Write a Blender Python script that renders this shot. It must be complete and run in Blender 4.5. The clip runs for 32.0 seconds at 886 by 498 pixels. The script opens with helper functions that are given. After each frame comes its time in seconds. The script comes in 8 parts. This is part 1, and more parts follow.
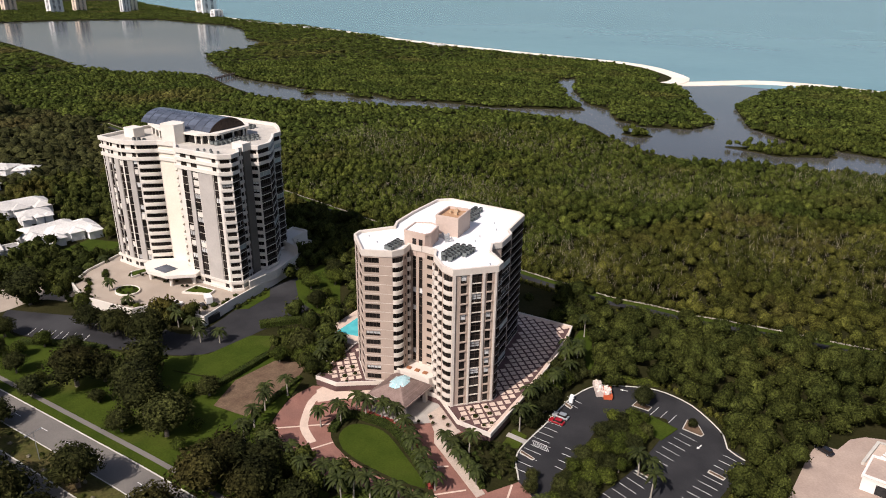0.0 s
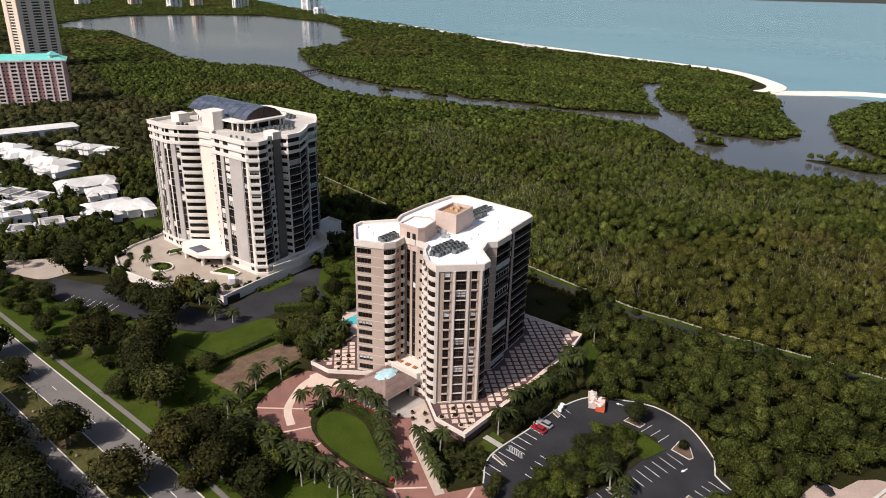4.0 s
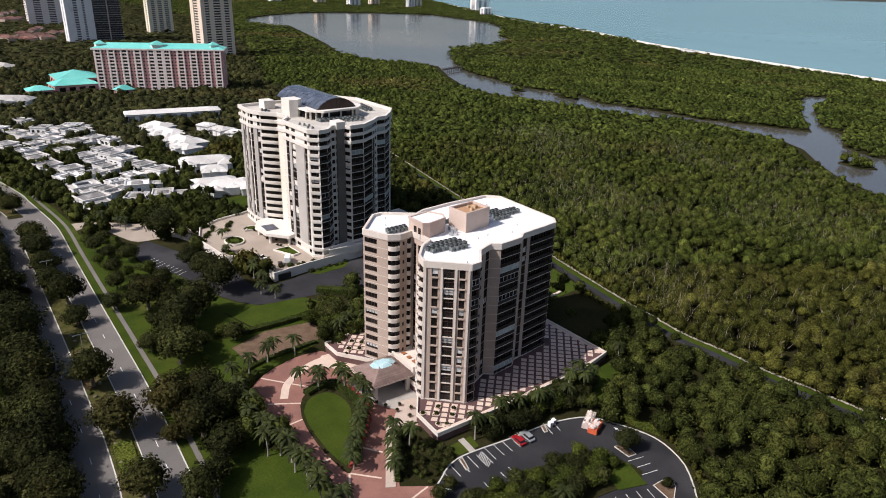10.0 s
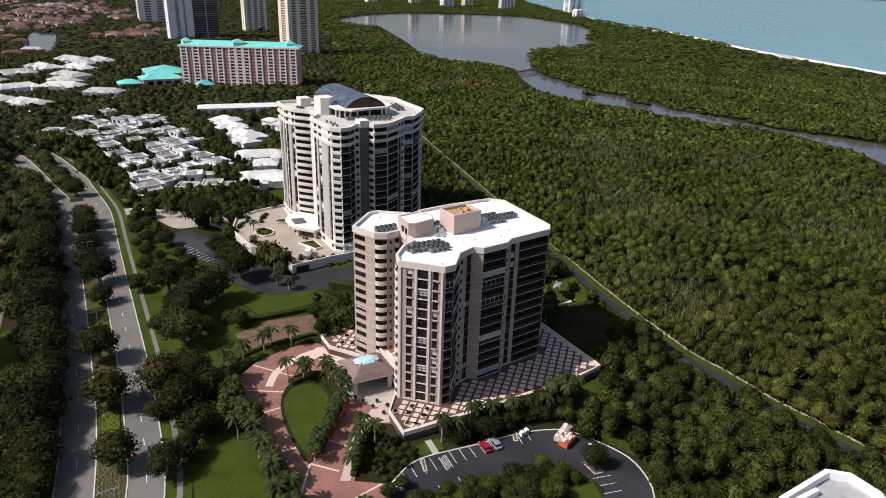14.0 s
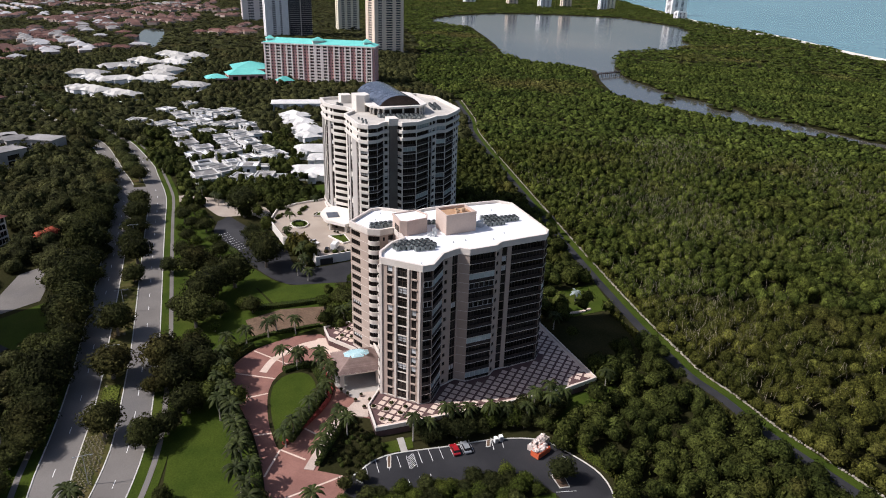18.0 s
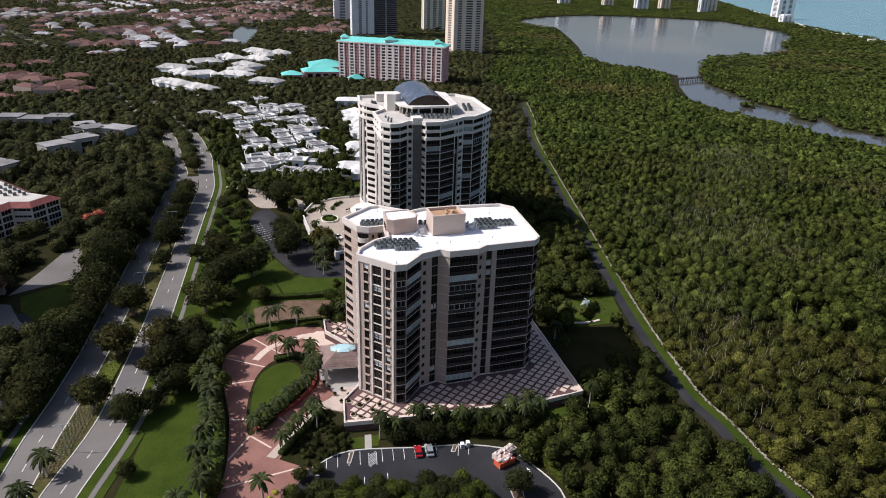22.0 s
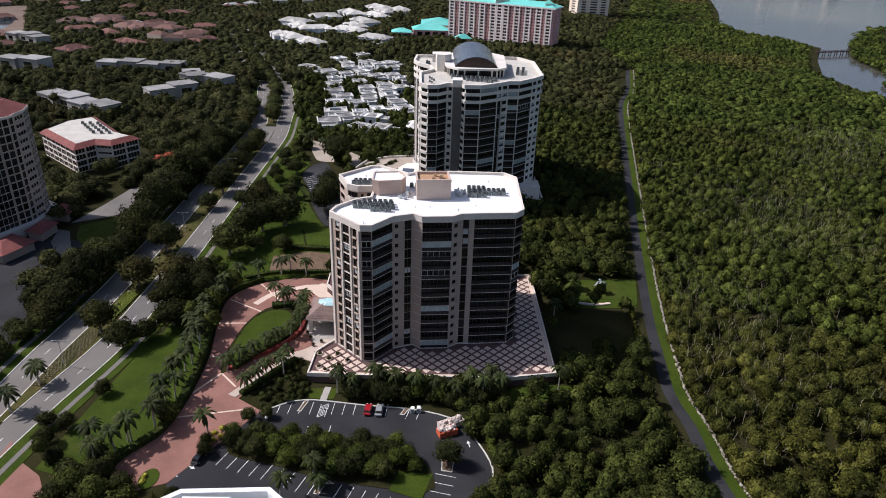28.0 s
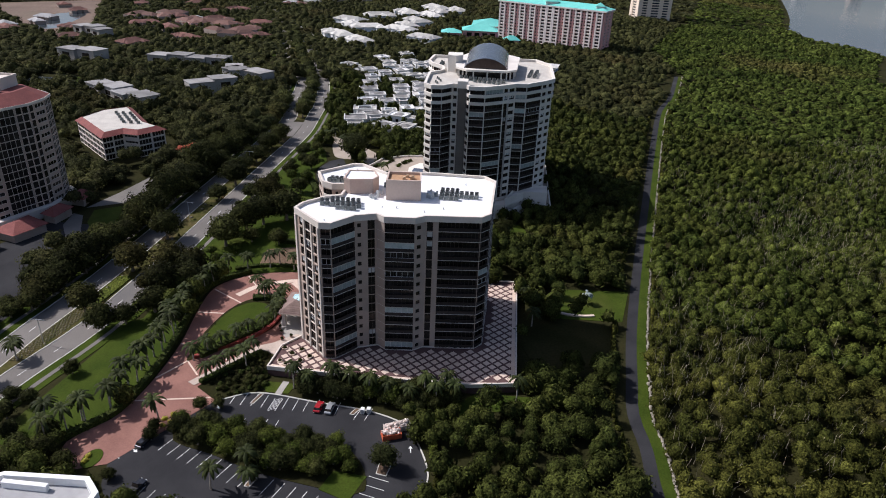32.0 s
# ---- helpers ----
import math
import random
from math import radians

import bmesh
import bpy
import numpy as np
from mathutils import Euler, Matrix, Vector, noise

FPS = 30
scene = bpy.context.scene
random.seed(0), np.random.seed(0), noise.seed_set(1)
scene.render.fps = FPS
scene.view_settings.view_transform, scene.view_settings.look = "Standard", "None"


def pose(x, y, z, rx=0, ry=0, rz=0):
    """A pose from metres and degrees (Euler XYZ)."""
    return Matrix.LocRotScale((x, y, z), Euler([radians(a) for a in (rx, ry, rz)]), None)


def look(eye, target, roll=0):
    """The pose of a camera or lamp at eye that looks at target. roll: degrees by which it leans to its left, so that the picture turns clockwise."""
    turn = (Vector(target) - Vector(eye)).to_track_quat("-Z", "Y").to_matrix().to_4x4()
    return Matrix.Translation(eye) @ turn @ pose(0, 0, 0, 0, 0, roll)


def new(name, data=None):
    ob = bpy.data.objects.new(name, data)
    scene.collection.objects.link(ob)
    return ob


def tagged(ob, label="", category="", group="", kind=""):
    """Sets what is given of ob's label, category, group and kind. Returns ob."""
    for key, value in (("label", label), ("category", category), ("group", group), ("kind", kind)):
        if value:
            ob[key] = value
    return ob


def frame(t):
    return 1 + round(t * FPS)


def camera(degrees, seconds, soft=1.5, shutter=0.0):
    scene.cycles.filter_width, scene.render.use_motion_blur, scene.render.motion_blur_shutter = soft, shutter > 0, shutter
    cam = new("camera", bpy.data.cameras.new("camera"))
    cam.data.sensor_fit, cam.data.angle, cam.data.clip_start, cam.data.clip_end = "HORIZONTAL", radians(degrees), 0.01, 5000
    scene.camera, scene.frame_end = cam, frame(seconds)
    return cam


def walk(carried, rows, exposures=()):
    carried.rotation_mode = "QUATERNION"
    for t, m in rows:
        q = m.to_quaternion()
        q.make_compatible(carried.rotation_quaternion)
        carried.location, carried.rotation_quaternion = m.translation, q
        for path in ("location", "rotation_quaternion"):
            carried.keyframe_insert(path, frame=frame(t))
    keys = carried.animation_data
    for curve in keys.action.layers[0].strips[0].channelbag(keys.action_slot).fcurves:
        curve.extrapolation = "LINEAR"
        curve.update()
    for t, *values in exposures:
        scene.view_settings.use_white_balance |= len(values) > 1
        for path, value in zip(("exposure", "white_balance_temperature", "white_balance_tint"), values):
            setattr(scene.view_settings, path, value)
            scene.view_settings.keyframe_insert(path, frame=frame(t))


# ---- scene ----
cam = camera(66.12, 32.0, soft=1.0)
# seconds, eye x y z, tilt, lean, heading
PATH = [
    (0.0, -0.04, 0.11, 117.47, 68.15, -0.80, 29.79),
    (0.5, 3.08, 2.07, 117.31, 68.14, -0.82, 30.84),
    (1.0, 6.53, 3.92, 117.08, 68.16, -0.82, 32.07),
    (1.5, 9.47, 5.99, 117.01, 68.12, -0.88, 33.14),
    (2.0, 12.40, 7.98, 116.69, 68.14, -0.96, 34.19),
    (2.5, 15.20, 10.17, 116.52, 68.12, -1.03, 35.24),
    (3.0, 17.78, 12.28, 116.08, 68.15, -1.16, 36.19),
    (3.5, 20.23, 14.43, 115.86, 68.14, -1.28, 37.11),
    (5.5, 32.06, 23.05, 117.08, 67.87, -1.36, 42.79),
    (6.0, 35.14, 25.74, 117.10, 67.85, -1.27, 44.11),
    (6.5, 38.00, 28.41, 116.94, 67.86, -1.22, 45.35),
    (7.0, 40.44, 31.20, 116.78, 67.85, -1.24, 46.45),
    (7.5, 42.55, 33.87, 116.43, 67.86, -1.32, 47.42),
    (8.0, 44.64, 36.58, 116.05, 67.89, -1.42, 48.40),
    (8.5, 46.91, 39.32, 116.08, 67.84, -1.46, 49.51),
    (9.0, 49.26, 42.19, 115.99, 67.82, -1.47, 50.69),
    (9.5, 51.38, 45.09, 115.81, 67.81, -1.53, 51.78),
    (10.0, 53.33, 47.93, 115.68, 67.82, -1.62, 52.66),
    (10.5, 56.19, 50.69, 116.65, 67.70, -1.59, 53.40),
    (11.0, 58.35, 53.63, 116.56, 67.73, -1.61, 54.20),
    (11.5, 60.41, 56.70, 116.61, 67.72, -1.63, 55.10),
    (12.0, 62.40, 59.76, 116.67, 67.71, -1.67, 55.99),
    (12.5, 64.35, 62.88, 116.68, 67.71, -1.66, 56.93),
    (13.0, 66.24, 66.08, 116.71, 67.68, -1.67, 57.89),
    (13.5, 68.05, 69.28, 116.65, 67.70, -1.65, 59.22),
    (14.0, 69.79, 72.58, 116.66, 67.69, -1.66, 60.71),
    (14.5, 71.52, 75.82, 116.72, 67.67, -1.69, 61.76),
    (16.5, 78.10, 89.01, 117.17, 67.56, -1.59, 65.20),
    (17.0, 79.37, 92.39, 117.08, 67.56, -1.59, 66.52),
    (17.5, 80.68, 95.84, 117.11, 67.52, -1.59, 67.93),
    (18.0, 81.96, 99.34, 117.14, 67.49, -1.57, 69.08),
    (18.5, 83.18, 102.90, 117.15, 67.46, -1.56, 70.18),
    (19.0, 84.25, 106.39, 117.20, 67.44, -1.58, 71.03),
    (19.5, 85.33, 109.99, 117.23, 67.43, -1.56, 71.89),
    (20.0, 86.30, 113.50, 117.30, 67.40, -1.57, 73.01),
    (20.5, 87.21, 117.07, 117.35, 67.37, -1.57, 74.06),
    (21.0, 88.07, 120.67, 117.42, 67.35, -1.56, 75.11),
    (21.5, 88.88, 124.36, 117.51, 67.34, -1.57, 76.17),
    (22.0, 89.57, 127.98, 117.58, 67.34, -1.58, 77.11),
    (22.5, 90.22, 131.65, 117.67, 67.33, -1.60, 78.01),
    (23.0, 90.80, 135.30, 117.71, 67.31, -1.62, 78.87),
    (23.5, 91.26, 139.01, 117.80, 67.15, -1.62, 80.85),
    (24.0, 91.71, 142.68, 117.88, 66.98, -1.63, 81.76),
    (24.5, 92.08, 146.34, 118.03, 66.77, -1.63, 82.75),
    (25.0, 92.39, 150.05, 118.09, 66.33, -1.62, 83.64),
    (25.5, 92.60, 153.66, 118.17, 65.75, -1.67, 84.46),
    (26.0, 92.73, 157.30, 118.20, 65.17, -1.69, 85.48),
    (26.5, 92.80, 160.97, 118.30, 64.58, -1.69, 86.58),
    (28.5, 92.56, 174.87, 118.64, 63.91, -1.81, 90.18),
    (29.0, 92.30, 178.52, 118.70, 63.89, -1.81, 90.95),
    (29.5, 91.85, 182.12, 118.67, 63.90, -1.83, 91.45),
    (30.0, 91.60, 185.47, 118.79, 63.90, -1.92, 91.98),
    (30.5, 91.10, 188.94, 118.80, 63.88, -1.93, 92.84),
    (31.0, 90.54, 192.40, 118.85, 63.85, -1.96, 93.84),
    (31.5, 89.95, 195.81, 118.87, 63.82, -1.98, 94.71),
    (32.0, 89.25, 199.17, 118.90, 63.79, -2.03, 95.51),
]
walk(cam, [(t, pose(x, y, z, rx, ry, rz)) for t, x, y, z, rx, ry, rz in PATH],
     exposures=[(0, 0.14, 6700, 18), (6, 0.14, 6500, 17), (13, 0.13, 6300, 17), (19, 0.14, 6150, 17), (26, 0.13, 6050, 17), (32, 0.10, 6050, 17)])

# ---- light ----
SUN_TURN, SUN_HIGH = 0.2, 47.0   # shadows run towards (0.2, 0.98); height in degrees
world = bpy.data.worlds.new("world")
scene.world = world
world.use_nodes = True
nt = world.node_tree
sky = nt.nodes.new("ShaderNodeTexSky")
sky.sky_type = 'NISHITA'
sky.sun_disc = False
sky.sun_elevation = radians(SUN_HIGH)
sky.sun_rotation = math.atan2(-SUN_TURN, -0.98)
sky.air_density, sky.dust_density, sky.ozone_density = 1.0, 2.4, 0.7
nt.links.new(sky.outputs[0], nt.nodes["Background"].inputs[0])
nt.nodes["Background"].inputs[1].default_value = 0.088
sun_data = bpy.data.lights.new("sun", 'SUN')
sun_data.energy, sun_data.angle, sun_data.color = 4.5, radians(0.55), (1.0, 0.96, 0.90)
sun = new("sun", sun_data)
sun.matrix_world = look((-SUN_TURN * 100, -98, 100 * math.tan(radians(SUN_HIGH))), (0, 0, 0))


# ---- materials ----
def mat(name, a, b, scale=1.0, rough=0.8, fine=12.0, grain=0.12, bump=0.0, metal=0.0, spec=0.3, rand=0.0, island=0.0, stain=None, sheer=0.0, fleck_shade=0.0):
    """Two colours mixed by a broad noise, a fine grain, leafy flecks with shade painted into their hollows, an optional
    dirt colour in patches, and a relief.
    """
    m = bpy.data.materials.new(name)
    m.use_nodes = True
    t = m.node_tree
    n, l = t.nodes, t.links
    p = n["Principled BSDF"]
    pos = n.new("ShaderNodeNewGeometry")

    def noise_at(s, detail=4.0):
        q = n.new("ShaderNodeTexNoise")
        q.inputs["Scale"].default_value, q.inputs["Detail"].default_value = s, detail
        l.new(pos.outputs["Position"], q.inputs["Vector"])
        return q.outputs["Fac"]

    def mixed(fac, c1, c2, low=0.35, high=0.65):
        r = n.new("ShaderNodeMapRange")
        r.inputs["From Min"].default_value, r.inputs["From Max"].default_value = low, high
        l.new(fac, r.inputs["Value"])
        x = n.new("ShaderNodeMix")
        x.data_type = 'RGBA'
        l.new(r.outputs[0], x.inputs[0])
        for sock, c in ((x.inputs[6], c1), (x.inputs[7], c2)):
            if isinstance(c, tuple):
                sock.default_value = (*c, 1)
            else:
                l.new(c, sock)
        return x.outputs[2]

    col = mixed(noise_at(scale), a, b)
    if stain:
        col = mixed(noise_at(scale * 0.37, 6.0), col, stain, 0.56, 0.72)
    f = noise_at(fine, 3.0)
    bright = n.new("ShaderNodeMapRange")
    bright.inputs["To Min"].default_value, bright.inputs["To Max"].default_value = 1 - 2 * grain, 1 + 2 * grain
    l.new(f, bright.inputs["Value"])
    value = bright.outputs[0]
    # shade between leaf clumps put into colour: dark hollows, bright tops of the relief
    if fleck_shade:
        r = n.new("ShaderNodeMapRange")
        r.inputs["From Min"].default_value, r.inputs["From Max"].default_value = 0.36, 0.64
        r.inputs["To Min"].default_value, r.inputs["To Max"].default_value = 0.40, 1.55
        leafy = noise_at(fleck_shade, 3.0)
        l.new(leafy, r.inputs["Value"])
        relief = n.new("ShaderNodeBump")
        relief.inputs["Strength"].default_value, relief.inputs["Distance"].default_value = 1.0, 0.9 / fleck_shade
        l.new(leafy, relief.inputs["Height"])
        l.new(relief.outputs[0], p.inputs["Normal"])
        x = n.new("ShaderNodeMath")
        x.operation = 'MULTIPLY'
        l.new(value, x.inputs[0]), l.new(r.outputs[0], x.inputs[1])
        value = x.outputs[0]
    for amount, node, sock in ((rand, "ShaderNodeObjectInfo", "Random"), (island, "ShaderNodeNewGeometry", "Random Per Island")):
        if amount:
            s = n.new(node)
            r = n.new("ShaderNodeMapRange")
            r.inputs["To Min"].default_value, r.inputs["To Max"].default_value = 1 - amount, 1 + amount
            l.new(s.outputs[sock], r.inputs["Value"])
            x = n.new("ShaderNodeMath")
            x.operation = 'MULTIPLY'
            l.new(value, x.inputs[0]), l.new(r.outputs[0], x.inputs[1])
            value = x.outputs[0]
    v = n.new("ShaderNodeVectorMath")
    v.operation = 'SCALE'
    l.new(col, v.inputs[0]), l.new(value, v.inputs["Scale"])
    l.new(v.outputs[0], p.inputs["Base Color"])
    p.inputs["Roughness"].default_value, p.inputs["Metallic"].default_value = rough, metal
    p.inputs["Specular IOR Level"].default_value = spec
    if bump:
        q = n.new("ShaderNodeBump")
        q.inputs["Strength"].default_value, q.inputs["Distance"].default_value = 0.6, bump
        l.new(f, q.inputs["Height"])
        l.new(q.outputs[0], p.inputs["Normal"])
    if sheer:
        tr = n.new("ShaderNodeBsdfTranslucent")
        l.new(v.outputs[0], tr.inputs["Color"])
        mx = n.new("ShaderNodeMixShader")
        mx.inputs[0].default_value = sheer
        l.new(p.outputs[0], mx.inputs[1]), l.new(tr.outputs[0], mx.inputs[2])
        l.new(mx.outputs[0], n["Material Output"].inputs["Surface"])
    return m


GRASS = mat("grass", (0.032, 0.051, 0.0066), (0.047, 0.067, 0.0088), 0.12, 0.9, 2.5, 0.22, 0.05, spec=0.05, stain=(0.064, 0.073, 0.015))
GROUNDCOVER = mat("low_groundcover", (0.050, 0.055, 0.014), (0.085, 0.075, 0.028), 0.25, 0.95, 1.6, 0.3, 0.15, spec=0.05, stain=(0.10, 0.07, 0.035))
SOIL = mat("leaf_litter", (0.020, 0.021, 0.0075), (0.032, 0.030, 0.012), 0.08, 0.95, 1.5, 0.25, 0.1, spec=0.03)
MULCH = mat("mulch", (0.105, 0.065, 0.040), (0.15, 0.10, 0.062), 0.3, 0.95, 1.8, 0.25, 0.15)
SAND = mat("sand", (0.72, 0.66, 0.55), (0.82, 0.77, 0.67), 0.02, 0.95, 0.6, 0.08)
ASPHALT = mat("asphalt", (0.025, 0.025, 0.027), (0.036, 0.036, 0.038), 0.1, 0.9, 6.0, 0.15, 0.01, spec=0.12, stain=(0.05, 0.05, 0.052))
ROADWAY = mat("worn_asphalt", (0.150, 0.138, 0.124), (0.190, 0.176, 0.158), 0.06, 0.9, 5.0, 0.14, 0.01, spec=0.1, stain=(0.13, 0.125, 0.12))
CONCRETE = mat("concrete", (0.34, 0.315, 0.28), (0.41, 0.385, 0.345), 0.15, 0.9, 4.0, 0.1, 0.01, stain=(0.27, 0.25, 0.22))
KERB = mat("kerb_concrete", (0.50, 0.48, 0.43), (0.58, 0.56, 0.50), 0.3, 0.9, 5.0, 0.1)
PAINT = mat("road_paint", (0.70, 0.70, 0.67), (0.80, 0.80, 0.77), 1.2, 0.7, 9.0, 0.15)
BRICK = mat("brick_paving", (0.225, 0.108, 0.083), (0.28, 0.138, 0.106), 0.15, 0.9, 3.5, 0.14, 0.01, rand=0.08, stain=(0.21, 0.107, 0.084))
CREAMP = mat("cream_paving", (0.57, 0.445, 0.36), (0.65, 0.52, 0.42), 0.2, 0.85, 3.0, 0.1, rand=0.06, stain=(0.52, 0.41, 0.32))
WALKP = mat("pale_walk_paving", (0.43, 0.35, 0.29), (0.50, 0.41, 0.34), 0.3, 0.85, 2.5, 0.12, stain=(0.38, 0.30, 0.25))
FLATSROOF = mat("dark_grey_flat_roof", (0.18, 0.175, 0.165), (0.28, 0.27, 0.255), 0.08, 0.9, 0.8, 0.15, rand=0.2, stain=(0.28, 0.275, 0.265))
REDBAND = mat("dark_red_paving", (0.085, 0.047, 0.044), (0.118, 0.067, 0.062), 0.25, 0.85, 3.0, 0.12)
COURT = mat("grey_brown_paving", (0.33, 0.275, 0.22), (0.39, 0.33, 0.265), 0.12, 0.9, 3.0, 0.1, stain=(0.28, 0.235, 0.19))
PEACH = mat("peach_paving", (0.37, 0.285, 0.235), (0.43, 0.335, 0.275), 0.15, 0.9, 2.0, 0.12, rand=0.05)
STUCCO = mat("pinkish_stucco", (0.382, 0.302, 0.247), (0.43, 0.343, 0.283), 0.15, 0.85, 2.0, 0.06, stain=(0.385, 0.30, 0.25))
TRIM = mat("cream_stucco", (0.61, 0.55, 0.482), (0.67, 0.608, 0.535), 0.2, 0.85, 2.0, 0.05, stain=(0.56, 0.48, 0.42))
PINKWALL = mat("pink_stucco", (0.50, 0.395, 0.332), (0.54, 0.432, 0.367), 0.2, 0.85, 2.0, 0.06, stain=(0.47, 0.34, 0.28))
ROOFWHITE = mat("white_roof_membrane", (0.80, 0.80, 0.79), (0.86, 0.86, 0.85), 0.15, 0.75, 1.2, 0.05, stain=(0.70, 0.70, 0.69))
WHITE = mat("off_white_stucco", (0.655, 0.61, 0.545), (0.715, 0.67, 0.60), 0.12, 0.85, 1.5, 0.05, stain=(0.58, 0.535, 0.475))
PLAINWHITE = mat("white_paint", (0.76, 0.76, 0.74), (0.82, 0.82, 0.80), 0.2, 0.7, 1.5, 0.06, stain=(0.68, 0.67, 0.64))
WARMWHITE = mat("cream_wall", (0.72, 0.65, 0.54), (0.77, 0.70, 0.59), 0.12, 0.85, 1.5, 0.05)
GREYPANEL = mat("grey_wall_panel", (0.40, 0.37, 0.34), (0.45, 0.42, 0.385), 0.15, 0.85, 1.5, 0.06, stain=(0.36, 0.33, 0.30))
ROOFBEIGE = mat("beige_roof_gravel", (0.46, 0.43, 0.38), (0.54, 0.51, 0.45), 0.2, 0.9, 2.0, 0.12, stain=(0.48, 0.44, 0.38))
GLASS = mat("dark_window_glass", (0.014, 0.012, 0.011), (0.028, 0.024, 0.022), 0.25, 0.12, 1.0, 0.25, spec=0.28, rand=0.5)
# bronze for frames and rails; recess linings use it as painted shade
BRONZE = mat("bronze_frame_and_recess_shade", (0.055, 0.038, 0.030), (0.075, 0.052, 0.042), 0.5, 0.5, 3.0, 0.1, metal=0.3)
DARKRAIL = mat("smoked_glass_rail", (0.034, 0.028, 0.026), (0.05, 0.041, 0.037), 0.4, 0.55, 2.0, 0.2, spec=0.12, rand=0.4)
SHUTTER = mat("white_shutter", (0.46, 0.47, 0.46), (0.56, 0.56, 0.55), 1.0, 0.5, 4.0, 0.06, rand=0.25)
PALEGLASS = mat("pale_grey_green_blind", (0.32, 0.37, 0.35), (0.42, 0.47, 0.45), 0.6, 0.3, 3.0, 0.1, rand=0.3)
STEEL = mat("galvanised_steel", (0.40, 0.42, 0.43), (0.50, 0.52, 0.53), 0.8, 0.45, 5.0, 0.12, metal=0.6, rand=0.2)
ACBODY = mat("grey_green_unit", (0.11, 0.125, 0.12), (0.18, 0.20, 0.195), 0.8, 0.55, 5.0, 0.1, metal=0.2, rand=0.25)
BLACK = mat("black_metal", (0.015, 0.015, 0.016), (0.03, 0.03, 0.03), 1.0, 0.6, 5.0, 0.2)
TILE = mat("brown_roof_tile", (0.19, 0.132, 0.112), (0.25, 0.178, 0.152), 0.5, 0.85, 4.0, 0.15, 0.03, rand=0.2)
REDROOF = mat("red_tile_roof", (0.17, 0.052, 0.046), (0.225, 0.072, 0.06), 0.3, 0.85, 2.5, 0.18, 0.03)
TERRACOTTA = mat("terracotta_roof", (0.105, 0.046, 0.036), (0.15, 0.069, 0.054), 0.1, 0.9, 1.0, 0.2, rand=0.3)
FARTILE = mat("red_brown_tile_roof", (0.098, 0.050, 0.039), (0.145, 0.078, 0.061), 0.02, 0.9, 0.4, 0.15, island=0.3)
SKYGLASS = mat("pale_skylight_glass", (0.35, 0.55, 0.58), (0.45, 0.64, 0.66), 0.4, 0.12, 2.0, 0.1, spec=0.5)
ARCHGLASS = mat("blue_grey_vault_glass", (0.055, 0.065, 0.085), (0.085, 0.10, 0.13), 0.12, 0.18, 1.0, 0.15, spec=0.5, rand=0.25)
POOL = mat("pool_water", (0.06, 0.42, 0.45), (0.09, 0.50, 0.52), 0.3, 0.06, 1.5, 0.06, 0.02, spec=0.5)
TURQUOISE = mat("turquoise_metal_roof", (0.12, 0.48, 0.42), (0.17, 0.56, 0.49), 0.05, 0.55, 0.5, 0.08, rand=0.1)
CORAL = mat("coral_pink_wall", (0.66, 0.34, 0.31), (0.72, 0.39, 0.355), 0.05, 0.85, 0.5, 0.06)
PALECORAL = mat("pale_pink_trim", (0.80, 0.71, 0.66), (0.84, 0.76, 0.71), 0.05, 0.85, 0.5, 0.06)
BEIGE = mat("beige_tower_wall", (0.76, 0.63, 0.50), (0.82, 0.69, 0.55), 0.02, 0.85, 0.3, 0.05)
CREAMTOWER = mat("cream_tower_wall", (0.77, 0.71, 0.54), (0.82, 0.76, 0.59), 0.02, 0.85, 0.3, 0.05)
DARKTOWER = mat("dark_tower_glass", (0.03, 0.033, 0.045), (0.05, 0.055, 0.07), 0.03, 0.2, 0.3, 0.2, spec=0.5)
HOUSEROOF = mat("pale_ridged_roof", (0.52, 0.505, 0.47), (0.63, 0.615, 0.575), 0.12, 0.85, 1.5, 0.14, rand=0.12, stain=(0.45, 0.44, 0.41))
VILLAROOF = mat("weathered_white_roof", (0.40, 0.385, 0.35), (0.52, 0.505, 0.46), 0.06, 0.85, 0.7, 0.12, rand=0.25, stain=(0.38, 0.37, 0.35))
FLATGREY = mat("grey_flat_roof", (0.30, 0.30, 0.30), (0.42, 0.41, 0.40), 0.06, 0.9, 0.8, 0.1, rand=0.2)
ROCK = mat("pale_rock", (0.19, 0.17, 0.135), (0.30, 0.27, 0.215), 0.5, 0.95, 3.0, 0.25, 0.05, rand=0.25, island=0.3)
BARK = mat("grey_brown_bark", (0.16, 0.13, 0.10), (0.24, 0.20, 0.16), 0.8, 0.95, 5.0, 0.2, 0.05)
PALMBARK = mat("palm_trunk", (0.28, 0.25, 0.21), (0.36, 0.33, 0.28), 1.0, 0.95, 6.0, 0.18, 0.03)
MANGROVE = mat("mangrove_leaves", (0.044, 0.050, 0.0105), (0.088, 0.088, 0.018), 0.05, 0.85, 0.2, 0.55, spec=0.05, island=0.4, stain=(0.100, 0.082, 0.027), sheer=0.24, fleck_shade=2.2)
GREENGROVE = mat("green_mangrove_leaves", (0.039, 0.053, 0.0105), (0.078, 0.092, 0.0175), 0.05, 0.85, 0.2, 0.55, spec=0.05, island=0.4, stain=(0.080, 0.078, 0.022), sheer=0.24, fleck_shade=2.2)
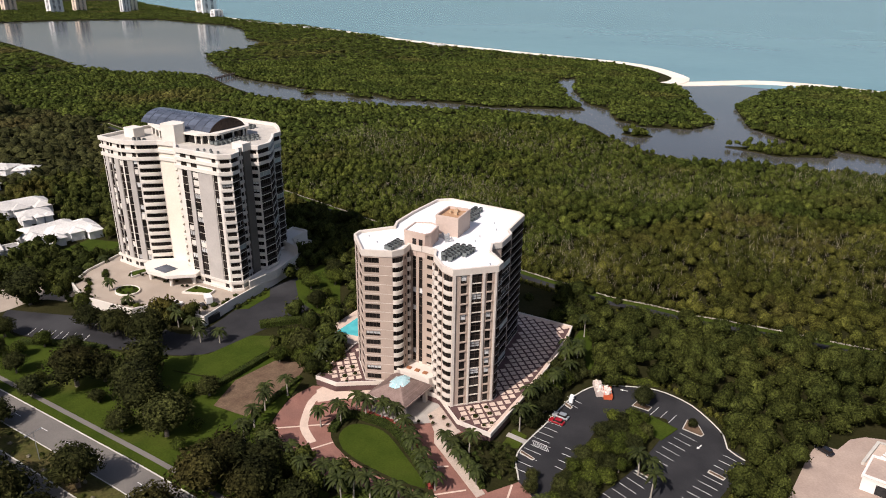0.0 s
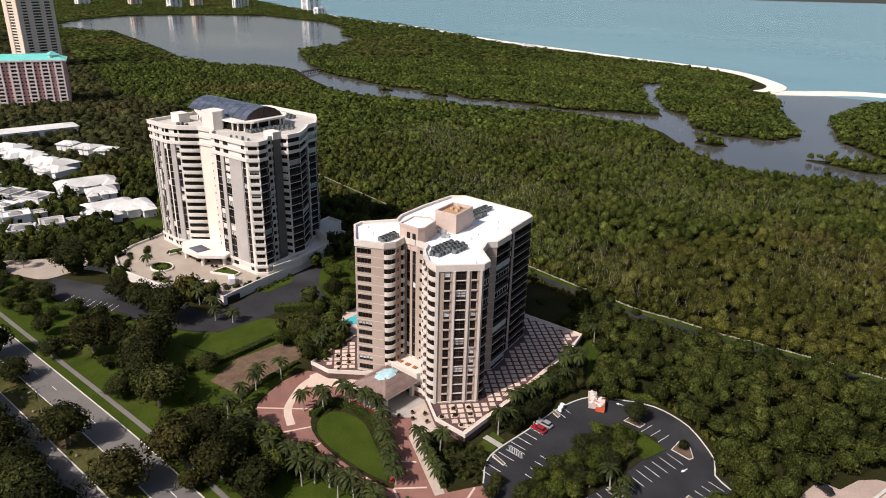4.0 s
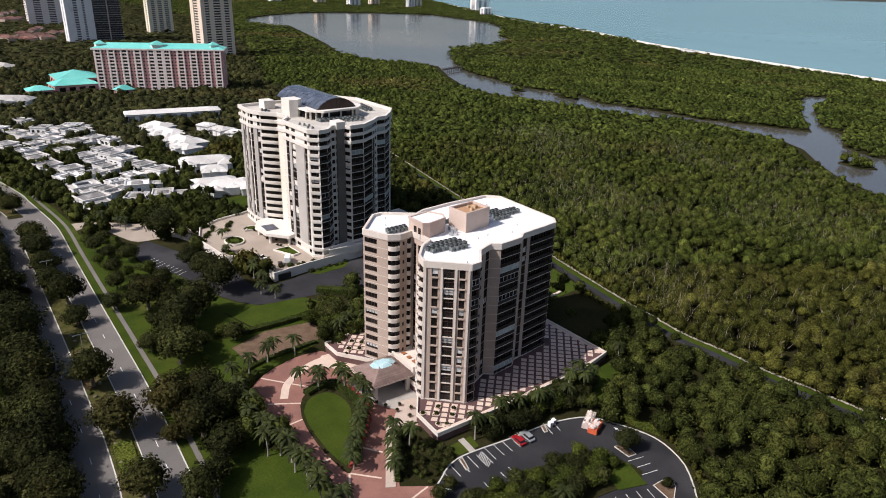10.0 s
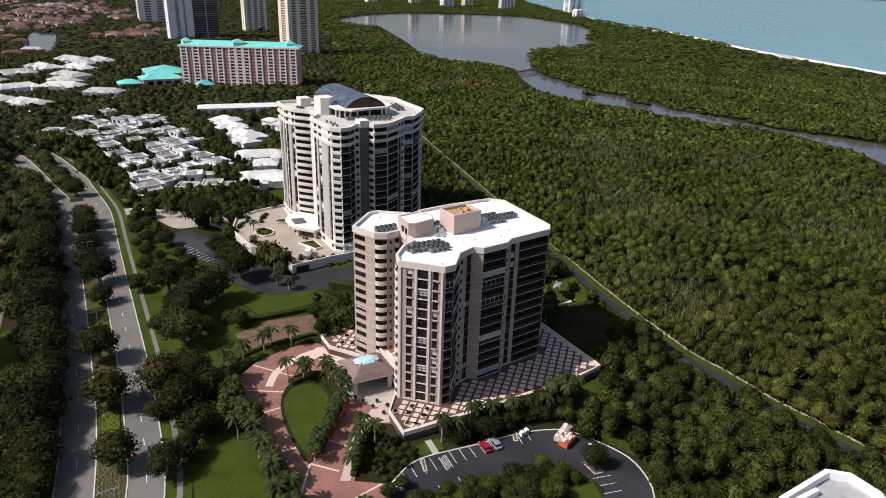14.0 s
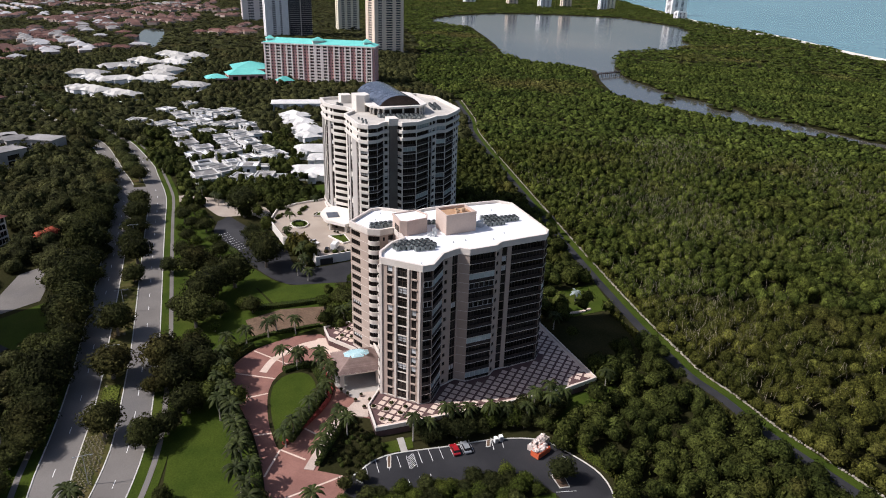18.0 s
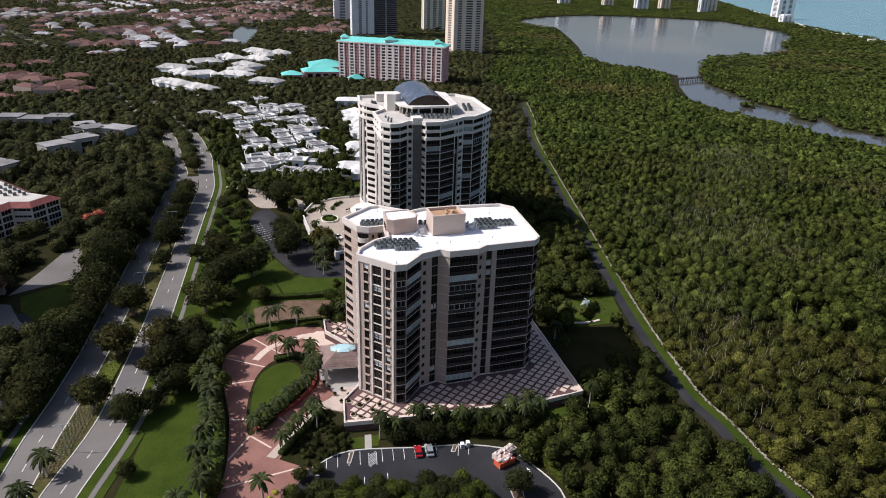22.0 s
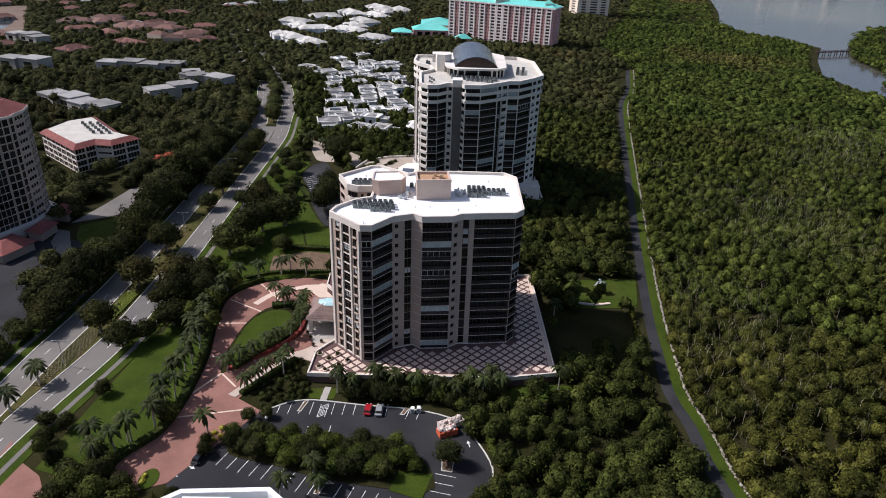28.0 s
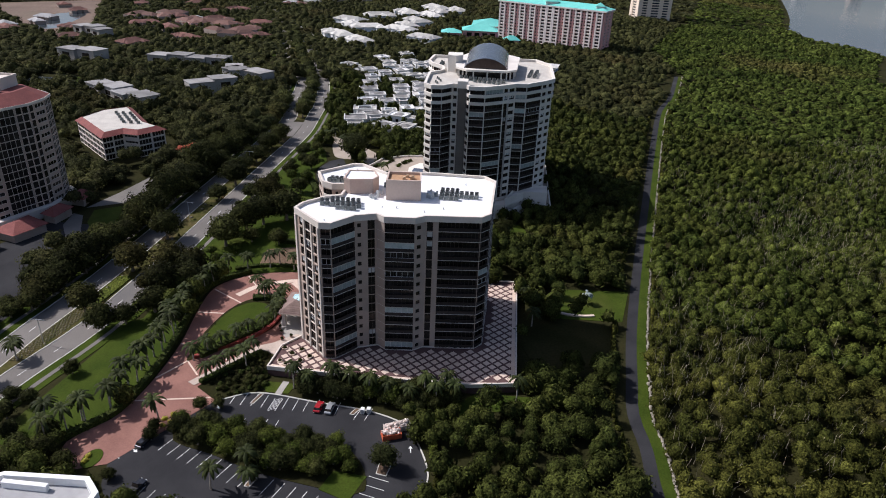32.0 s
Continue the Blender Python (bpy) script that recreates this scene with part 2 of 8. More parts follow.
# far mangroves: distance haze put into a lighter, greener leaf colour
HAZEGREEN = mat("hazy_mangrove_leaves", (0.043, 0.061, 0.012), (0.077, 0.096, 0.019), 0.02, 0.85, 0.07, 0.45, spec=0.05, island=0.4, stain=(0.105, 0.092, 0.028), sheer=0.28, fleck_shade=0.5)
WOODS = mat("woodland_leaves", (0.031, 0.040, 0.0095), (0.061, 0.070, 0.0155), 0.06, 0.85, 0.22, 0.5, spec=0.05, island=0.4, stain=(0.072, 0.060, 0.015), sheer=0.24, fleck_shade=2.0)
DARKWOODS = mat("oak_canopy_leaves", (0.040, 0.043, 0.016), (0.068, 0.070, 0.024), 0.04, 0.85, 0.16, 0.45, spec=0.05, island=0.35, stain=(0.070, 0.060, 0.022), sheer=0.28, fleck_shade=1.2)
OAKLEAF = mat("dark_tree_leaves", (0.024, 0.028, 0.0095), (0.042, 0.046, 0.013), 0.06, 0.85, 0.4, 0.35, spec=0.05, rand=0.35, island=0.4, stain=(0.050, 0.043, 0.013), sheer=0.22, fleck_shade=1.5)
FRESHLEAF = mat("fresh_green_leaves", (0.044, 0.060, 0.010), (0.070, 0.083, 0.0135), 0.08, 0.8, 0.8, 0.2, spec=0.08, rand=0.25, island=0.45, sheer=0.22, fleck_shade=1.8)
PALMLEAF = mat("palm_fronds", (0.026, 0.036, 0.009), (0.044, 0.054, 0.013), 0.3, 0.7, 1.0, 0.15, spec=0.15, rand=0.25, island=0.4, sheer=0.2)
HEDGELEAF = mat("hedge_leaves", (0.028, 0.041, 0.008), (0.044, 0.056, 0.011), 0.2, 0.85, 1.0, 0.2, spec=0.1, island=0.35, sheer=0.1, fleck_shade=2.5)
REDLEAF = mat("red_shrub_leaves", (0.16, 0.025, 0.02), (0.22, 0.04, 0.03), 0.3, 0.7, 1.0, 0.2, island=0.4)
YELLOWLEAF = mat("yellow_shrub_leaves", (0.30, 0.26, 0.02), (0.36, 0.33, 0.04), 0.3, 0.7, 1.0, 0.2, island=0.4)
DRYLEAF = mat("dry_twigs", (0.20, 0.175, 0.12), (0.30, 0.265, 0.19), 0.3, 0.9, 1.0, 0.2, island=0.3)
RUBBER = mat("tyre_rubber", (0.015, 0.015, 0.015), (0.025, 0.025, 0.025), 2.0, 0.9, 8.0, 0.1)
REDCAR = mat("red_car_paint", (0.30, 0.012, 0.018), (0.33, 0.016, 0.022), 0.5, 0.25, 3.0, 0.03, spec=0.6)
SILVERCAR = mat("silver_car_paint", (0.42, 0.44, 0.45), (0.46, 0.48, 0.49), 0.5, 0.3, 3.0, 0.03, metal=0.5)
BLACKCAR = mat("black_car_paint", (0.012, 0.013, 0.016), (0.016, 0.017, 0.02), 0.5, 0.2, 3.0, 0.05, spec=0.6)
WHITECAR = mat("white_car_paint", (0.74, 0.74, 0.73), (0.78, 0.78, 0.77), 0.5, 0.3, 3.0, 0.03, spec=0.5)
ORANGE = mat("orange_skip_paint", (0.55, 0.10, 0.04), (0.62, 0.14, 0.06), 0.8, 0.6, 4.0, 0.15)
RUBBLE = mat("pale_rubble", (0.55, 0.45, 0.40), (0.70, 0.62, 0.56), 1.5, 0.9, 6.0, 0.25, island=0.3)
SEA = mat("sea_water", (0.125, 0.265, 0.295), (0.155, 0.31, 0.335), 0.0022, 0.25, 0.06, 0.03, 0.03, spec=0.5, stain=(0.13, 0.29, 0.29))
LAGOON = mat("lagoon_water", (0.060, 0.060, 0.056), (0.088, 0.083, 0.074), 0.006, 0.14, 0.12, 0.04, 0.06, spec=0.5, stain=(0.16, 0.135, 0.10))
POND = mat("pond_water", (0.035, 0.045, 0.05), (0.05, 0.06, 0.065), 0.05, 0.08, 0.3, 0.05, 0.02, spec=0.5)


# ---- building blocks ----
def part(name, bm, material, parent=None, label=""):
    """One mesh object from a bmesh, under a thing or a part."""
    me = bpy.data.meshes.new(name)
    bm.to_mesh(me)
    bm.free()
    for m in material if isinstance(material, (list, tuple)) else (material,):
        me.materials.append(m)
    return placed(name, me, parent, label)


def placed(name, me, parent=None, label="", m=None):
    ob = new(name, me)
    if parent is not None:
        ob.parent = parent
    if m is not None:
        ob.matrix_basis = m
    return tagged(ob, label)


def thing(name, label, category, m=None, group="", kind=""):
    ob = new(name)
    if m is not None:
        ob.matrix_basis = m
    return tagged(ob, label, category, group, kind)


def box(bm, x0, x1, y0, y1, z0, z1, slot=0):
    v = [bm.verts.new((x, y, z)) for z in (z0, z1) for y in (y0, y1) for x in (x0, x1)]
    for f in ((0, 2, 3, 1), (4, 5, 7, 6), (0, 1, 5, 4), (2, 6, 7, 3), (0, 4, 6, 2), (1, 3, 7, 5)):
        bm.faces.new([v[i] for i in f]).material_index = slot
    return v


def cylinder(bm, x, y, z0, z1, r0, r1=None, n=10, cap=True):
    r1 = r0 if r1 is None else r1
    lo = [bm.verts.new((x + r0 * math.cos(a), y + r0 * math.sin(a), z0)) for a in (math.tau * i / n for i in range(n))]
    hi = [bm.verts.new((x + r1 * math.cos(a), y + r1 * math.sin(a), z1)) for a in (math.tau * i / n for i in range(n))]
    for i in range(n):
        bm.faces.new((lo[i], lo[(i + 1) % n], hi[(i + 1) % n], hi[i]))
    if cap:
        bm.faces.new(hi)


def prism(bm, poly, z0, z1, bottom=True):
    """A solid with a flat outline (counter-clockwise)."""
    lo = [bm.verts.new((x, y, z0)) for x, y in poly]
    hi = [bm.verts.new((x, y, z1)) for x, y in poly]
    n = len(poly)
    for i in range(n):
        bm.faces.new((lo[i], lo[(i + 1) % n], hi[(i + 1) % n], hi[i]))
    bm.faces.new(hi)
    if bottom:
        bm.faces.new(lo[::-1])


def ring(bm, outer, inner, z0, z1):
    """A band between two outlines of as many corners."""
    n = len(outer)
    lv = [[bm.verts.new((x, y, z)) for x, y in p] for p, z in ((outer, z0), (outer, z1), (inner, z1), (inner, z0))]
    for k in range(4):
        for i in range(n):
            bm.faces.new((lv[k][i], lv[k][(i + 1) % n], lv[(k + 1) % 4][(i + 1) % n], lv[(k + 1) % 4][i]))


def inset(poly, d):
    """The outline moved inwards by d (outwards if negative)."""
    out = []
    n = len(poly)
    for i in range(n):
        a, b, c = (Vector(poly[(i + k) % n]) for k in (-1, 0, 1))
        u, w = (b - a).normalized(), (c - b).normalized()
        n1, n2 = Vector((-u.y, u.x)), Vector((-w.y, w.x))
        k = max(0.35, 1 + n1.dot(n2))
        out.append(tuple(b + (n1 + n2) * (d / k)))
    return out


def slab(name, poly, z0, z1, material, label="", category="", kind="structure", parent=None):
    bm = bmesh.new()
    prism(bm, poly, z0, z1)
    bmesh.ops.recalc_face_normals(bm, faces=bm.faces)
    ob = part(name, bm, material, parent)
    return tagged(ob, label, category, kind=kind) if parent is None else ob


def smooth_line(pts, step=4.0):
    """Points along a Catmull-Rom curve through pts."""
    out = []
    P = [Vector(p) for p in pts]
    P = [2 * P[0] - P[1]] + P + [2 * P[-1] - P[-2]]
    for i in range(1, len(P) - 2):
        k = max(2, int((P[i + 1] - P[i]).length / step))
        for j in range(k):
            s = j / k
            out.append(tuple(0.5 * (2 * P[i] + (P[i + 1] - P[i - 1]) * s + (2 * P[i - 1] - 5 * P[i] + 4 * P[i + 1] - P[i + 2]) * s * s
                                    + (3 * P[i] - P[i - 1] - 3 * P[i + 1] + P[i + 2]) * s ** 3)))
    out.append(tuple(P[-2]))
    return out


def offset_line(line, d):
    out = []
    for i, p in enumerate(line):
        a, b = Vector(line[max(0, i - 1)]), Vector(line[min(len(line) - 1, i + 1)])
        u = (b - a).normalized()
        out.append((p[0] - u.y * d, p[1] + u.x * d))
    return out


def strip(bm, line, d0, d1, z0, z1, closed=False):
    """A band along a line, between the offsets d0 and d1 to its left."""
    a, b = offset_line(line, d0), offset_line(line, d1)
    va = [[bm.verts.new((x, y, z)) for x, y in p] for p, z in ((a, z0), (a, z1), (b, z1), (b, z0))]
    n = len(line)
    for i in range(n - 1):
        for k in range(4):
            bm.faces.new((va[k][i], va[k][i + 1], va[(k + 1) % 4][i + 1], va[(k + 1) % 4][i]))
    for e in (0, n - 1):
        bm.faces.new([va[k][e] for k in range(4)])


def lane(name, line, d0, d1, z0, z1, material, label="", category="", parent=None):
    bm = bmesh.new()
    strip(bm, line, d0, d1, z0, z1)
    bmesh.ops.recalc_face_normals(bm, faces=bm.faces)
    ob = part(name, bm, material, parent)
    return tagged(ob, label, category, kind="structure") if parent is None else ob


def inside(poly, x, y):
    """Which of the points lie in the outline (arrays)."""
    hit = np.zeros(np.shape(x), bool)
    n = len(poly)
    for i in range(n):
        (x0, y0), (x1, y1) = poly[i], poly[(i + 1) % n]
        if y0 == y1:
            continue
        c = ((y0 > y) != (y1 > y)) & (x < (x1 - x0) * (y - y0) / (y1 - y0) + x0)
        hit ^= c
    return hit


def quads_mesh(name, verts, quads, material):
    me = bpy.data.meshes.new(name)
    verts, quads = np.asarray(verts, np.float32), np.asarray(quads, np.int32)
    me.vertices.add(len(verts))
    me.vertices.foreach_set("co", verts.ravel())
    me.loops.add(quads.size)
    me.loops.foreach_set("vertex_index", quads.ravel())
    me.polygons.add(len(quads))
    me.polygons.foreach_set("loop_start", np.arange(0, quads.size, 4, dtype=np.int32))
    me.update(calc_edges=True)
    me.materials.append(material)
    return me


# ---- ground, water, roads ----
SHORE = [(600, 515), (120, 520), (23, 514), (-16, 502), (-65, 490), (-96, 492), (-125, 509), (-150, 534), (-178, 568), (-208, 587), (-266, 594), (-302, 580),
         (-366, 551), (-426, 540), (-470, 524), (-526, 526), (-602, 560), (-680, 604), (-728, 587), (-786, 560), (-869, 562), (-983, 604), (-1100, 640),
         (-1290, 695), (-1465, 668), (-1565, 702), (-1680, 810), (-1767, 960), (-1740, 1080), (-1677, 1198), (-1597, 1275)]
BARRIER = [(-1311, 1239), (-1180, 1165), (-1010, 1005), (-930, 965), (-880, 880), (-849, 756), (-800, 718), (-700, 646), (-619, 606), (-550, 594), (-493, 584), (-436, 598),
           (-386, 584), (-358, 598), (-288, 603), (-244, 624), (-207, 640), (-241, 693), (-288, 781), (-305, 827), (-290, 850), (-258, 750),
           (-214, 672), (-186, 652), (-167, 606), (-137, 592), (-100, 604), (-88, 640), (-128, 740), (-150, 820)]
BEACH = [(-176, 880), (-178, 925), (-200, 972), (-239, 1017), (-289, 1047), (-386, 1069), (-496, 1093), (-639, 1133), (-778, 1173), (-1090, 1309), (-1451, 1414), (-2290, 1811),
         (-3600, 2500)]
LAND = SHORE + BARRIER + BEACH + [(-4000, 2700), (-4000, -2600), (600, -2600)]
SPIT = [(-60, 640), (-20, 590), (40, 575), (130, 590), (600, 600), (600, 900), (140, 925), (40, 935), (-30, 930), (-70, 860), (-85, 740)]
ISLETS = [[(-494, 562), (-482, 558), (-477, 567), (-488, 572)], [(-448, 580), (-428, 573), (-412, 580), (-424, 590), (-444, 589)],
          [(-146, 552), (-130, 547), (-122, 557), (-132, 566), (-146, 562)], [(-66, 552), (-26, 540), (10, 560), (0, 576), (-30, 570)]]

sea = slab("water_sea", [(-9000, -2600), (9000, -2600), (9000, 9000), (-9000, 9000)], -3.0, -0.9, SEA, "pale turquoise sea, calm and slightly hazy", "sea")
slab("water_lagoon", [(-1900, 480), (-560, 380), (140, 440), (140, 640), (-60, 900), (-175, 900), (-330, 860), (-900, 1050), (-1300, 1300), (-1700, 1300), (-1900, 1000)],
     -2.0, -0.7, LAGOON, "calm grey-brown lagoon with mangrove shores", "lagoon")
slab("ground", LAND, -3.0, 0.0, SOIL, "dark damp soil under trees and mangroves", "ground")
slab("ground_spit", SPIT, -3.0, -0.05, SOIL, "low mangrove island beside the inlet", "ground")
for k, poly in enumerate(ISLETS):
    slab("ground_islet", poly, -3.0, -0.1, SOIL, "tiny mangrove islet in the lagoon", "islet")
bm = bmesh.new()
strip(bm, smooth_line([(-178, 868), (-172, 890), (-176, 930), (-203, 975), (-242, 1022), (-292, 1053), (-388, 1076), (-498, 1100), (-641, 1140), (-780, 1180), (-1092, 1316), (-1453, 1421), (-2292, 1818)], 20), -9, 13, -2, 0.35)
tagged(part("beach", bm, SAND), "strip of white sand along the sea", "beach", kind="structure")
bm = bmesh.new()
strip(bm, smooth_line([(600, 905), (140, 930), (40, 945), (-20, 965), (-90, 955), (-150, 900), (-200, 862)], 20), -10, 22, -2, -0.25)
tagged(part("beach_sandbar", bm, SAND), "bare white sandbar across the shallow inlet", "sandbar", kind="structure")

# the boulevard: two carriageways with a planted median
NORTH = smooth_line([(420, 60), (200, 58), (60, 58), (0, 63), (-30, 67), (-54, 71.6), (-66, 74.6), (-79, 77.2), (-94, 78.5), (-130, 80.4), (-160, 81.1), (-210, 82), (-254, 83), (-281, 83.8), (-300, 83.2), (-340, 79), (-358, 77), (-414, 64.7),
                     (-462, 49.4), (-531, 25.6), (-601, 0), (-651, -18.8), (-760, -72), (-960, -178), (-1400, -410)], 6)
SOUTH = smooth_line([(420, 46), (200, 46), (60, 47), (0, 53), (-30, 57.5), (-57, 59.8), (-75, 60.8), (-92, 62.7), (-115, 64.3), (-137, 64.9), (-167, 65.7), (-210, 66.5), (-254, 67.2), (-290, 67.5), (-318, 66.8), (-345, 61.5), (-380, 55),
                     (-420, 46.2), (-458, 31), (-490, 16.3), (-538, -3.7), (-648, -36), (-760, -90), (-960, -198), (-1400, -430)], 6)
ROAD = [(x, (float(np.interp(-x, [-p[0] for p in NORTH], [p[1] for p in NORTH])) + float(np.interp(-x, [-p[0] for p in SOUTH], [p[1] for p in SOUTH]))) / 2) for x in range(420, -1400, -6)]
lane("road_north", NORTH, -4.1, 4.1, -0.4, 0.10, ROADWAY, "worn light grey asphalt carriageway with two lanes", "road")
lane("road_south", SOUTH, -4.2, 4.2, -0.4, 0.10, ROADWAY, "worn light grey asphalt carriageway with two lanes", "road")
for x0, x1 in ((-38, -284), (-314, -640)):
    top_ = [p for p in offset_line(NORTH, 4.4) if x1 < p[0] < x0]
    low_ = [p for p in offset_line(SOUTH, -4.5) if x1 < p[0] < x0]
    bm = bmesh.new()
    prism(bm, top_ + low_[::-1], -0.4, 0.20)
    bmesh.ops.recalc_face_normals(bm, faces=bm.faces)
    tagged(part("ground_median", bm, GROUNDCOVER), "grassy median with trees and low shrubs", "median", kind="structure")
    for line, a_, b_ in ((NORTH, 4.1, 4.4), (SOUTH, -4.5, -4.2)):
        bm = bmesh.new()
        strip(bm, [p for p in line if x1 < p[0] < x0], a_, b_, -0.4, 0.24)
        bmesh.ops.recalc_face_normals(bm, faces=bm.faces)
        tagged(part("trim_kerb", bm, KERB), "pale concrete kerb beside the carriageway", "kerb", kind="structure")
slab("road_junction", [(-284, 79.6), (-314, 77.8), (-314, 71.1), (-284, 71.7)], -0.4, 0.09, ROADWAY, "worn asphalt crossing between the carriageways", "road")
for line, a_, b_ in ((NORTH, -4.4, -4.1), (SOUTH, 4.2, 4.5)):
    lane("trim_kerb", line, a_, b_, -0.4, 0.24, KERB, "pale concrete kerb beside the carriageway", "kerb")
lane("ground_verge", NORTH, -10.5, -4.4, -0.4, 0.14, GRASS, "mown grass verge beside the road", "verge")
lane("ground_verge_far", SOUTH, 4.5, 12, -0.4, 0.14, GRASS, "mown grass verge beside the road", "verge")
lane("pavement_north", NORTH, -8.4, -7.0, -0.4, 0.20, ROADWAY, "narrow concrete footpath along the verge", "footpath")
lane("pavement_south", SOUTH, 7.2, 8.6, -0.4, 0.20, ROADWAY, "narrow concrete footpath along the verge", "footpath")
marks = thing("road_marking", "white dashed lane lines on the carriageways", "road marking", kind="structure")
me_dash = bpy.data.meshes.new("dash")
bm = bmesh.new()
box(bm, -1.5, 1.5, -0.08, 0.08, 0, 0.012)
bm.to_mesh(me_dash), bm.free()
me_dash.materials.append(PAINT)
for line in (NORTH, SOUTH):
    run = 0.0
    for (x0, y0), (x1, y1) in zip(line, line[1:]):
        run += math.hypot(x1 - x0, y1 - y0)
        if run > 11.5 and -420 < x0 < 60:
            run = 0.0
            placed("dash", me_dash, marks, m=pose(x0, y0, 0.102, 0, 0, math.degrees(math.atan2(y1 - y0, x1 - x0))))

# path with a rock wall along the mangroves
WALL = smooth_line([(120, 262), (60, 254), (10, 250.5), (-4, 249.7), (-30, 246.6), (-47, 246.6), (-60, 245.4), (-74, 247.2), (-100, 251), (-146, 260), (-210, 273.6), (-310, 295), (-392, 314), (-440, 331), (-520, 352)], 4)
lane("pavement_path", WALL, 3.3, 6.6, -0.4, 0.07, ASPHALT, "narrow dark asphalt path beside a grass strip", "path")
lane("ground_strip", WALL, 0.4, 3.3, -0.4, 0.12, GRASS, "grass strip between path and rock wall", "verge")
rng = np.random.default_rng(5)
rocks = thing("rock_wall", "low wall of pale piled rocks along the path", "rock wall")
me_rocks = []
for k in range(6):
    bm = bmesh.new()
    bmesh.ops.create_icosphere(bm, subdivisions=1, radius=0.46)
    for v in bm.verts:
        v.co *= 0.75 + 0.5 * rng.random()
        v.co.z *= 0.7
    me = bpy.data.meshes.new("rock")
    bm.to_mesh(me), bm.free()
    me.materials.append(ROCK)
    me_rocks.append(me)
acc = 0.0
rest = bmesh.new()
for (x0, y0), (x1, y1) in zip(WALL, WALL[1:]):
    seg = math.hypot(x1 - x0, y1 - y0)
    s = acc
    while s < seg:
        f = s / seg
        m = pose(x0 + (x1 - x0) * f, y0 + (y1 - y0) * f + rng.normal(0, 0.15), 0.2, 0, 0, rng.random() * 360) @ Matrix.Scale(0.75 + 0.5 * rng.random(), 4)
        if -125 < x0 < 12:
            placed("rock", me_rocks[rng.integers(6)], rocks, m=m)
        else:
            k0 = len(rest.verts)
            rest.from_mesh(me_rocks[rng.integers(6)])
            rest.verts.ensure_lookup_table()
            for v in rest.verts[k0:]:
                v.co = m @ v.co
        s += 0.85
    acc = s - seg
tagged(part("rock_pile", rest, ROCK, rocks), kind="stuff")

# brick drive in front of the pink tower
DRIVE_OUT = [(-20, 102), (-30, 99.5), (-39, 105.6), (-45, 107.4), (-57, 108.6), (-74, 108.2), (-92, 105.6), (-105, 104.6), (-112, 107), (-119, 114.3), (-123.2, 127), (-122, 136)]
bm = bmesh.new()
prism(bm, smooth_line(DRIVE_OUT, 3) + [(-113.5, 140), (-84, 148), (-71, 140), (-75.5, 133.5), (-55, 121.5), (-50, 128.8), (-24.3, 113.1)], -0.3, 0.13)
bmesh.ops.recalc_face_normals(bm, faces=bm.faces)
tagged(part("pavement_drive", bm, BRICK), "curving drive of brick-red pavers with cream bands", "driveway", kind="structure")
ISLAND = smooth_line([(-66, 114.2), (-67.5, 113.3), (-80, 112.8), (-93.7, 114.8), (-101.3, 118.8), (-104.6, 124), (-104, 130), (-99, 133.2), (-89, 133.2), (-80.5, 128.8), (-66, 114.2)], 3)[:-1]
slab("ground_island", ISLAND, -0.3, 0.28, SOIL, "planted island within the drive", "planting bed")
slab("ground_lawn_oval", smooth_line([(-95.5, 116.4), (-99.3, 119.5), (-100.6, 123.5), (-98.6, 127.4), (-90.6, 128.2), (-81.3, 123.4), (-69.6, 116.0), (-70.5, 114.4), (-78, 113.8), (-89.3, 114.7), (-95.5, 116.4)], 2.5)[:-1], 0, 0.34, GRASS, "smooth green teardrop lawn beside a thick hedge", "lawn")
bm = bmesh.new()
prism(bm, [(-56.5, 118.4), (-55.3, 120.6), (-74.4, 133.6), (-72, 139), (-77, 143), (-83, 146.5), (-84, 141), (-78.5, 135.5), (-76, 131.2)], -0.2, 0.30)
bmesh.ops.recalc_face_normals(bm, faces=bm.faces)
tagged(part("pavement_walk", bm, WALKP), "cream paved walk beside the drive", "walkway", kind="structure")
lane("pavement_band", smooth_line([(-117.4, 134.6), (-116.8, 129.4), (-114, 123.5), (-110.5, 118.4), (-104.3, 114.5)], 2), -1.15, 1.15, -0.2, 0.17, CREAMP, "curved cream band in the brick drive", "paving band")
slab("pavement_plaza", [(-119.4, 134.6), (-115.1, 129.8), (-112.5, 132.5), (-107, 137.0), (-101.5, 138.5), (-100.2, 146.8), (-107.8, 141.4), (-113.9, 137.0), (-119, 137)], -0.2, 0.165, CREAMP, "cream paved plaza beside the terrace steps", "plaza")
slab("pavement_forecourt", [(-100, 134.5), (-91, 133.6), (-84.2, 136), (-80, 139.5), (-83, 147.5), (-98, 147.5)], -0.2, 0.18, CONCRETE, "pale grey forecourt under the entrance canopy", "forecourt")
bands = thing("paving_bands", "thin cream bands across the brick drive", "paving band", kind="structure")
for (a, b) in (((-60, 119.5), (-66, 114)), ((-68, 125), (-73.5, 121)), ((-47, 108), (-51, 127)), ((-92, 105.8), (-92.5, 114.6)), ((-107, 105.5), (-99.6, 117.5)), ((-118, 113.5), (-104.6, 124)), ((-74, 108.4), (-73.5, 113)), ((-57, 108.8), (-66, 114))):
    bm = bmesh.new()
    strip(bm, [a, b], -0.25, 0.25, 0, 0.145)
    bmesh.ops.recalc_face_normals(bm, faces=bm.faces)
    part("band", bm, CREAMP, bands)

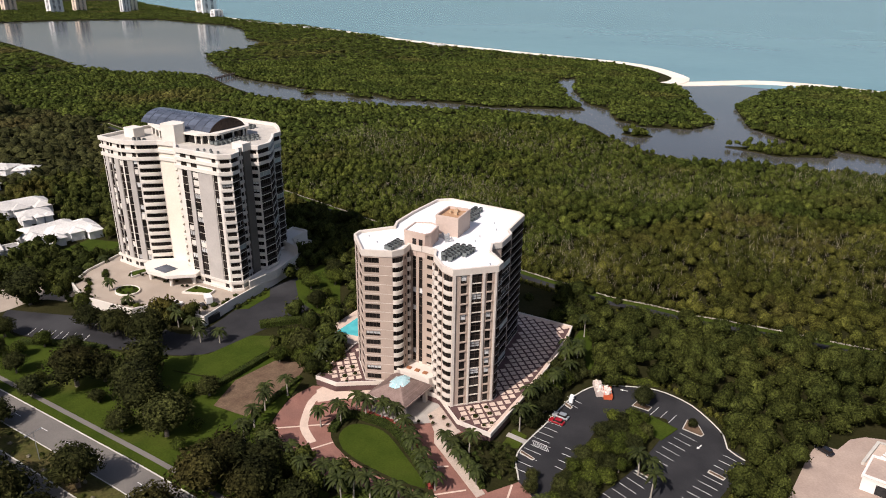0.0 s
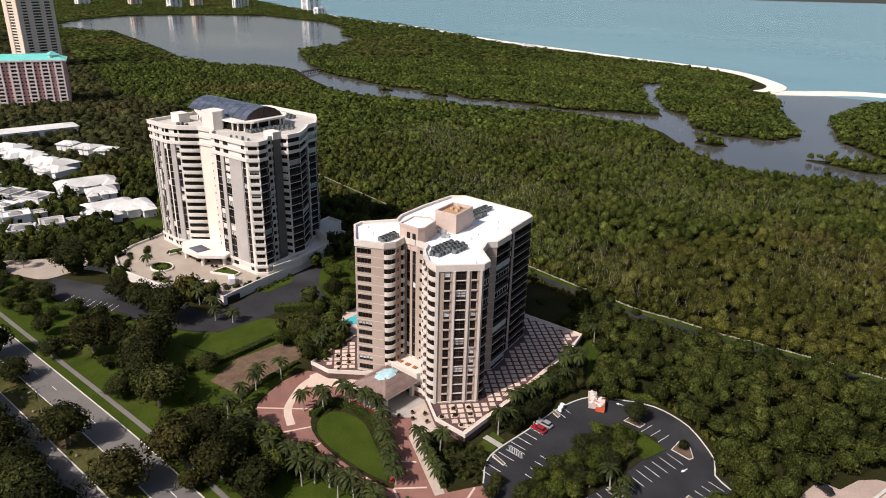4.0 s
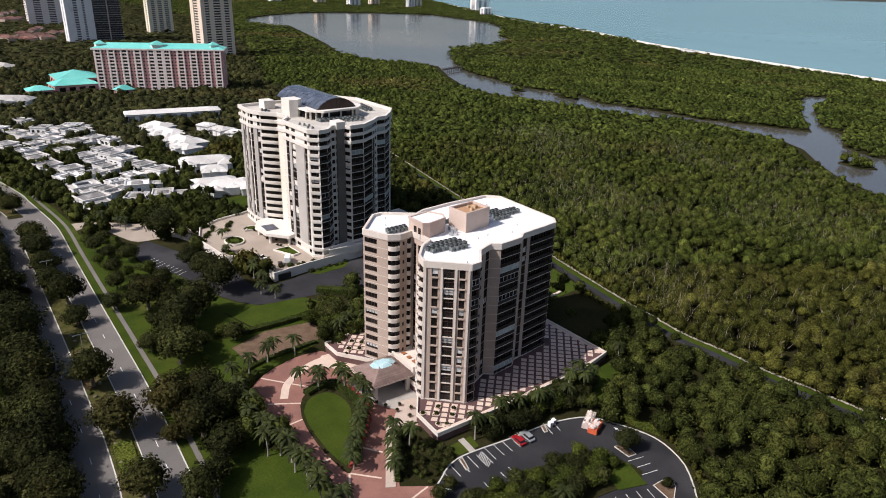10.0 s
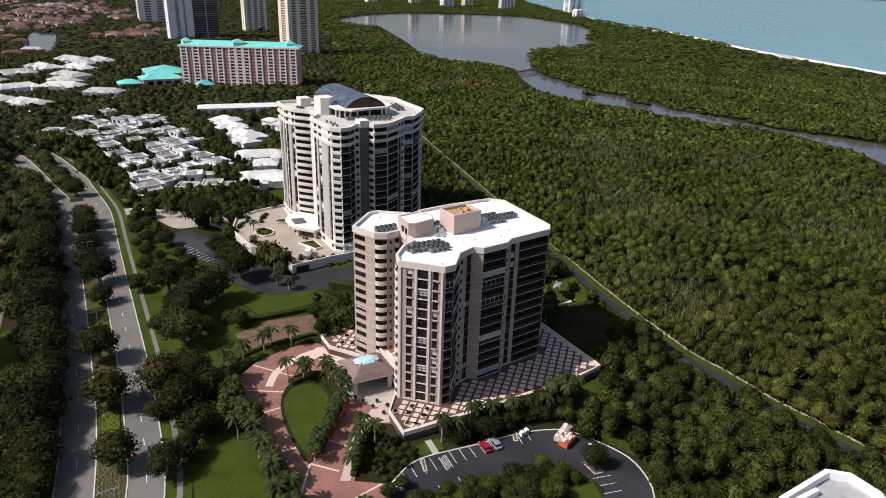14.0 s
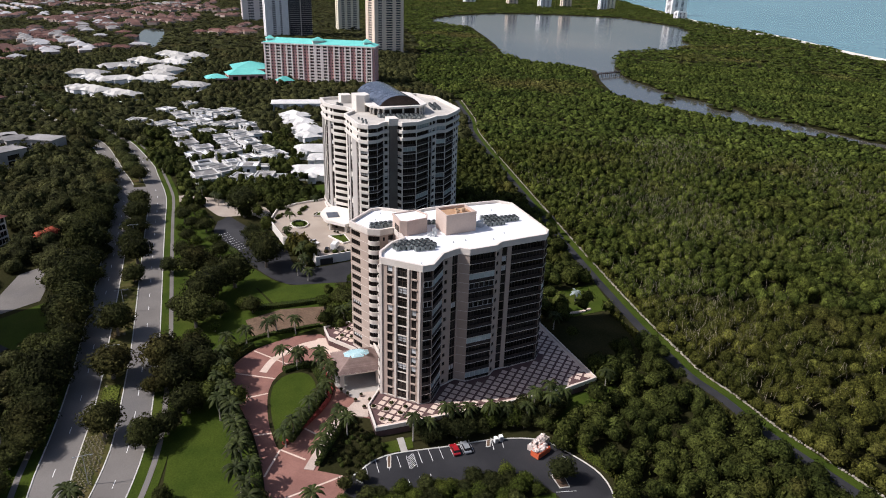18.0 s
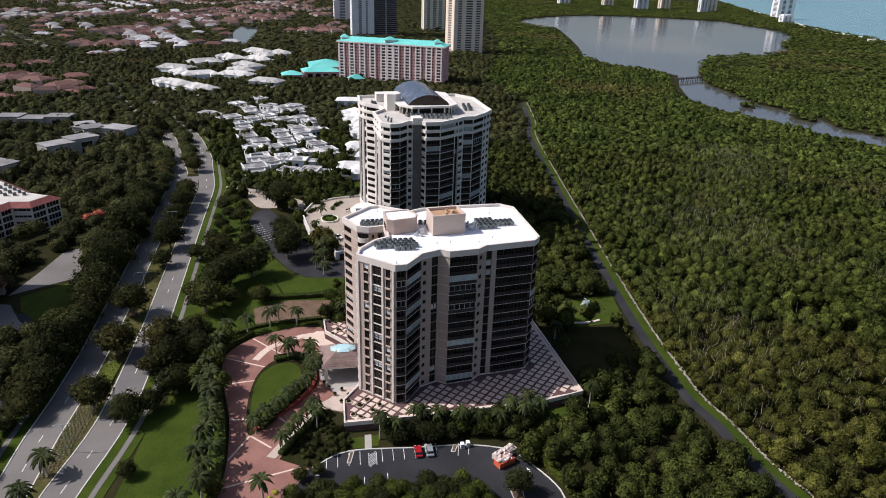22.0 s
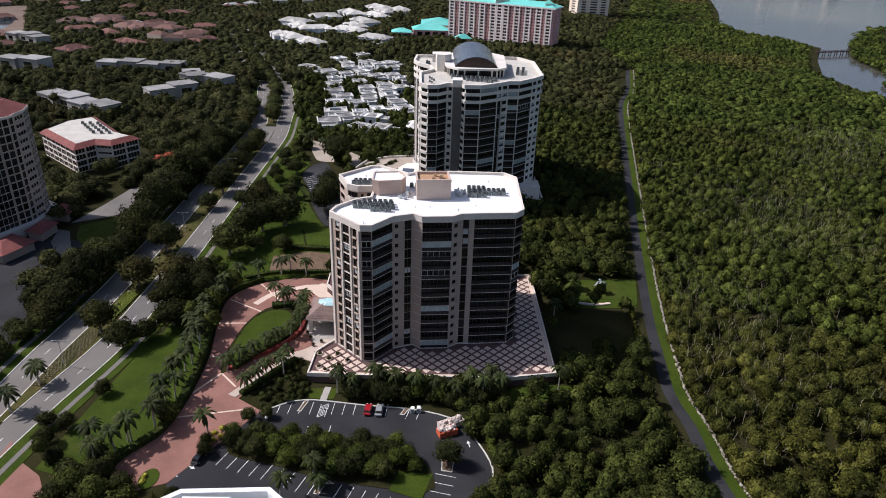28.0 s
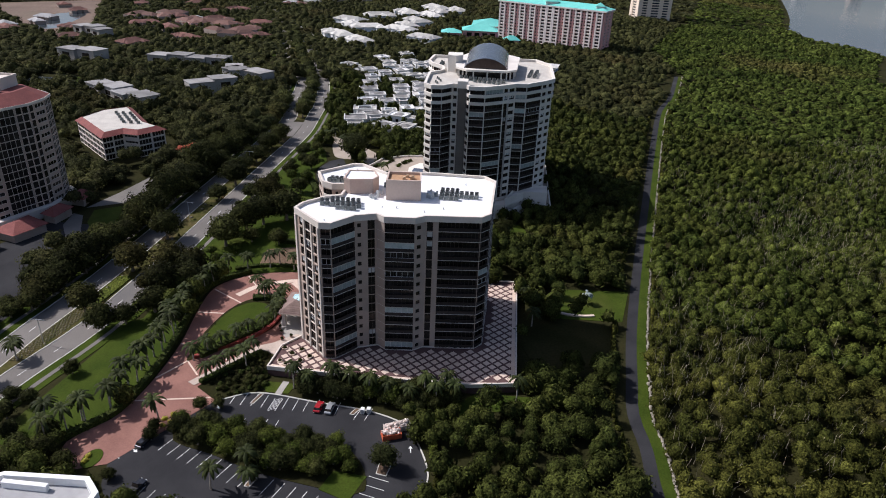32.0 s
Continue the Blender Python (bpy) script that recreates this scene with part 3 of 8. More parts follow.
# lawns
for poly, mtl, name, lab in (
        ([(-28, 81.5), (-39, 82.6), (-54, 84.6), (-70, 86.6), (-84, 88), (-90, 97), (-84, 104), (-66, 106.4), (-52, 106), (-41, 104), (-31, 95.6), (-26, 88)], GRASS, "ground_lawn_front", "broad sunlit lawn between road and drive"),
        ([(-166, 120), (-164, 131), (-161, 149), (-153, 153.5), (-147, 142), (-147, 125)], GRASS, "ground_lawn_middle", "sunlit lawn behind a clipped hedge"),
        ([(-140, 113), (-144.5, 126), (-142, 141), (-131.5, 145.5), (-128.5, 135), (-128, 114)], MULCH, "ground_bare_patch", "bare brown patch of dry mulch"),
        ([(-262, 91.5), (-84, 90.5), (-88, 101.5), (-104, 101.5), (-113, 104.5), (-120, 114), (-124, 128), (-127.5, 138), (-147, 143), (-147, 124), (-165.5, 119.5), (-163.5, 133), (-171, 126.5), (-190, 118.5), (-211, 113), (-230, 107), (-246, 109.5), (-258, 106), (-272, 98), (-276, 92)], GRASS, "ground_lawn_estate", "broad lawn under spreading trees beside the boulevard"),
        ([(-106, 222), (-126, 226), (-128, 249), (-107, 244)], GRASS, "ground_lawn_north", "small sunny lawn beside the path"),
        ([(-63, 198.5), (-63.2, 215), (-59.5, 214), (-55.5, 203), (-51.5, 193), (-49.5, 187.6), (-55, 187.6), (-58.5, 193)][::-1], GRASS, "ground_lawn_east", "grass below the terrace wall"),
        ([(-178, 192), (-180, 211), (-172, 214), (-145.5, 180), (-146, 173), (-153.8, 175), (-164.8, 179)], GRASS, "ground_lawn_drive", "garden lawn beside the dark drive"),
        ([(-262, 170), (-290, 160), (-292, 178), (-268, 186)], GRASS, "ground_lawn_tower", "green lawn beside the white tower"),
        # shaded lawn: the tower's shade is deepened by the dark soil colour
        ([(-105.4, 211.6), (-88.3, 210.6), (-76, 215), (-81, 236), (-100.3, 242), (-103, 222)], SOIL, "ground_shade", "shaded lawn between terrace and path, shade painted in with dark soil"),
        ([(-181.2, 160), (-182.7, 182), (-177, 176), (-176.4, 164)], GRASS, "ground_lawn_deck", "narrow grass bank below the white deck"),
        ([(-60, 137), (-55.5, 141), (-55.5, 147), (-60, 148)], GRASS, "ground_lawn_lot", "small grass patch beside the car park")):
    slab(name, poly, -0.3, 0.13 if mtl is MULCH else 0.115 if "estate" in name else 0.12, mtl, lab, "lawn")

# car park below the pink tower
LOT = smooth_line([(-50, 128.8), (-55, 139), (-53.2, 156), (-51.6, 170), (-47.5, 180.5), (-40, 185.2), (-30.5, 188.5), (-22, 187), (-16.2, 183.5), (-8.7, 175.8), (-6.6, 169.8), (-1.8, 167), (-5, 150), (-11, 130), (-15.5, 117), (-24.3, 113.1)], 3)
slab("pavement_lot", LOT, -0.3, 0.06, ASPHALT, "dark fresh asphalt of a car park with white bays", "car park")
lane("trim_lot_kerb", smooth_line([(-50.5, 129.5), (-55, 139), (-53.2, 156), (-51.6, 170), (-47.5, 180.5), (-40, 185.2), (-30.5, 188.5), (-22, 187), (-16.2, 183.5), (-8.7, 175.8), (-6.6, 169.8), (-1.8, 167)], 2.5), -0.35, 0.0, -0.2, 0.2, KERB, "pale concrete kerb round the car park", "kerb")
BED = smooth_line([(-41, 122.5), (-42.5, 135), (-40.5, 146), (-39.2, 163), (-33, 171.5), (-24, 174.5), (-23, 168), (-26, 150), (-30.5, 136), (-34, 124.5), (-41, 122.5)], 3)[:-1]
slab("ground_lot_bed", BED[::-1], -0.2, 0.2, SOIL, "planted bed between the parking rows", "planting bed")
for poly in ([(-19.2, 172.4), (-13.9, 171.4), (-13.3, 172.8), (-15.7, 176.9), (-18.9, 177.5)], [(-26, 148.0), (-21.8, 146.9), (-21.4, 148.2), (-24.4, 149.2)], [(-9.7, 157.0), (-5.6, 155.8), (-5.2, 157.0), (-9.4, 158.2)], [(-34.5, 176.2), (-29.5, 176.0), (-29.0, 178.6), (-33.8, 179.4)], [(-49.3, 166.4), (-52, 167.8), (-52, 166.4), (-49.5, 165.2)], [(-50, 139.2), (-54.5, 140.6), (-54.4, 139.4), (-50.2, 138.2)]):
    slab("trim_lot_island", poly, -0.2, 0.2, KERB, "kerbed island between parking bays", "traffic island")
    slab("ground_lot_island", inset(poly, 0.22), -0.2, 0.24, MULCH, "mulch within a kerbed island", "planting bed")
bays = thing("bay_markings", "white painted bay lines in the car park", "road marking", kind="structure")
me_bay = bpy.data.meshes.new("bay_line")
bm = bmesh.new()
box(bm, -2.5, 2.5, -0.06, 0.06, 0, 0.012)
bm.to_mesh(me_bay), bm.free()
me_bay.materials.append(PAINT)
for k in range(14):
    y = 133.2 + 2.85 * k
    if 143 < y < 147 or 164 < y < 167:
        continue
    placed("bay_line", me_bay, bays, m=pose(-51.6 + 0.05 * (k - 4) + (k > 10) * 1.0, y, 0.062, 0, 0, 175 - (k > 10) * 10))
for k in range(17):
    y = 169.4 - 2.87 * k
    if not 146.5 < y < 149.5:
        placed("bay_line", me_bay, bays, m=pose(float(np.interp(y, [122.7, 133.7, 144.7, 156.6, 169.4], [-32.8, -28.7, -24.2, -21.1, -17.0])), y, 0.062, 0, 0, 157 + 0.1 * (y - 122)))
for k in range(16):
    if k != 3:
        placed("bay_line", me_bay, bays, m=pose(-4.8 - 0.78 * k, 165.7 - 2.75 * k, 0.062, 0, 0, 165))
for k in range(3):
    placed("bay_line", me_bay, bays, m=pose(-22.6 - 2.7 * k, 175.7 + 0.65 * k, 0.062, 0, 0, 76))
slab("ground_lot_grass", [(-28.3, 174.2), (-29, 166), (-23.0, 164), (-20.2, 171.6), (-21.2, 171.8), (-26.5, 173.4)], -0.2, 0.24, GRASS, "grass patch at the end of the planted bed", "lawn")
for k in range(4):
    placed("bay_line", me_bay, bays, m=pose(-43 - 0.2 * k, 139 + 2.9 * k, 0.062, 0, 0, 175) @ Matrix.Diagonal((0.5, 1, 1, 1)))
for y in (143.9, 145.9):
    placed("bay_line", me_bay, bays, m=pose(-50.7, y, 0.062, 0, 0, 174))
for k in range(8):
    placed("bay_line", me_bay, bays, m=pose(-52.8 + 0.6 * k, 145.1 - 0.06 * k, 0.066, 0, 0, 125) @ Matrix.Diagonal((0.44, 1, 1, 1)))
slab("pavement_ramp", [(-54.8, 145.2), (-60.5, 145.8), (-60.6, 144), (-54.9, 143.4)], -0.2, 0.16, CONCRETE, "pale concrete footway from car park to terrace", "footpath")

# ground of the white tower
slab("pavement_white_lot", smooth_line([(-252, 117), (-236, 123), (-222, 128.5), (-203, 136.5), (-179.5, 139), (-180, 161), (-183, 178), (-178, 200), (-168, 198), (-166, 182), (-157, 176), (-160, 156), (-163, 136), (-170, 128), (-190, 120), (-211, 114.5), (-230, 108.5), (-246, 111)], 4)[::-1],
     -0.3, 0.06, ASPHALT, "dark asphalt car park and service drive", "car park")
slab("pavement_entrance", smooth_line([(-292, 88), (-291, 100), (-276, 120), (-262, 134), (-250, 140), (-236, 139), (-236, 134), (-250, 128), (-252, 114), (-262, 109), (-278, 104), (-283, 97), (-272, 86)], 3), -0.3, 0.08, COURT, "pale paved entrance drive off the boulevard", "driveway")
bays = thing("bay_markings", "white painted bay lines beside the white tower", "road marking", kind="structure")
for k in range(10):
    placed("bay_line", me_bay, bays, m=pose(-222 + 2.75 * k * 0.93, 125.5 + 2.75 * k * 0.3, 0.062, 0, 0, 118))
for k in range(9):
    placed("bay_line", me_bay, bays, m=pose(-228 + 2.75 * k * 0.93, 112 + 2.75 * k * 0.3, 0.062, 0, 0, 118))
for poly, lab in (([(-150, 44), (-140, 36), (-120, 33), (-105, 44), (-85, 48), (-80, 58), (-60, 60), (-62, 44), (-95, 30), (-120, 10), (-150, 20)], "dark car park across the boulevard"),
                  ([(-93, 57), (-93, 63), (-140, 58), (-150, 50), (-140, 45)], "side road joining the boulevard")):
    slab("pavement_south_lot", poly[::-1], -0.3, 0.07, ASPHALT, lab, "car park")
slab("pavement_ne_court", [(8, 150), (12.5, 178), (14.3, 184.6), (19.1, 184.6), (22.1, 191.5), (25.7, 194.8), (31, 196.5), (60, 196.5), (60, 120), (12, 120)], -0.3, 0.10, PEACH, "peach-coloured paved court beside the near tower", "courtyard")
slab("pavement_entry", [(-38, 71), (-33, 73), (-26, 83.5), (-18, 89), (-4, 95), (6, 88), (-10, 78), (-12, 71)], -0.3, 0.12, BRICK, "brick-red paved entry off the boulevard", "driveway")
slab("water_pond", smooth_line([(-1060, 46), (-1300, 60), (-1290, 90), (-1058, 84), (-985, 62), (-1060, 46)], 20)[:-1][::-1], -0.2, 0.1, POND, "small dark pond among the houses", "pond")
slab("water_pond_south", smooth_line([(-588, -285), (-690, -320), (-700, -290), (-594, -262), (-588, -285)], 15)[:-1][::-1], -0.2, 0.1, POND, "small dark pond among the houses", "pond")
slab("water_pond_flats", [(-390, -146), (-372, -146), (-368, -116), (-390, -118)], -0.2, 0.1, POND, "still pond beside low flats", "pond")
slab("ground_bare_field", [(-666, -372), (-752, -434), (-825, -343), (-606, -231), (-563, -246)][::-1], -0.2, 0.08, mat("bare_brown_earth", (0.125, 0.085, 0.062), (0.175, 0.122, 0.09), 0.03, 0.95, 0.3, 0.2, stain=(0.15, 0.12, 0.08)), "bare brown building field beside the pond", "field")
slab("ground_flats_lawn", [(-396, -120), (-372, -116), (-370, -98), (-396, -100)], -0.2, 0.11, GRASS, "lawn beside the pond", "lawn")

# round grass bed where the drive meets the car park
slab("ground_gate_bed", [(-25.5 + 3.2 * math.cos(math.tau * k / 18), 108.6 + 2.2 * math.sin(math.tau * k / 18)) for k in range(18)], -0.2, 0.24, GRASS, "small round grass bed beside the brick drive", "planting bed")


# ---- facades ----
MESHES = {}


def shared(key, build, materials):
    if key not in MESHES:
        bm = bmesh.new()
        build(bm)
        me = bpy.data.meshes.new(key[0])
        bm.to_mesh(me)
        bm.free()
        for m in materials:
            me.materials.append(m)
        MESHES[key] = me
    return MESHES[key]


def window_frame(w, h, bars, slot=0, glass=None, near_y=0.10, t=0.09, cross=0.0):
    """A frame with upright bars as one lattice, with its panes if a glass slot is given."""
    def build(bm):
        xs = []
        for i in range(bars + 1):
            x = t / 2 + (w - t) * i / bars
            xs += [x - t / 2, x + t / 2]
        zs = [0, t, h - t, h] if not cross else [0, t, h * cross - t / 2, h * cross + t / 2, h - t, h]
        V = {(i, j, k): bm.verts.new((x, y, z)) for i, x in enumerate(xs) for j, z in enumerate(zs) for k, y in enumerate((near_y, near_y + 0.12))}
        solid = lambda i, j: 0 <= i < len(xs) - 1 and 0 <= j < len(zs) - 1 and (i % 2 == 0 or j % 2 == 0)
        for i in range(len(xs) - 1):
            for j in range(len(zs) - 1):
                if solid(i, j):
                    bm.faces.new((V[i, j, 0], V[i + 1, j, 0], V[i + 1, j + 1, 0], V[i, j + 1, 0])).material_index = slot
                    for di, dj, p, q in ((-1, 0, (i, j + 1), (i, j)), (1, 0, (i + 1, j), (i + 1, j + 1)), (0, -1, (i, j), (i + 1, j)), (0, 1, (i + 1, j + 1), (i, j + 1))):
                        if not solid(i + di, j + dj):
                            bm.faces.new((V[*p, 0], V[*p, 1], V[*q, 1], V[*q, 0])).material_index = slot
                elif glass is not None:
                    bm.faces.new((V[i, j, 1], V[i + 1, j, 1], V[i + 1, j + 1, 1], V[i, j + 1, 1])).material_index = glass
    return build


def pane(w, h, d):
    def build(bm):
        box(bm, 0.05, w - 0.05, d, d + 0.04, 0.05, h - 0.05)
    return build


def rail(w, h, y, cap):
    def build(bm):
        box(bm, 0, w, y, y + 0.05, 0.02, h)
        box(bm, 0, w, y - 0.05, y + 0.1, h, h + cap, 1)
    return build


def bowed(w, depth, h0, h1, thick):
    """A parapet bowed outwards over a width."""
    def build(bm):
        n = 8
        rows = []
        for i in range(n + 1):
            f = i / n
            y = -depth * (1 - abs(2 * f - 1) ** 3)
            rows.append((f * w, y))
        inn = [(x + (0.5 * w - x) * 0.06, y + thick) for x, y in rows]
        poly = rows + inn[::-1]
        prism(bm, poly, h0, h1)
        floor = rows + [(w, 0.3), (0, 0.3)]
        prism(bm, floor, h0 - 0.02, h0 + 0.14)
        bmesh.ops.recalc_face_normals(bm, faces=bm.faces)
    return build


def facade(tower, walls, p, q, z0, fh, floors, cols, look_of, rng):
    """One side of a tower from p to q (outside on the right hand), with columns of openings (from, to, kind) as fractions of its width."""
    P, Q = Vector(p), Vector(q)
    L = (Q - P).length
    u = (Q - P) / L
    n = Vector((u.y, -u.x))
    M = Matrix(((u.x, -n.x, 0, P.x), (u.y, -n.y, 0, P.y), (0, 0, 1, 0), (0, 0, 0, 1)))
    top = z0 + fh * floors
    at = lambda a, d, z: M @ Vector((a, d, z))

    def quad(a0, a1, za, zb, d=0.0):
        walls.faces.new([walls.verts.new(at(a, d, z)) for a, z in ((a0, za), (a1, za), (a1, zb), (a0, zb))])

    edge = 0.0
    for c0, c1, kind in cols:
        a0, a1 = c0 * L, c1 * L
        if a0 > edge + 1e-3:
            quad(edge, a0, z0, top)
        edge = a1
        lo, hi, deep = look_of["spans"][kind]
        w, h = a1 - a0, hi - lo
        before = z0
        for k in range(floors):
            za, zb = z0 + k * fh + lo, z0 + k * fh + hi
            if za > before + 1e-3:
                quad(a0, a1, before, za)
            before = zb
            # linings of b, d and D recesses: shade put in as dark second slot
            for (x0, y0, x1, y1) in ((a0, za, a1, za), (a1, za, a1, zb), (a1, zb, a0, zb), (a0, zb, a0, za)):
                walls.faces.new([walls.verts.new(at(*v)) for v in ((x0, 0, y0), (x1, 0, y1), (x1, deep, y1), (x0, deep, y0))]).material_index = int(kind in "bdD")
            m = M @ Matrix.Translation((a0, 0, za))
            key = (kind, round(w, 2), round(h, 2))
            bars = max(1, round(w / look_of.get("bar", 1.2)))
            r = rng.random()
            if kind == 'b':
                bal = placed("balcony", shared(("slab", *key), lambda bm: box(bm, 0, w, -0.20 - look_of.get("lip", 0), 0.2, -0.11 - look_of.get("lip", 0), 0.0), [look_of["slab"]]), tower, m=m)
                placed("railing", shared(("railing", *key), rail(w, 1.02, -0.12, 0.05), [look_of["rail"], look_of["railcap"]]), bal)
                if r < look_of.get("enclosed", 0.12):
                    placed("glazed_screen", shared(("screen", *key), window_frame(w, h - 1.0, max(2, round(w / 1.7)), near_y=-0.06, t=0.10), [look_of["screen"]]), bal).matrix_basis = Matrix.Translation((0, 0, 1.02))
                    if r < look_of.get("enclosed", 0.12) * 0.6:
                        placed("blind", shared(("blind", *key), lambda bm: box(bm, 0.05, w - 0.05, 0.0, 0.04, 1.12, h - 0.12), [PALEGLASS]), bal, "pale grey-green drawn blind")
                placed("glazing", shared(("bpane", *key), window_frame(w, h, bars, 1, 0, deep - 0.32, 0.07), [GLASS, BRONZE]), bal)
            elif kind == 'c':
                bal = placed("balcony", shared(("bow", *key), bowed(w, look_of.get("bow", 1.0), -lo - look_of.get("fascia", 0.3), 1.08 - lo, 0.18), [look_of["trim"]]), tower, m=m)
                placed("glazing", shared(("cpane", *key), window_frame(w, h, bars, 1, 0), [GLASS, look_of["frame"]]), bal)
                if r < 0.18:
                    placed("blind", shared(("cblind", *key), lambda bm: box(bm, 0.1, w - 0.1, 0.23, 0.26, 0.2, h - 0.12), [SHUTTER]), bal, "pale drawn blind")
            elif kind == 'p' or kind == 'q':
                deep_ = 0.10 if kind == 'p' else 0.3
                win = placed("window", shared(("pframe", *key), window_frame(w, h, 2 if kind == 'p' else 1, cross=0.62 if kind == 'p' else 0.0), [BRONZE]), tower, m=m)
                placed("pane", shared(("ppane", *key), pane(w, h, deep - 0.1), [GLASS]), win)
                placed("ledge", shared(("ledge", *key), lambda bm: box(bm, -0.06, w + 0.06, -deep_, 0.1, -0.24, 0.02 if kind == 'p' else 0.12), [look_of["trim"] if kind == 'p' else STUCCO]), win)
                if r < 0.16:
                    placed("blind", shared(("pblind", *key), lambda bm: box(bm, 0.1, w - 0.1, 0.22, 0.24, 0.35 * h, h - 0.1), [SHUTTER]), win, "pale drawn blind")
            elif look_of.get("simple"):
                placed("window", shared(("simple", *key), window_frame(w, h, bars, 1, 0), [GLASS, look_of["frame"]]), tower, m=m)
            else:
                win = placed("window", shared(("frame", *key), window_frame(w, h, bars), [look_of["frame"]]), tower, m=m)
                placed("pane", shared(("pane", *key), pane(w, h, deep - 0.1), [GLASS]), win)
                if r < look_of.get("blinds", 0.1):
                    placed("blind", shared(("wblind", *key), lambda bm: box(bm, 0.1, w - 0.1, 0.23, 0.25, 0.4 * h, h - 0.1), [SHUTTER]), win, "pale drawn blind")
        if top > before + 1e-3:
            quad(a0, a1, before, top)
    if edge < L - 1e-3:
        quad(edge, L, z0, top)


def roof_units(tower_group, spots, z, turn, size=(1.12, 1.12, 1.35)):
    for x, y in spots:
        ob = thing("air_conditioner", "grey metal air-conditioning unit on a rooftop stand", "air conditioner", pose(x, y, z, 0, 0, turn), tower_group)
        sx, sy, sz = size
        placed("casing", shared(("casing", size), lambda bm: box(bm, -sx / 2, sx / 2, -sy / 2, sy / 2, 0.25, sz), [ACBODY]), ob)
        placed("fan_guard", shared(("fan", size), lambda bm: cylinder(bm, 0, 0, sz, sz + 0.12, sx * 0.42, sx * 0.38, 10), [BLACK]), ob)
        placed("stand", shared(("stand", size), lambda bm: [box(bm, a - 0.05, a + 0.05, -sy / 2 - 0.1, sy / 2 + 0.1, 0, 0.25) for a in (-0.4 * sx, 0.4 * sx)], [STEEL]), ob)


# ---- pink tower ----
rng = random.Random(11)
PINK = [(-69.6, 153.8), (-69.8, 156.8), (-76.0, 162.0), (-78.2, 167.6), (-76.3, 170.0), (-77.0, 178.3), (-79.0, 180.8), (-80.6, 196.0), (-83.4, 198.3), (-109.3, 199.0),
        (-113.0, 195.5), (-113.2, 180.0), (-112.3, 169.0), (-110.5, 165.0), (-117.2, 156.0), (-116.8, 152.8), (-107.6, 143.8), (-99.6, 147.2), (-97.9, 150.4), (-98.6, 155.0),
        (-93.6, 155.2), (-90.0, 155.0), (-88.0, 151.0), (-82.5, 146.0), (-78.5, 144.8)]
PINK_COLS = [[(.1, .95, 'b')], [(.02, .97, 'b')], [(.10, .27, 's'), (.57, .9, 'd')], [], [(.01, .98, 'b')], [(.2, .6, 's')], [(.03, .14, 'd'), (.24, .99, 'b')], [(.02, .98, 'b')],
             [(.05, .35, 'b'), (.68, .95, 'b')], [(.05, .95, 'b')], [(.05, .9, 'b')], [(.2, .8, 'w')], [],
             [(.03, .97, 'b')], [(.1, .9, 'b')], [(.18, .36, 'd'), (.62, .92, 'w')], [(.06, .56, 'w')], [(.02, .98, 'c')], [(.2, .36, 's'), (.58, .92, 'c')],
             [(.18, .42, 'D'), (.60, .84, 'D')], [(.2, .8, 's')], [(.1, .9, 'c')], [(.08, .45, 'c'), (.55, .97, 'c')], [(.08, .92, 'c')],
             [(.17, .30, 'q'), (.42, .64, 'p'), (.75, .87, 'q')]]
PINK_LOOK = {"spans": {'b': (0.07, 2.88, 0.9), 'd': (0.10, 2.86, 0.35), 'D': (0.02, 2.92, 0.35), 's': (0.9, 2.1, 0.3), 'w': (0.75, 2.35, 0.35), 'c': (0.62, 2.45, 0.4), 'p': (0.22, 2.86, 0.35), 'q': (0.22, 2.80, 0.35)},
             "slab": TRIM, "rail": DARKRAIL, "railcap": BRONZE, "screen": SHUTTER, "frame": BRONZE, "trim": TRIM, "enclosed": 0.15, "bow": 0.75}
PZ, PF, PFLOORS = 2.8, 2.93, 14
tower = thing("apartment_tower", "tall pinkish apartment tower with white roof and dark glazed balconies", "tower")
walls = bmesh.new()
for i, cols in enumerate(PINK_COLS):
    facade(tower, walls, PINK[i], PINK[(i + 1) % len(PINK)], PZ, PF, PFLOORS, cols, PINK_LOOK, rng)
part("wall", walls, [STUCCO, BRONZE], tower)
PTOP = PZ + PF * PFLOORS
bm = bmesh.new()
prism(bm, inset(PINK, 1.7), PZ, PTOP - 0.2)
part("core", bm, GLASS, tower)
bm = bmesh.new()
ring(bm, inset(PINK, -0.22), inset(PINK, 0.45), PTOP - 0.05, 45.6)
bmesh.ops.recalc_face_normals(bm, faces=bm.faces)
part("parapet", bm, TRIM, tower)
bm = bmesh.new()
prism(bm, inset(PINK, 0.4), PTOP - 0.1, 44.75)
part("roof", bm, ROOFWHITE, tower, "clean white roof membrane")
bm = bmesh.new()
prism(bm, inset(PINK, -0.12), 2.8, 3.15)
part("plinth", bm, TRIM, tower)
# upright piers on the prow
a, b = Vector(PINK[-1]), Vector(PINK[0])
u = (b - a).normalized()
nn = Vector((u.y, -u.x))
for f, wd in ((.02, .8), (.38, .55), (.68, .6), (.95, .55)):
    c = a + (b - a) * f
    bm = bmesh.new()
    prism(bm, [tuple(c - u * wd / 2 - nn * 0.05), tuple(c - u * wd / 2 + nn * 0.32), tuple(c + u * wd / 2 + nn * 0.32), tuple(c + u * wd / 2 - nn * 0.05)], PZ, PTOP)
    bmesh.ops.recalc_face_normals(bm, faces=bm.faces)
    part("pier", bm, TRIM, tower)
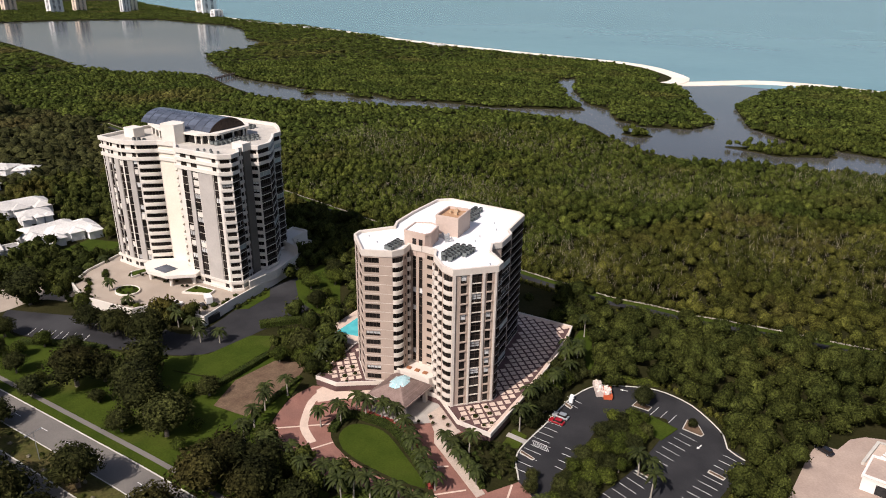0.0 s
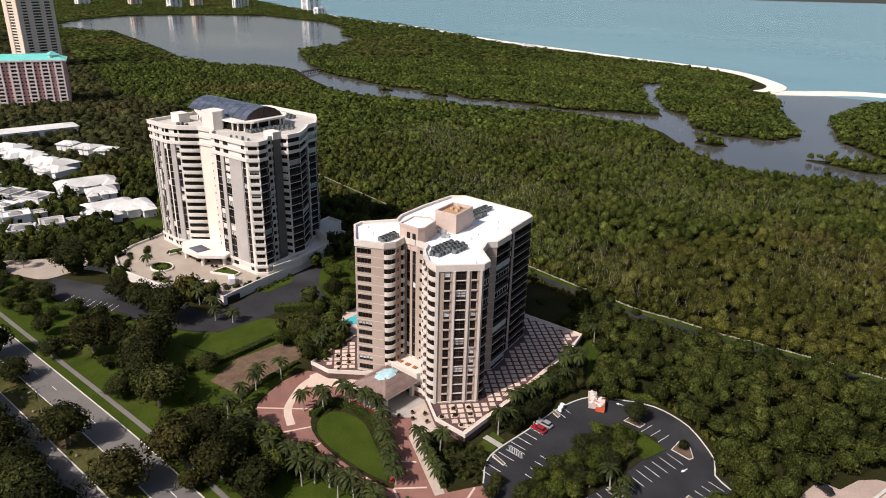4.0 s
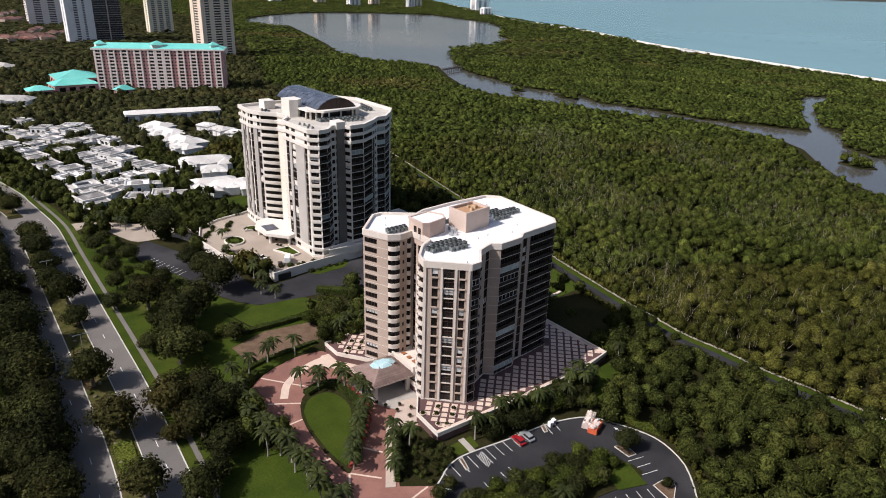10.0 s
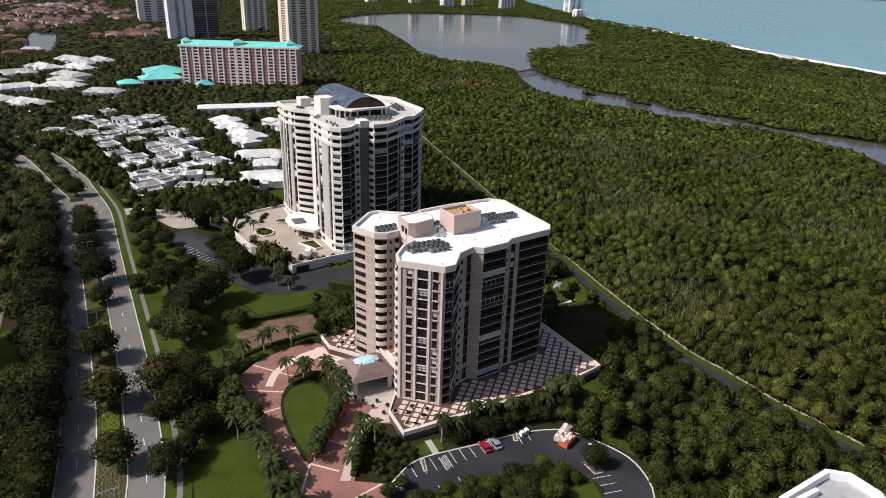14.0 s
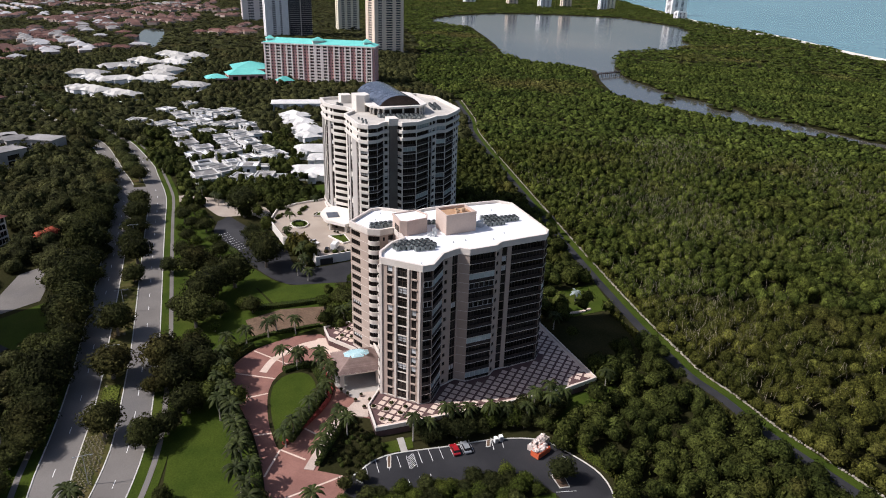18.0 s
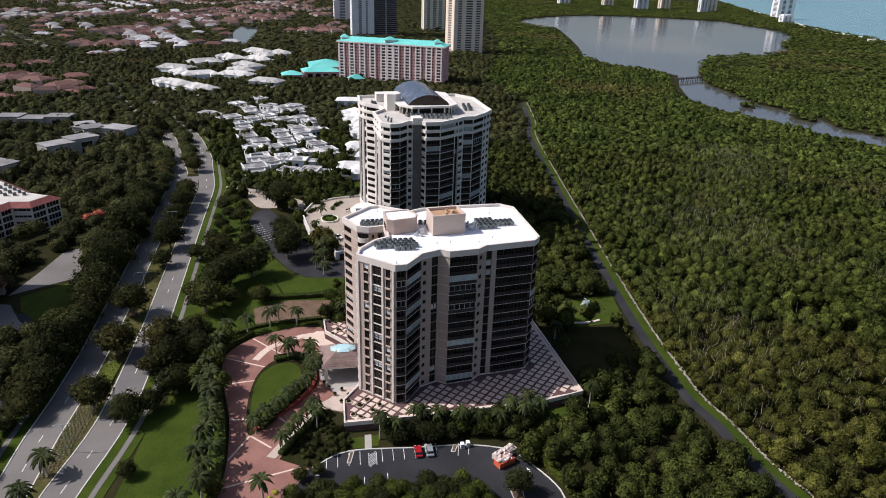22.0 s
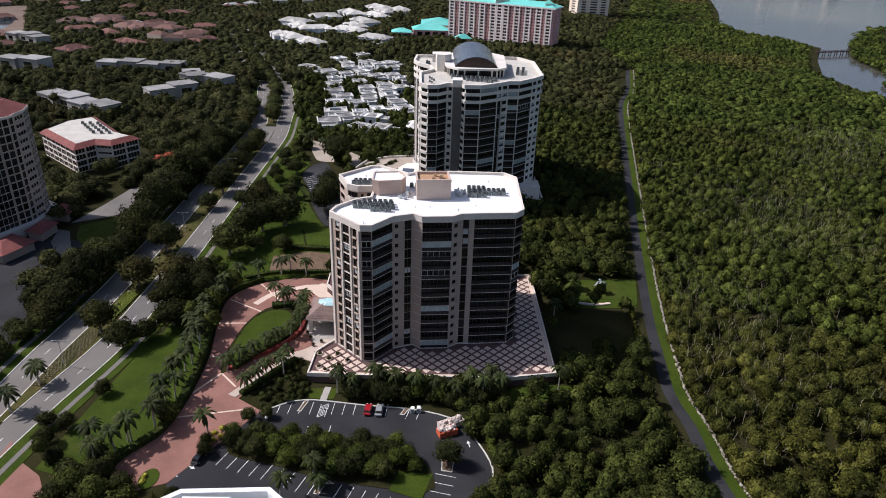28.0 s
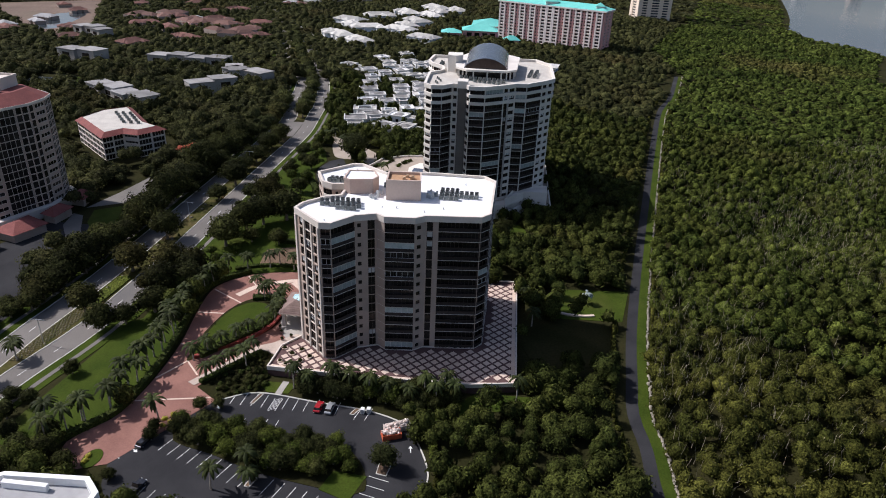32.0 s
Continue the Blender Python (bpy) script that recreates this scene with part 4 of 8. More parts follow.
# thin floor lines
for k in range(1, PFLOORS, 1):
    z = PZ + PF * k
    for i in (3, 16, 15):
        bm = bmesh.new()
        strip(bm, [PINK[i], PINK[i + 1]], -0.035, 0.0, z - 0.05, z + 0.05)
        bmesh.ops.recalc_face_normals(bm, faces=bm.faces)
        part("floor_band", bm, TRIM, tower)
# plant room and stair head
SHAFT = [(-97.4, 167.6), (-89.9, 168.1), (-91.0, 178.0), (-98.2, 177.2)]
bm = bmesh.new()
prism(bm, SHAFT, 44.7, 50.0)
ring(bm, inset(SHAFT, -0.05), inset(SHAFT, 0.4), 50.0, 50.9)
bmesh.ops.recalc_face_normals(bm, faces=bm.faces)
part("plant_room", bm, PINKWALL, tower)
bm = bmesh.new()
prism(bm, inset(SHAFT, 0.4), 50.0, 50.08)
part("plant_room_floor", bm, mat("tan_deck", (0.38, 0.22, 0.12), (0.45, 0.28, 0.16), 0.5, 0.9, 3.0, 0.15), tower)
for x, y, s in ((-94.2, 175, 1.3), (-95.5, 173.4, 0.9), (-93.2, 172.8, 1.0)):
    bm = bmesh.new()
    box(bm, x - s / 2, x + s / 2, y - s * 0.4, y + s * 0.4, 50.08, 50.08 + s * 0.7)
    cylinder(bm, x, y, 50.08 + s * 0.7, 50.2 + s * 0.8, s * 0.3)
    part("exhaust_fan", bm, mat("tan_metal", (0.45, 0.32, 0.2), (0.52, 0.38, 0.25), 1.0, 0.6), tower)
STAIR = [(-100.6, 155.1), (-93.6, 155.1), (-92.6, 157), (-94.0, 163.6), (-97.0, 164.8), (-101.6, 162.6)]
bm = bmesh.new()
prism(bm, STAIR, 42.0, 48.9)
ring(bm, inset(STAIR, -0.1), inset(STAIR, 0.35), 48.7, 49.35)
bmesh.ops.recalc_face_normals(bm, faces=bm.faces)
part("stair_head", bm, PINKWALL, tower)
bm = bmesh.new()
prism(bm, inset(STAIR, 0.3), 48.9, 49.0)
part("stair_roof", bm, ROOFWHITE, tower)
for f in (.30, .72):
    bm = bmesh.new()
    x = -98.6 + 5.0 * f
    box(bm, x - 0.6, x + 0.6, 154.94, 155.2, 43.8, 47.4)
    part("slot_window", bm, GLASS, tower)
roof_units("rooftop air conditioners", [(-86.6 + 1.75 * r + 0.35 * k * 0.2, 150.4 + 1.5 * k + 0.4 * r) for r in range(4) for k in range(8) if not (r == 0 and k < 2) and not (r == 3 and (k < 3 or k > 6))], 44.75, 8)
roof_units("rooftop air conditioners", [(-99.0 + 1.9 * r, 183.6 + 1.45 * k) for r in range(4) for k in range(8) if not (r in (0, 3) and k > 3)], 44.75, 4)
roof_units("rooftop air conditioners", [(-101.2 - 1.6 * r, 148.8 + 1.4 * k + 0.6 * r) for r in range(2) for k in range(5)], 44.75, 4)
roof_units("rooftop air conditioners", [(-100.0 + 0.3 * k, 166.4 + 1.5 * k) for k in range(3)], 44.75, 4)
for k, (x, y, s) in enumerate(((-92.4, 165.3, 1.6), (-94.6, 166.0, 1.2), (-91.0, 163.4, 1.1), (-93.8, 180.4, 1.8), (-95.6, 181.6, 1.3), (-96.6, 179.8, 1.2), (-90.2, 164.8, 0.9))):
    ob = thing("rooftop_duct", "grey metal duct and vent on the white roof", "duct", pose(x, y, 44.75, 0, 0, 20 * k))
    bm = bmesh.new()
    box(bm, -s / 2, s / 2, -s / 3, s / 3, 0, s * 0.9)
    part("body", bm, STEEL, ob)
    bm = bmesh.new()
    cylinder(bm, s * 0.5, 0, 0, s * 1.3, s * 0.22)
    part("pipe", bm, STEEL, ob)
for x, y in ((-72.5, 154.5), (-84, 168), (-86, 185), (-108, 152), (-113, 155), (-84.5, 172), (-106, 190), (-82.8, 180)):
    ob = thing("roof_vent", "small pale vent pipe on the white roof", "vent", pose(x, y, 44.75), "roof vents")
    placed("pipe", shared(("ventpipe",), lambda bm: cylinder(bm, 0, 0, 0, 0.5, 0.13), [STEEL]), ob)
    placed("hood", shared(("venthood",), lambda bm: cylinder(bm, 0, 0, 0.5, 0.62, 0.24, 0.1), [STEEL]), ob)

# terrace of the pink tower
TERRACE = [(-62.9, 138.9), (-62.0, 165.0), (-62.6, 196.0), (-65.0, 208.8), (-123.5, 209.0), (-123.0, 153.6), (-121.5, 137.2), (-113.9, 137.2), (-107.8, 141.5), (-99.0, 147.4), (-84.0, 147.4), (-73.5, 139.6)]
slab("pavement_terrace", TERRACE, -0.3, 2.74, REDBAND, "raised terrace paved in dark red and cream lattice", "terrace")
bm = bmesh.new()
ring(bm, inset(TERRACE, -0.12), inset(TERRACE, 0.28), 2.0, 3.25)
bmesh.ops.recalc_face_normals(bm, faces=bm.faces)
tagged(part("wall_terrace", bm, TRIM), "low cream wall round the raised terrace", "wall", kind="structure")
LATTICE = inset(TERRACE, 0.7)
me_tile = shared(("paver",), lambda bm: box(bm, -0.84, 0.84, -0.84, 0.84, 0, 0.05), [CREAMP])
terrace_ob = bpy.data.objects["pavement_terrace"]
gi, gj = (g.ravel() for g in np.meshgrid(np.arange(-50, 51), np.arange(-50, 51)))
gx, gy = -92 + (gi - gj) * 1.66, 172 + (gi + gj) * 1.66
solid = inset(PINK, -0.4)
good = np.ones(len(gx), bool)
for dx, dy in ((1.2, 0), (-1.2, 0), (0, 1.2), (0, -1.2)):
    good &= inside(LATTICE, gx + dx, gy + dy) & ~inside(solid, gx + dx, gy + dy)
far_pavers = bmesh.new()
for x, y in zip(gx[good], gy[good]):
    if y < 203 and x > -116:
        placed("paver", me_tile, terrace_ob, m=pose(x, y, 2.742, 0, 0, 45))
    else:
        vs = box(far_pavers, -0.84, 0.84, -0.84, 0.84, 0, 0.05)
        for v in vs:
            v.co = pose(x, y, 2.742, 0, 0, 45) @ v.co
tagged(part("far_pavers", far_pavers, CREAMP, terrace_ob), kind="stuff")
lane("pavement_terrace_edge", TERRACE[:5], 0.35, 1.5, 2.6, 2.80, CREAMP, "cream border along the terrace edge", "paving band")
POOLP = [(-134, 163), (-124.6, 164.6), (-125.5, 178), (-134, 178)]
slab("pavement_pool_deck", [(-138, 159), (-123.6, 159), (-123.6, 186), (-138, 186)], -0.3, 2.7, CREAMP, "cream paved pool deck", "pool deck")
slab("water_pool", POOLP[::-1], 2.5, 2.74, POOL, "bright turquoise swimming pool water", "swimming pool")
pav = thing("entrance_canopy", "square entrance canopy with hipped brown tile roof and skylight", "canopy", pose(-93.6, 141.4, 0, 0, 0, -3))
bm = bmesh.new()
v = [bm.verts.new(c) for c in ((-6.6, -7.0, 5.4), (6.6, -7.0, 5.4), (6.6, 7.0, 5.4), (-6.6, 7.0, 5.4), (-1.6, -2.0, 8.3), (1.6, -2.0, 8.3), (1.6, 2.0, 8.3), (-1.6, 2.0, 8.3))]
for f in ((0, 1, 5, 4), (1, 2, 6, 5), (2, 3, 7, 6), (3, 0, 4, 7), (4, 5, 6, 7), (3, 2, 1, 0)):
    bm.faces.new([v[i] for i in f])
part("roof", bm, TILE, pav)
for q in range(4):
    for r in range(9):
        d = 6.75 - r * 0.56
        ob = placed("tile_course", shared(("course", r), lambda bm: box(bm, -d, d, -0.10, 0.10, 0, 0.014), [TILE]), pav, m=pose(0, 0, 0, 0, 0, 90 * q) @ pose(0, -d - 0.15 + 0.03 * r, 5.44 + r * 0.325, 30, 0, 0))
bm = bmesh.new()
octo = [(2.7 * math.cos(a), 4.1 * math.sin(a)) for a in (math.tau * (i + .5) / 8 for i in range(8))]
lo = [bm.verts.new((x, y, 8.0)) for x, y in octo]
hi = [bm.verts.new((x * 0.55, y * 0.6, 8.6)) for x, y in octo]
for i in range(8):
    bm.faces.new((lo[i], lo[(i + 1) % 8], hi[(i + 1) % 8], hi[i]))
bm.faces.new(hi)
part("skylight", bm, SKYGLASS, pav, "pale blue-green octagonal skylight")
for i in range(8):
    bm = bmesh.new()
    x, y = octo[i]
    strip(bm, [(x, y), (x * 0.55, y * 0.6)], -0.06, 0.06, 8.05, 8.1)
    for vv in bm.verts:
        vv.co.z = 8.06 + 0.6 * (1 - (math.hypot(vv.co.x, vv.co.y) / math.hypot(x, y) - 0.57) / 0.43)
    part("glazing_bar", bm, PLAINWHITE, pav)
for x in (-5.2, 5.2):
    for y in (-5.4, 5.4):
        bm = bmesh.new()
        box(bm, x - 0.55, x + 0.55, y - 0.55, y + 0.55, 0, 5.4)
        part("pillar", bm, TRIM, pav)
bm = bmesh.new()
ring(bm, [(-6.4, -6.8), (6.4, -6.8), (6.4, 6.8), (-6.4, 6.8)], [(-5.6, -6), (5.6, -6), (5.6, 6), (-5.6, 6)], 4.7, 5.4)
bmesh.ops.recalc_face_normals(bm, faces=bm.faces)
part("beam", bm, TRIM, pav)
lobby = thing("entrance_lobby", "cream flat-roofed lobby with three roof lights", "lobby")
LOB = [(-99.5, 148.5), (-88, 148.5), (-86.5, 151.5), (-90.5, 155.5), (-98.5, 155.5)]
bm = bmesh.new()
prism(bm, LOB, 0.2, 6.6)
ring(bm, inset(LOB, -0.2), inset(LOB, 0.3), 6.3, 7.1)
bmesh.ops.recalc_face_normals(bm, faces=bm.faces)
part("wall", bm, TRIM, lobby)
for x in (-96.5, -93.6, -90.8):
    bm = bmesh.new()
    box(bm, x - 0.7, x + 0.7, 150.4, 151.6, 6.6, 6.95)
    part("roof_light", bm, mat("amber_glass", (0.28, 0.11, 0.05), (0.34, 0.15, 0.07), 1, 0.3) if x < -96 else bpy.data.materials["amber_glass"], lobby)
for x in (-98, -95.4, -92.8, -90.2):
    bm = bmesh.new()
    box(bm, x - 1.0, x + 1.0, 148.36, 148.5, 0.6, 5.2)
    part("glazing", bm, GLASS, lobby)


# ---- white tower ----
rng = random.Random(21)
COURTP = [(-252, 150), (-246, 139.5), (-231, 134), (-206.6, 136.6), (-202.6, 144.5), (-179.7, 146), (-181.6, 160.5), (-183.0, 185), (-186, 204.5), (-196, 213), (-196, 224), (-256, 224), (-256, 167)]
slab("pavement_white_court", COURTP, -0.3, 3.0, COURT, "grey-brown paved forecourt on a raised white deck", "forecourt")
bm = bmesh.new()
ring(bm, inset(COURTP, -0.15), inset(COURTP, 0.3), -0.2, 3.9)
bmesh.ops.recalc_face_normals(bm, faces=bm.faces)
tagged(part("wall_white_court", bm, WHITE), "low white wall round the raised forecourt", "wall", kind="structure")
WT = [(-188.0, 167.5), (-184.8, 170.5), (-185.5, 174.5), (-190.0, 178.5), (-190.0, 181.0), (-193.5, 181.2), (-193.5, 184.2), (-190.3, 184.2), (-186.5, 185.8), (-186.8, 192.0), (-192.0, 199.5),
      (-196.3, 204.3), (-196.8, 209.0), (-203.5, 215.5), (-210.0, 220.5), (-241.0, 220.5), (-251.0, 214.0), (-251.0, 180.0), (-250.0, 164.7), (-237.0, 163.8), (-231.0, 166.0),
      (-224.5, 171.5), (-216.5, 172.5), (-213.6, 170.6), (-209.5, 167.0)]
WT_COLS = [[(.12, .88, 'w')], [(.02, .98, 'b')], [(.02, .9, 'b')], [(.15, .7, 'w')], [], [], [], [(.2, .85, 'w')], [(.03, .97, 'b')], [(.03, .97, 'b')], [(.06, .34, 'D'), (.5, .92, 'w')],
           [(.05, .95, 'b')], [(.03, .97, 'b')], [(.1, .4, 'w'), (.6, .9, 'w')], [(.05, .95, 'b')], [(.05, .95, 'b')], [(.05, .95, 'b')], [(.1, .25, 'd'), (.6, .8, 'd')],
           [(.03, .12, 'd'), (.29, .42, 'd'), (.46, .58, 'd'), (.82, .96, 'd')], [(.04, .30, 'd'), (.70, .96, 'd')], [(.04, .96, 'c')], [], [(.05, .95, 'D')], [(.12, .9, 'c')],
           [(.10, .24, 'd'), (.34, .48, 'd'), (.85, .94, 'd')]]
WT_LOOK = {"spans": {'b': (0.07, 3.05, 0.9), 'd': (0.06, 3.04, 0.35), 'D': (0.02, 3.08, 0.4), 's': (0.9, 2.2, 0.3), 'w': (0.85, 2.4, 0.35), 'c': (0.95, 2.5, 0.5)},
           "slab": WHITE, "rail": DARKRAIL, "railcap": BRONZE, "screen": SHUTTER, "frame": BRONZE, "trim": WHITE, "enclosed": 0.12, "bow": 1.0, "blinds": 0.16, "lip": 0.06, "fascia": 0.22}
WZ, WF, WFLOORS = 3.0, 3.1, 17
tower = thing("apartment_tower", "tall white apartment tower with grey panels and glazed roof vault", "tower")
walls, cream = bmesh.new(), bmesh.new()
for i, cols in enumerate(WT_COLS):
    facade(tower, cream if i == 21 else walls, WT[i], WT[(i + 1) % len(WT)], WZ, WF, WFLOORS, cols, WT_LOOK, rng)
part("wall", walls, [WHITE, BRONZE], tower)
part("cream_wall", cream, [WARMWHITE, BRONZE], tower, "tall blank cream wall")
WTOP = WZ + WF * WFLOORS
bm = bmesh.new()
prism(bm, inset(WT, 1.75), WZ, WTOP - 0.2)
part("core", bm, GLASS, tower)


def on_face(poly, i, f0, f1, out, inn):
    a, b = Vector(poly[i]), Vector(poly[(i + 1) % len(poly)])
    u = (b - a).normalized()
    n = Vector((u.y, -u.x))
    p, q = a + (b - a) * f0, a + (b - a) * f1
    return [tuple(p + n * out), tuple(q + n * out), tuple(q - n * inn), tuple(p - n * inn)]


for i, f0, f1 in ((18, .13, .28), (18, .43, .455), (18, .59, .81), (19, .32, .68), (24, .24, .34), (24, .50, .84), (17, .28, .42), (10, .36, .46)):
    bm = bmesh.new()
    prism(bm, on_face(WT, i, f0, f1, 0.28, 0.05), WZ + 3.2, WTOP - 6.3)
    bmesh.ops.recalc_face_normals(bm, faces=bm.faces)
    part("grey_panel", bm, GREYPANEL, tower)
# pale spandrels in the dark window strips
for i, f0, f1 in ((18, .30, .41), (18, .47, .57), (18, .84, .95), (19, .72, .95), (24, .12, .22), (24, .36, .48), (18, .04, .11)):
    for k in range(1, 15):
        if rng.random() < 0.22:
            bm = bmesh.new()
            prism(bm, on_face(WT, i, f0, f1, 0.02, 0.2), WZ + WF * k + 0.3, WZ + WF * k + 2.2)
            bmesh.ops.recalc_face_normals(bm, faces=bm.faces)
            part("spandrel", bm, WHITE, tower)
for z0, z1, out in ((WTOP - 6.5, WTOP - 5.2, 0.5), (WTOP - 3.35, WTOP - 2.1, 0.6), (WTOP - 0.3, 57.0, 0.7), (WZ, WZ + 1.0, 0.4), (WZ + 3.0, WZ + 4.1, 0.45)):
    bm = bmesh.new()
    ring(bm, inset(WT, -out), inset(WT, 0.3), z0, z1)
    bmesh.ops.recalc_face_normals(bm, faces=bm.faces)
    part("parapet_band", bm, WHITE, tower)
for k in range(3, 15):
    for i in (0, 3, 7, 10):
        bm = bmesh.new()
        prism(bm, on_face(WT, i, 0.0 if i != 10 else .45, 1.0, 0.35, 0.05), WZ + WF * k - 0.35, WZ + WF * k + 0.85)
        bmesh.ops.recalc_face_normals(bm, faces=bm.faces)
        part("spandrel", bm, WHITE, tower)
bm = bmesh.new()
prism(bm, inset(WT, 0.25), WTOP - 0.2, WTOP + 0.1)
part("roof", bm, ROOFBEIGE, tower, "beige gravel roof terrace")
PENT = [(-209.0, 178.0), (-203.5, 183.0), (-204.5, 200.0), (-209.0, 204.5), (-238.0, 206.0), (-244.0, 200.0), (-243.0, 182.0), (-230.0, 176.5)]
bm = bmesh.new()
prism(bm, inset(PENT, 1.6), WTOP, 59.2)
part("penthouse_wall", bm, GLASS, tower, "dark glazed penthouse storey")
bm = bmesh.new()
prism(bm, PENT, 59.2, 60.0)
part("penthouse_roof", bm, WHITE, tower)
for i in range(len(PENT)):
    a, b = PENT[i], PENT[(i + 1) % len(PENT)]
    for f in (0.15, 0.5, 0.85):
        bm = bmesh.new()
        x, y = (Vector(a) + (Vector(b) - Vector(a)) * f + (Vector((-224, 191)) - Vector(a)).normalized() * 1.2)
        box(bm, x - 0.3, x + 0.3, y - 0.3, y + 0.3, WTOP, 59.2)
        part("column", bm, WHITE, tower)
# glazed barrel vault
VY0, VY1, VX0, VX1, VZ, VR = 181.8, 200.4, -247.0, -207.0, 60.0, 4.3
arc = [(VY0 + (VY1 - VY0) * i / 14, VZ + VR * (1 - (2 * i / 14 - 1) ** 2) ** 0.8) for i in range(15)]
for i in range(14):
    for j in range(9):
        bm = bmesh.new()
        x0, x1 = VX0 + (VX1 - VX0) * j / 9 + 0.12, VX0 + (VX1 - VX0) * (j + 1) / 9 - 0.12
        (ya, za), (yb, zb) = arc[i], arc[i + 1]
        lo = [bm.verts.new(c) for c in ((x0, ya, za), (x1, ya, za), (x1, yb, zb), (x0, yb, zb))]
        hi = [bm.verts.new(v.co + Vector((0, (ya + yb) / 2 - 191.1, 12)).normalized() * 0.12) for v in lo]
        bm.faces.new(hi)
        for k in range(4):
            bm.faces.new((lo[k], lo[(k + 1) % 4], hi[(k + 1) % 4], hi[k]))
        part("vault_pane", bm, ARCHGLASS, tower)
bm = bmesh.new()
for x in (VX0, VX1):
    vs = [bm.verts.new((x, y, z - 0.02)) for y, z in arc]
    bm.faces.new(vs)
for (ya, za), (yb, zb) in zip(arc, arc[1:]):
    bm.faces.new([bm.verts.new(c) for c in ((VX0, ya, za - 0.02), (VX1, ya, za - 0.02), (VX1, yb, zb - 0.02), (VX0, yb, zb - 0.02))])
part("vault_frame", bm, BRONZE, tower)
for f in range(1, 14):
    y, z = arc[f]
    bm = bmesh.new()
    box(bm, VX1, VX1 + 0.1, y - 0.1, y + 0.1, VZ, z)
    part("mullion", bm, BRONZE, tower)
bm = bmesh.new()
for h in (1.4, 2.8):
    box(bm, VX1, VX1 + 0.1, 191.1 - 9.5 * (1 - (h / VR) ** 1.25) ** 0.5, 191.1 + 9.5 * (1 - (h / VR) ** 1.25) ** 0.5, VZ + h - 0.08, VZ + h + 0.08)
part("transom", bm, BRONZE, tower)
bm = bmesh.new()
prism(bm, [(-224.5, 173.5), (-217.5, 174.0), (-216.5, 177.5), (-219, 180.5), (-225, 180.0)], WTOP, 63.2)
part("stair_head", bm, WHITE, tower)
bm = bmesh.new()
box(bm, -245, -239, 172, 177, WTOP, 59.6)
part("stair_head", bm, WHITE, tower)
bm = bmesh.new()
prism(bm, [(-194.0, 180.8), (-188.9, 180.8), (-188.9, 184.4), (-194, 184.4)], WZ, WTOP - 0.4)
part("lift_shaft", bm, mat("dark_grey_render", (0.13, 0.115, 0.10), (0.165, 0.15, 0.13), 0.12, 0.85, 1.5, 0.08, stain=(0.11, 0.10, 0.09)), tower, "tall blank dark grey shaft")
bm = bmesh.new()
prism(bm, [(-194.2, 180.5), (-188.6, 180.5), (-188.6, 184.7), (-194.2, 184.7)], WTOP - 0.4, 58.2)
part("shaft_head", bm, WHITE, tower)
roof_units("white tower rooftop units", [(-205 + 2.0 * k * 0.2 + 2.2 * r, 181 + 2.0 * k) for r in range(2) for k in range(10)], WTOP + 0.1, 10, (1.3, 1.3, 1.4))
roof_units("white tower rooftop units", [(-214 - 2.1 * k, 210 + 0.3 * k + 2.4 * r) for r in range(2) for k in range(6)], WTOP + 0.1, 80, (1.3, 1.3, 1.4))
roof_units("white tower rooftop units", [(-199.5 + 0.5 * k, 187 + 2.0 * k) for k in range(6)], WTOP + 0.1, 25, (1.1, 1.1, 1.2))
roof_units("white tower rooftop units", [(-236 + 1.6 * k, 169.5 + (k % 2)) for k in range(5)], WTOP + 0.1, 5, (1.0, 1.0, 1.2))
roof_units("white tower rooftop units", [(-202 + 2.4 * k, 171 + 0.9 * (k % 3)) for k in range(5)], WTOP + 0.1, 5, (0.7, 0.7, 0.9))
# entrance canopy of the white tower
can = thing("white_canopy", "flat white angular entrance canopy with dark skylight", "canopy")
CAN = [(-229.5, 160.5), (-222.5, 156.5), (-212.0, 157.0), (-203.5, 164.0), (-206.0, 171.5), (-222.0, 172.5), (-230.5, 166.0)]
bm = bmesh.new()
prism(bm, CAN, 6.6, 7.9)
part("roof", bm, WHITE, can)
bm = bmesh.new()
prism(bm, [(-221.5, 159.0), (-214.5, 158.6), (-213.8, 164.0), (-220.8, 164.4)], 7.9, 8.15)
part("skylight", bm, ARCHGLASS, can)
for x, y in ((-224, 159), (-212, 159), (-206, 165)):
    bm = bmesh.new()
    cylinder(bm, x, y, 3.0, 6.6, 0.7, 0.7, 12)
    part("pillar", bm, WHITE, can)
for poly, lab in (([(-236, 158.5), (-231, 155), (-230, 163), (-234, 164)], "white planter with green shrubs by the tower door"), ([(-203, 156), (-192.5, 160.5), (-193.5, 164), (-203, 163.5)], "long white planter with green shrubs"),
                  ([(-222 + 5.2 * math.cos(a), 146.5 + 4.2 * math.sin(a)) for a in (math.tau * i / 18 for i in range(18))], "round white planter in the forecourt")):
    ob = thing("planter", lab, "planter")
    bm = bmesh.new()
    ring(bm, poly, inset(poly, 0.4), 3.0, 3.75)
    bmesh.ops.recalc_face_normals(bm, faces=bm.faces)
    part("rim", bm, WHITE, ob)
    bm = bmesh.new()
    prism(bm, inset(poly, 0.4), 3.0, 3.55)
    part("soil", bm, GRASS, ob)
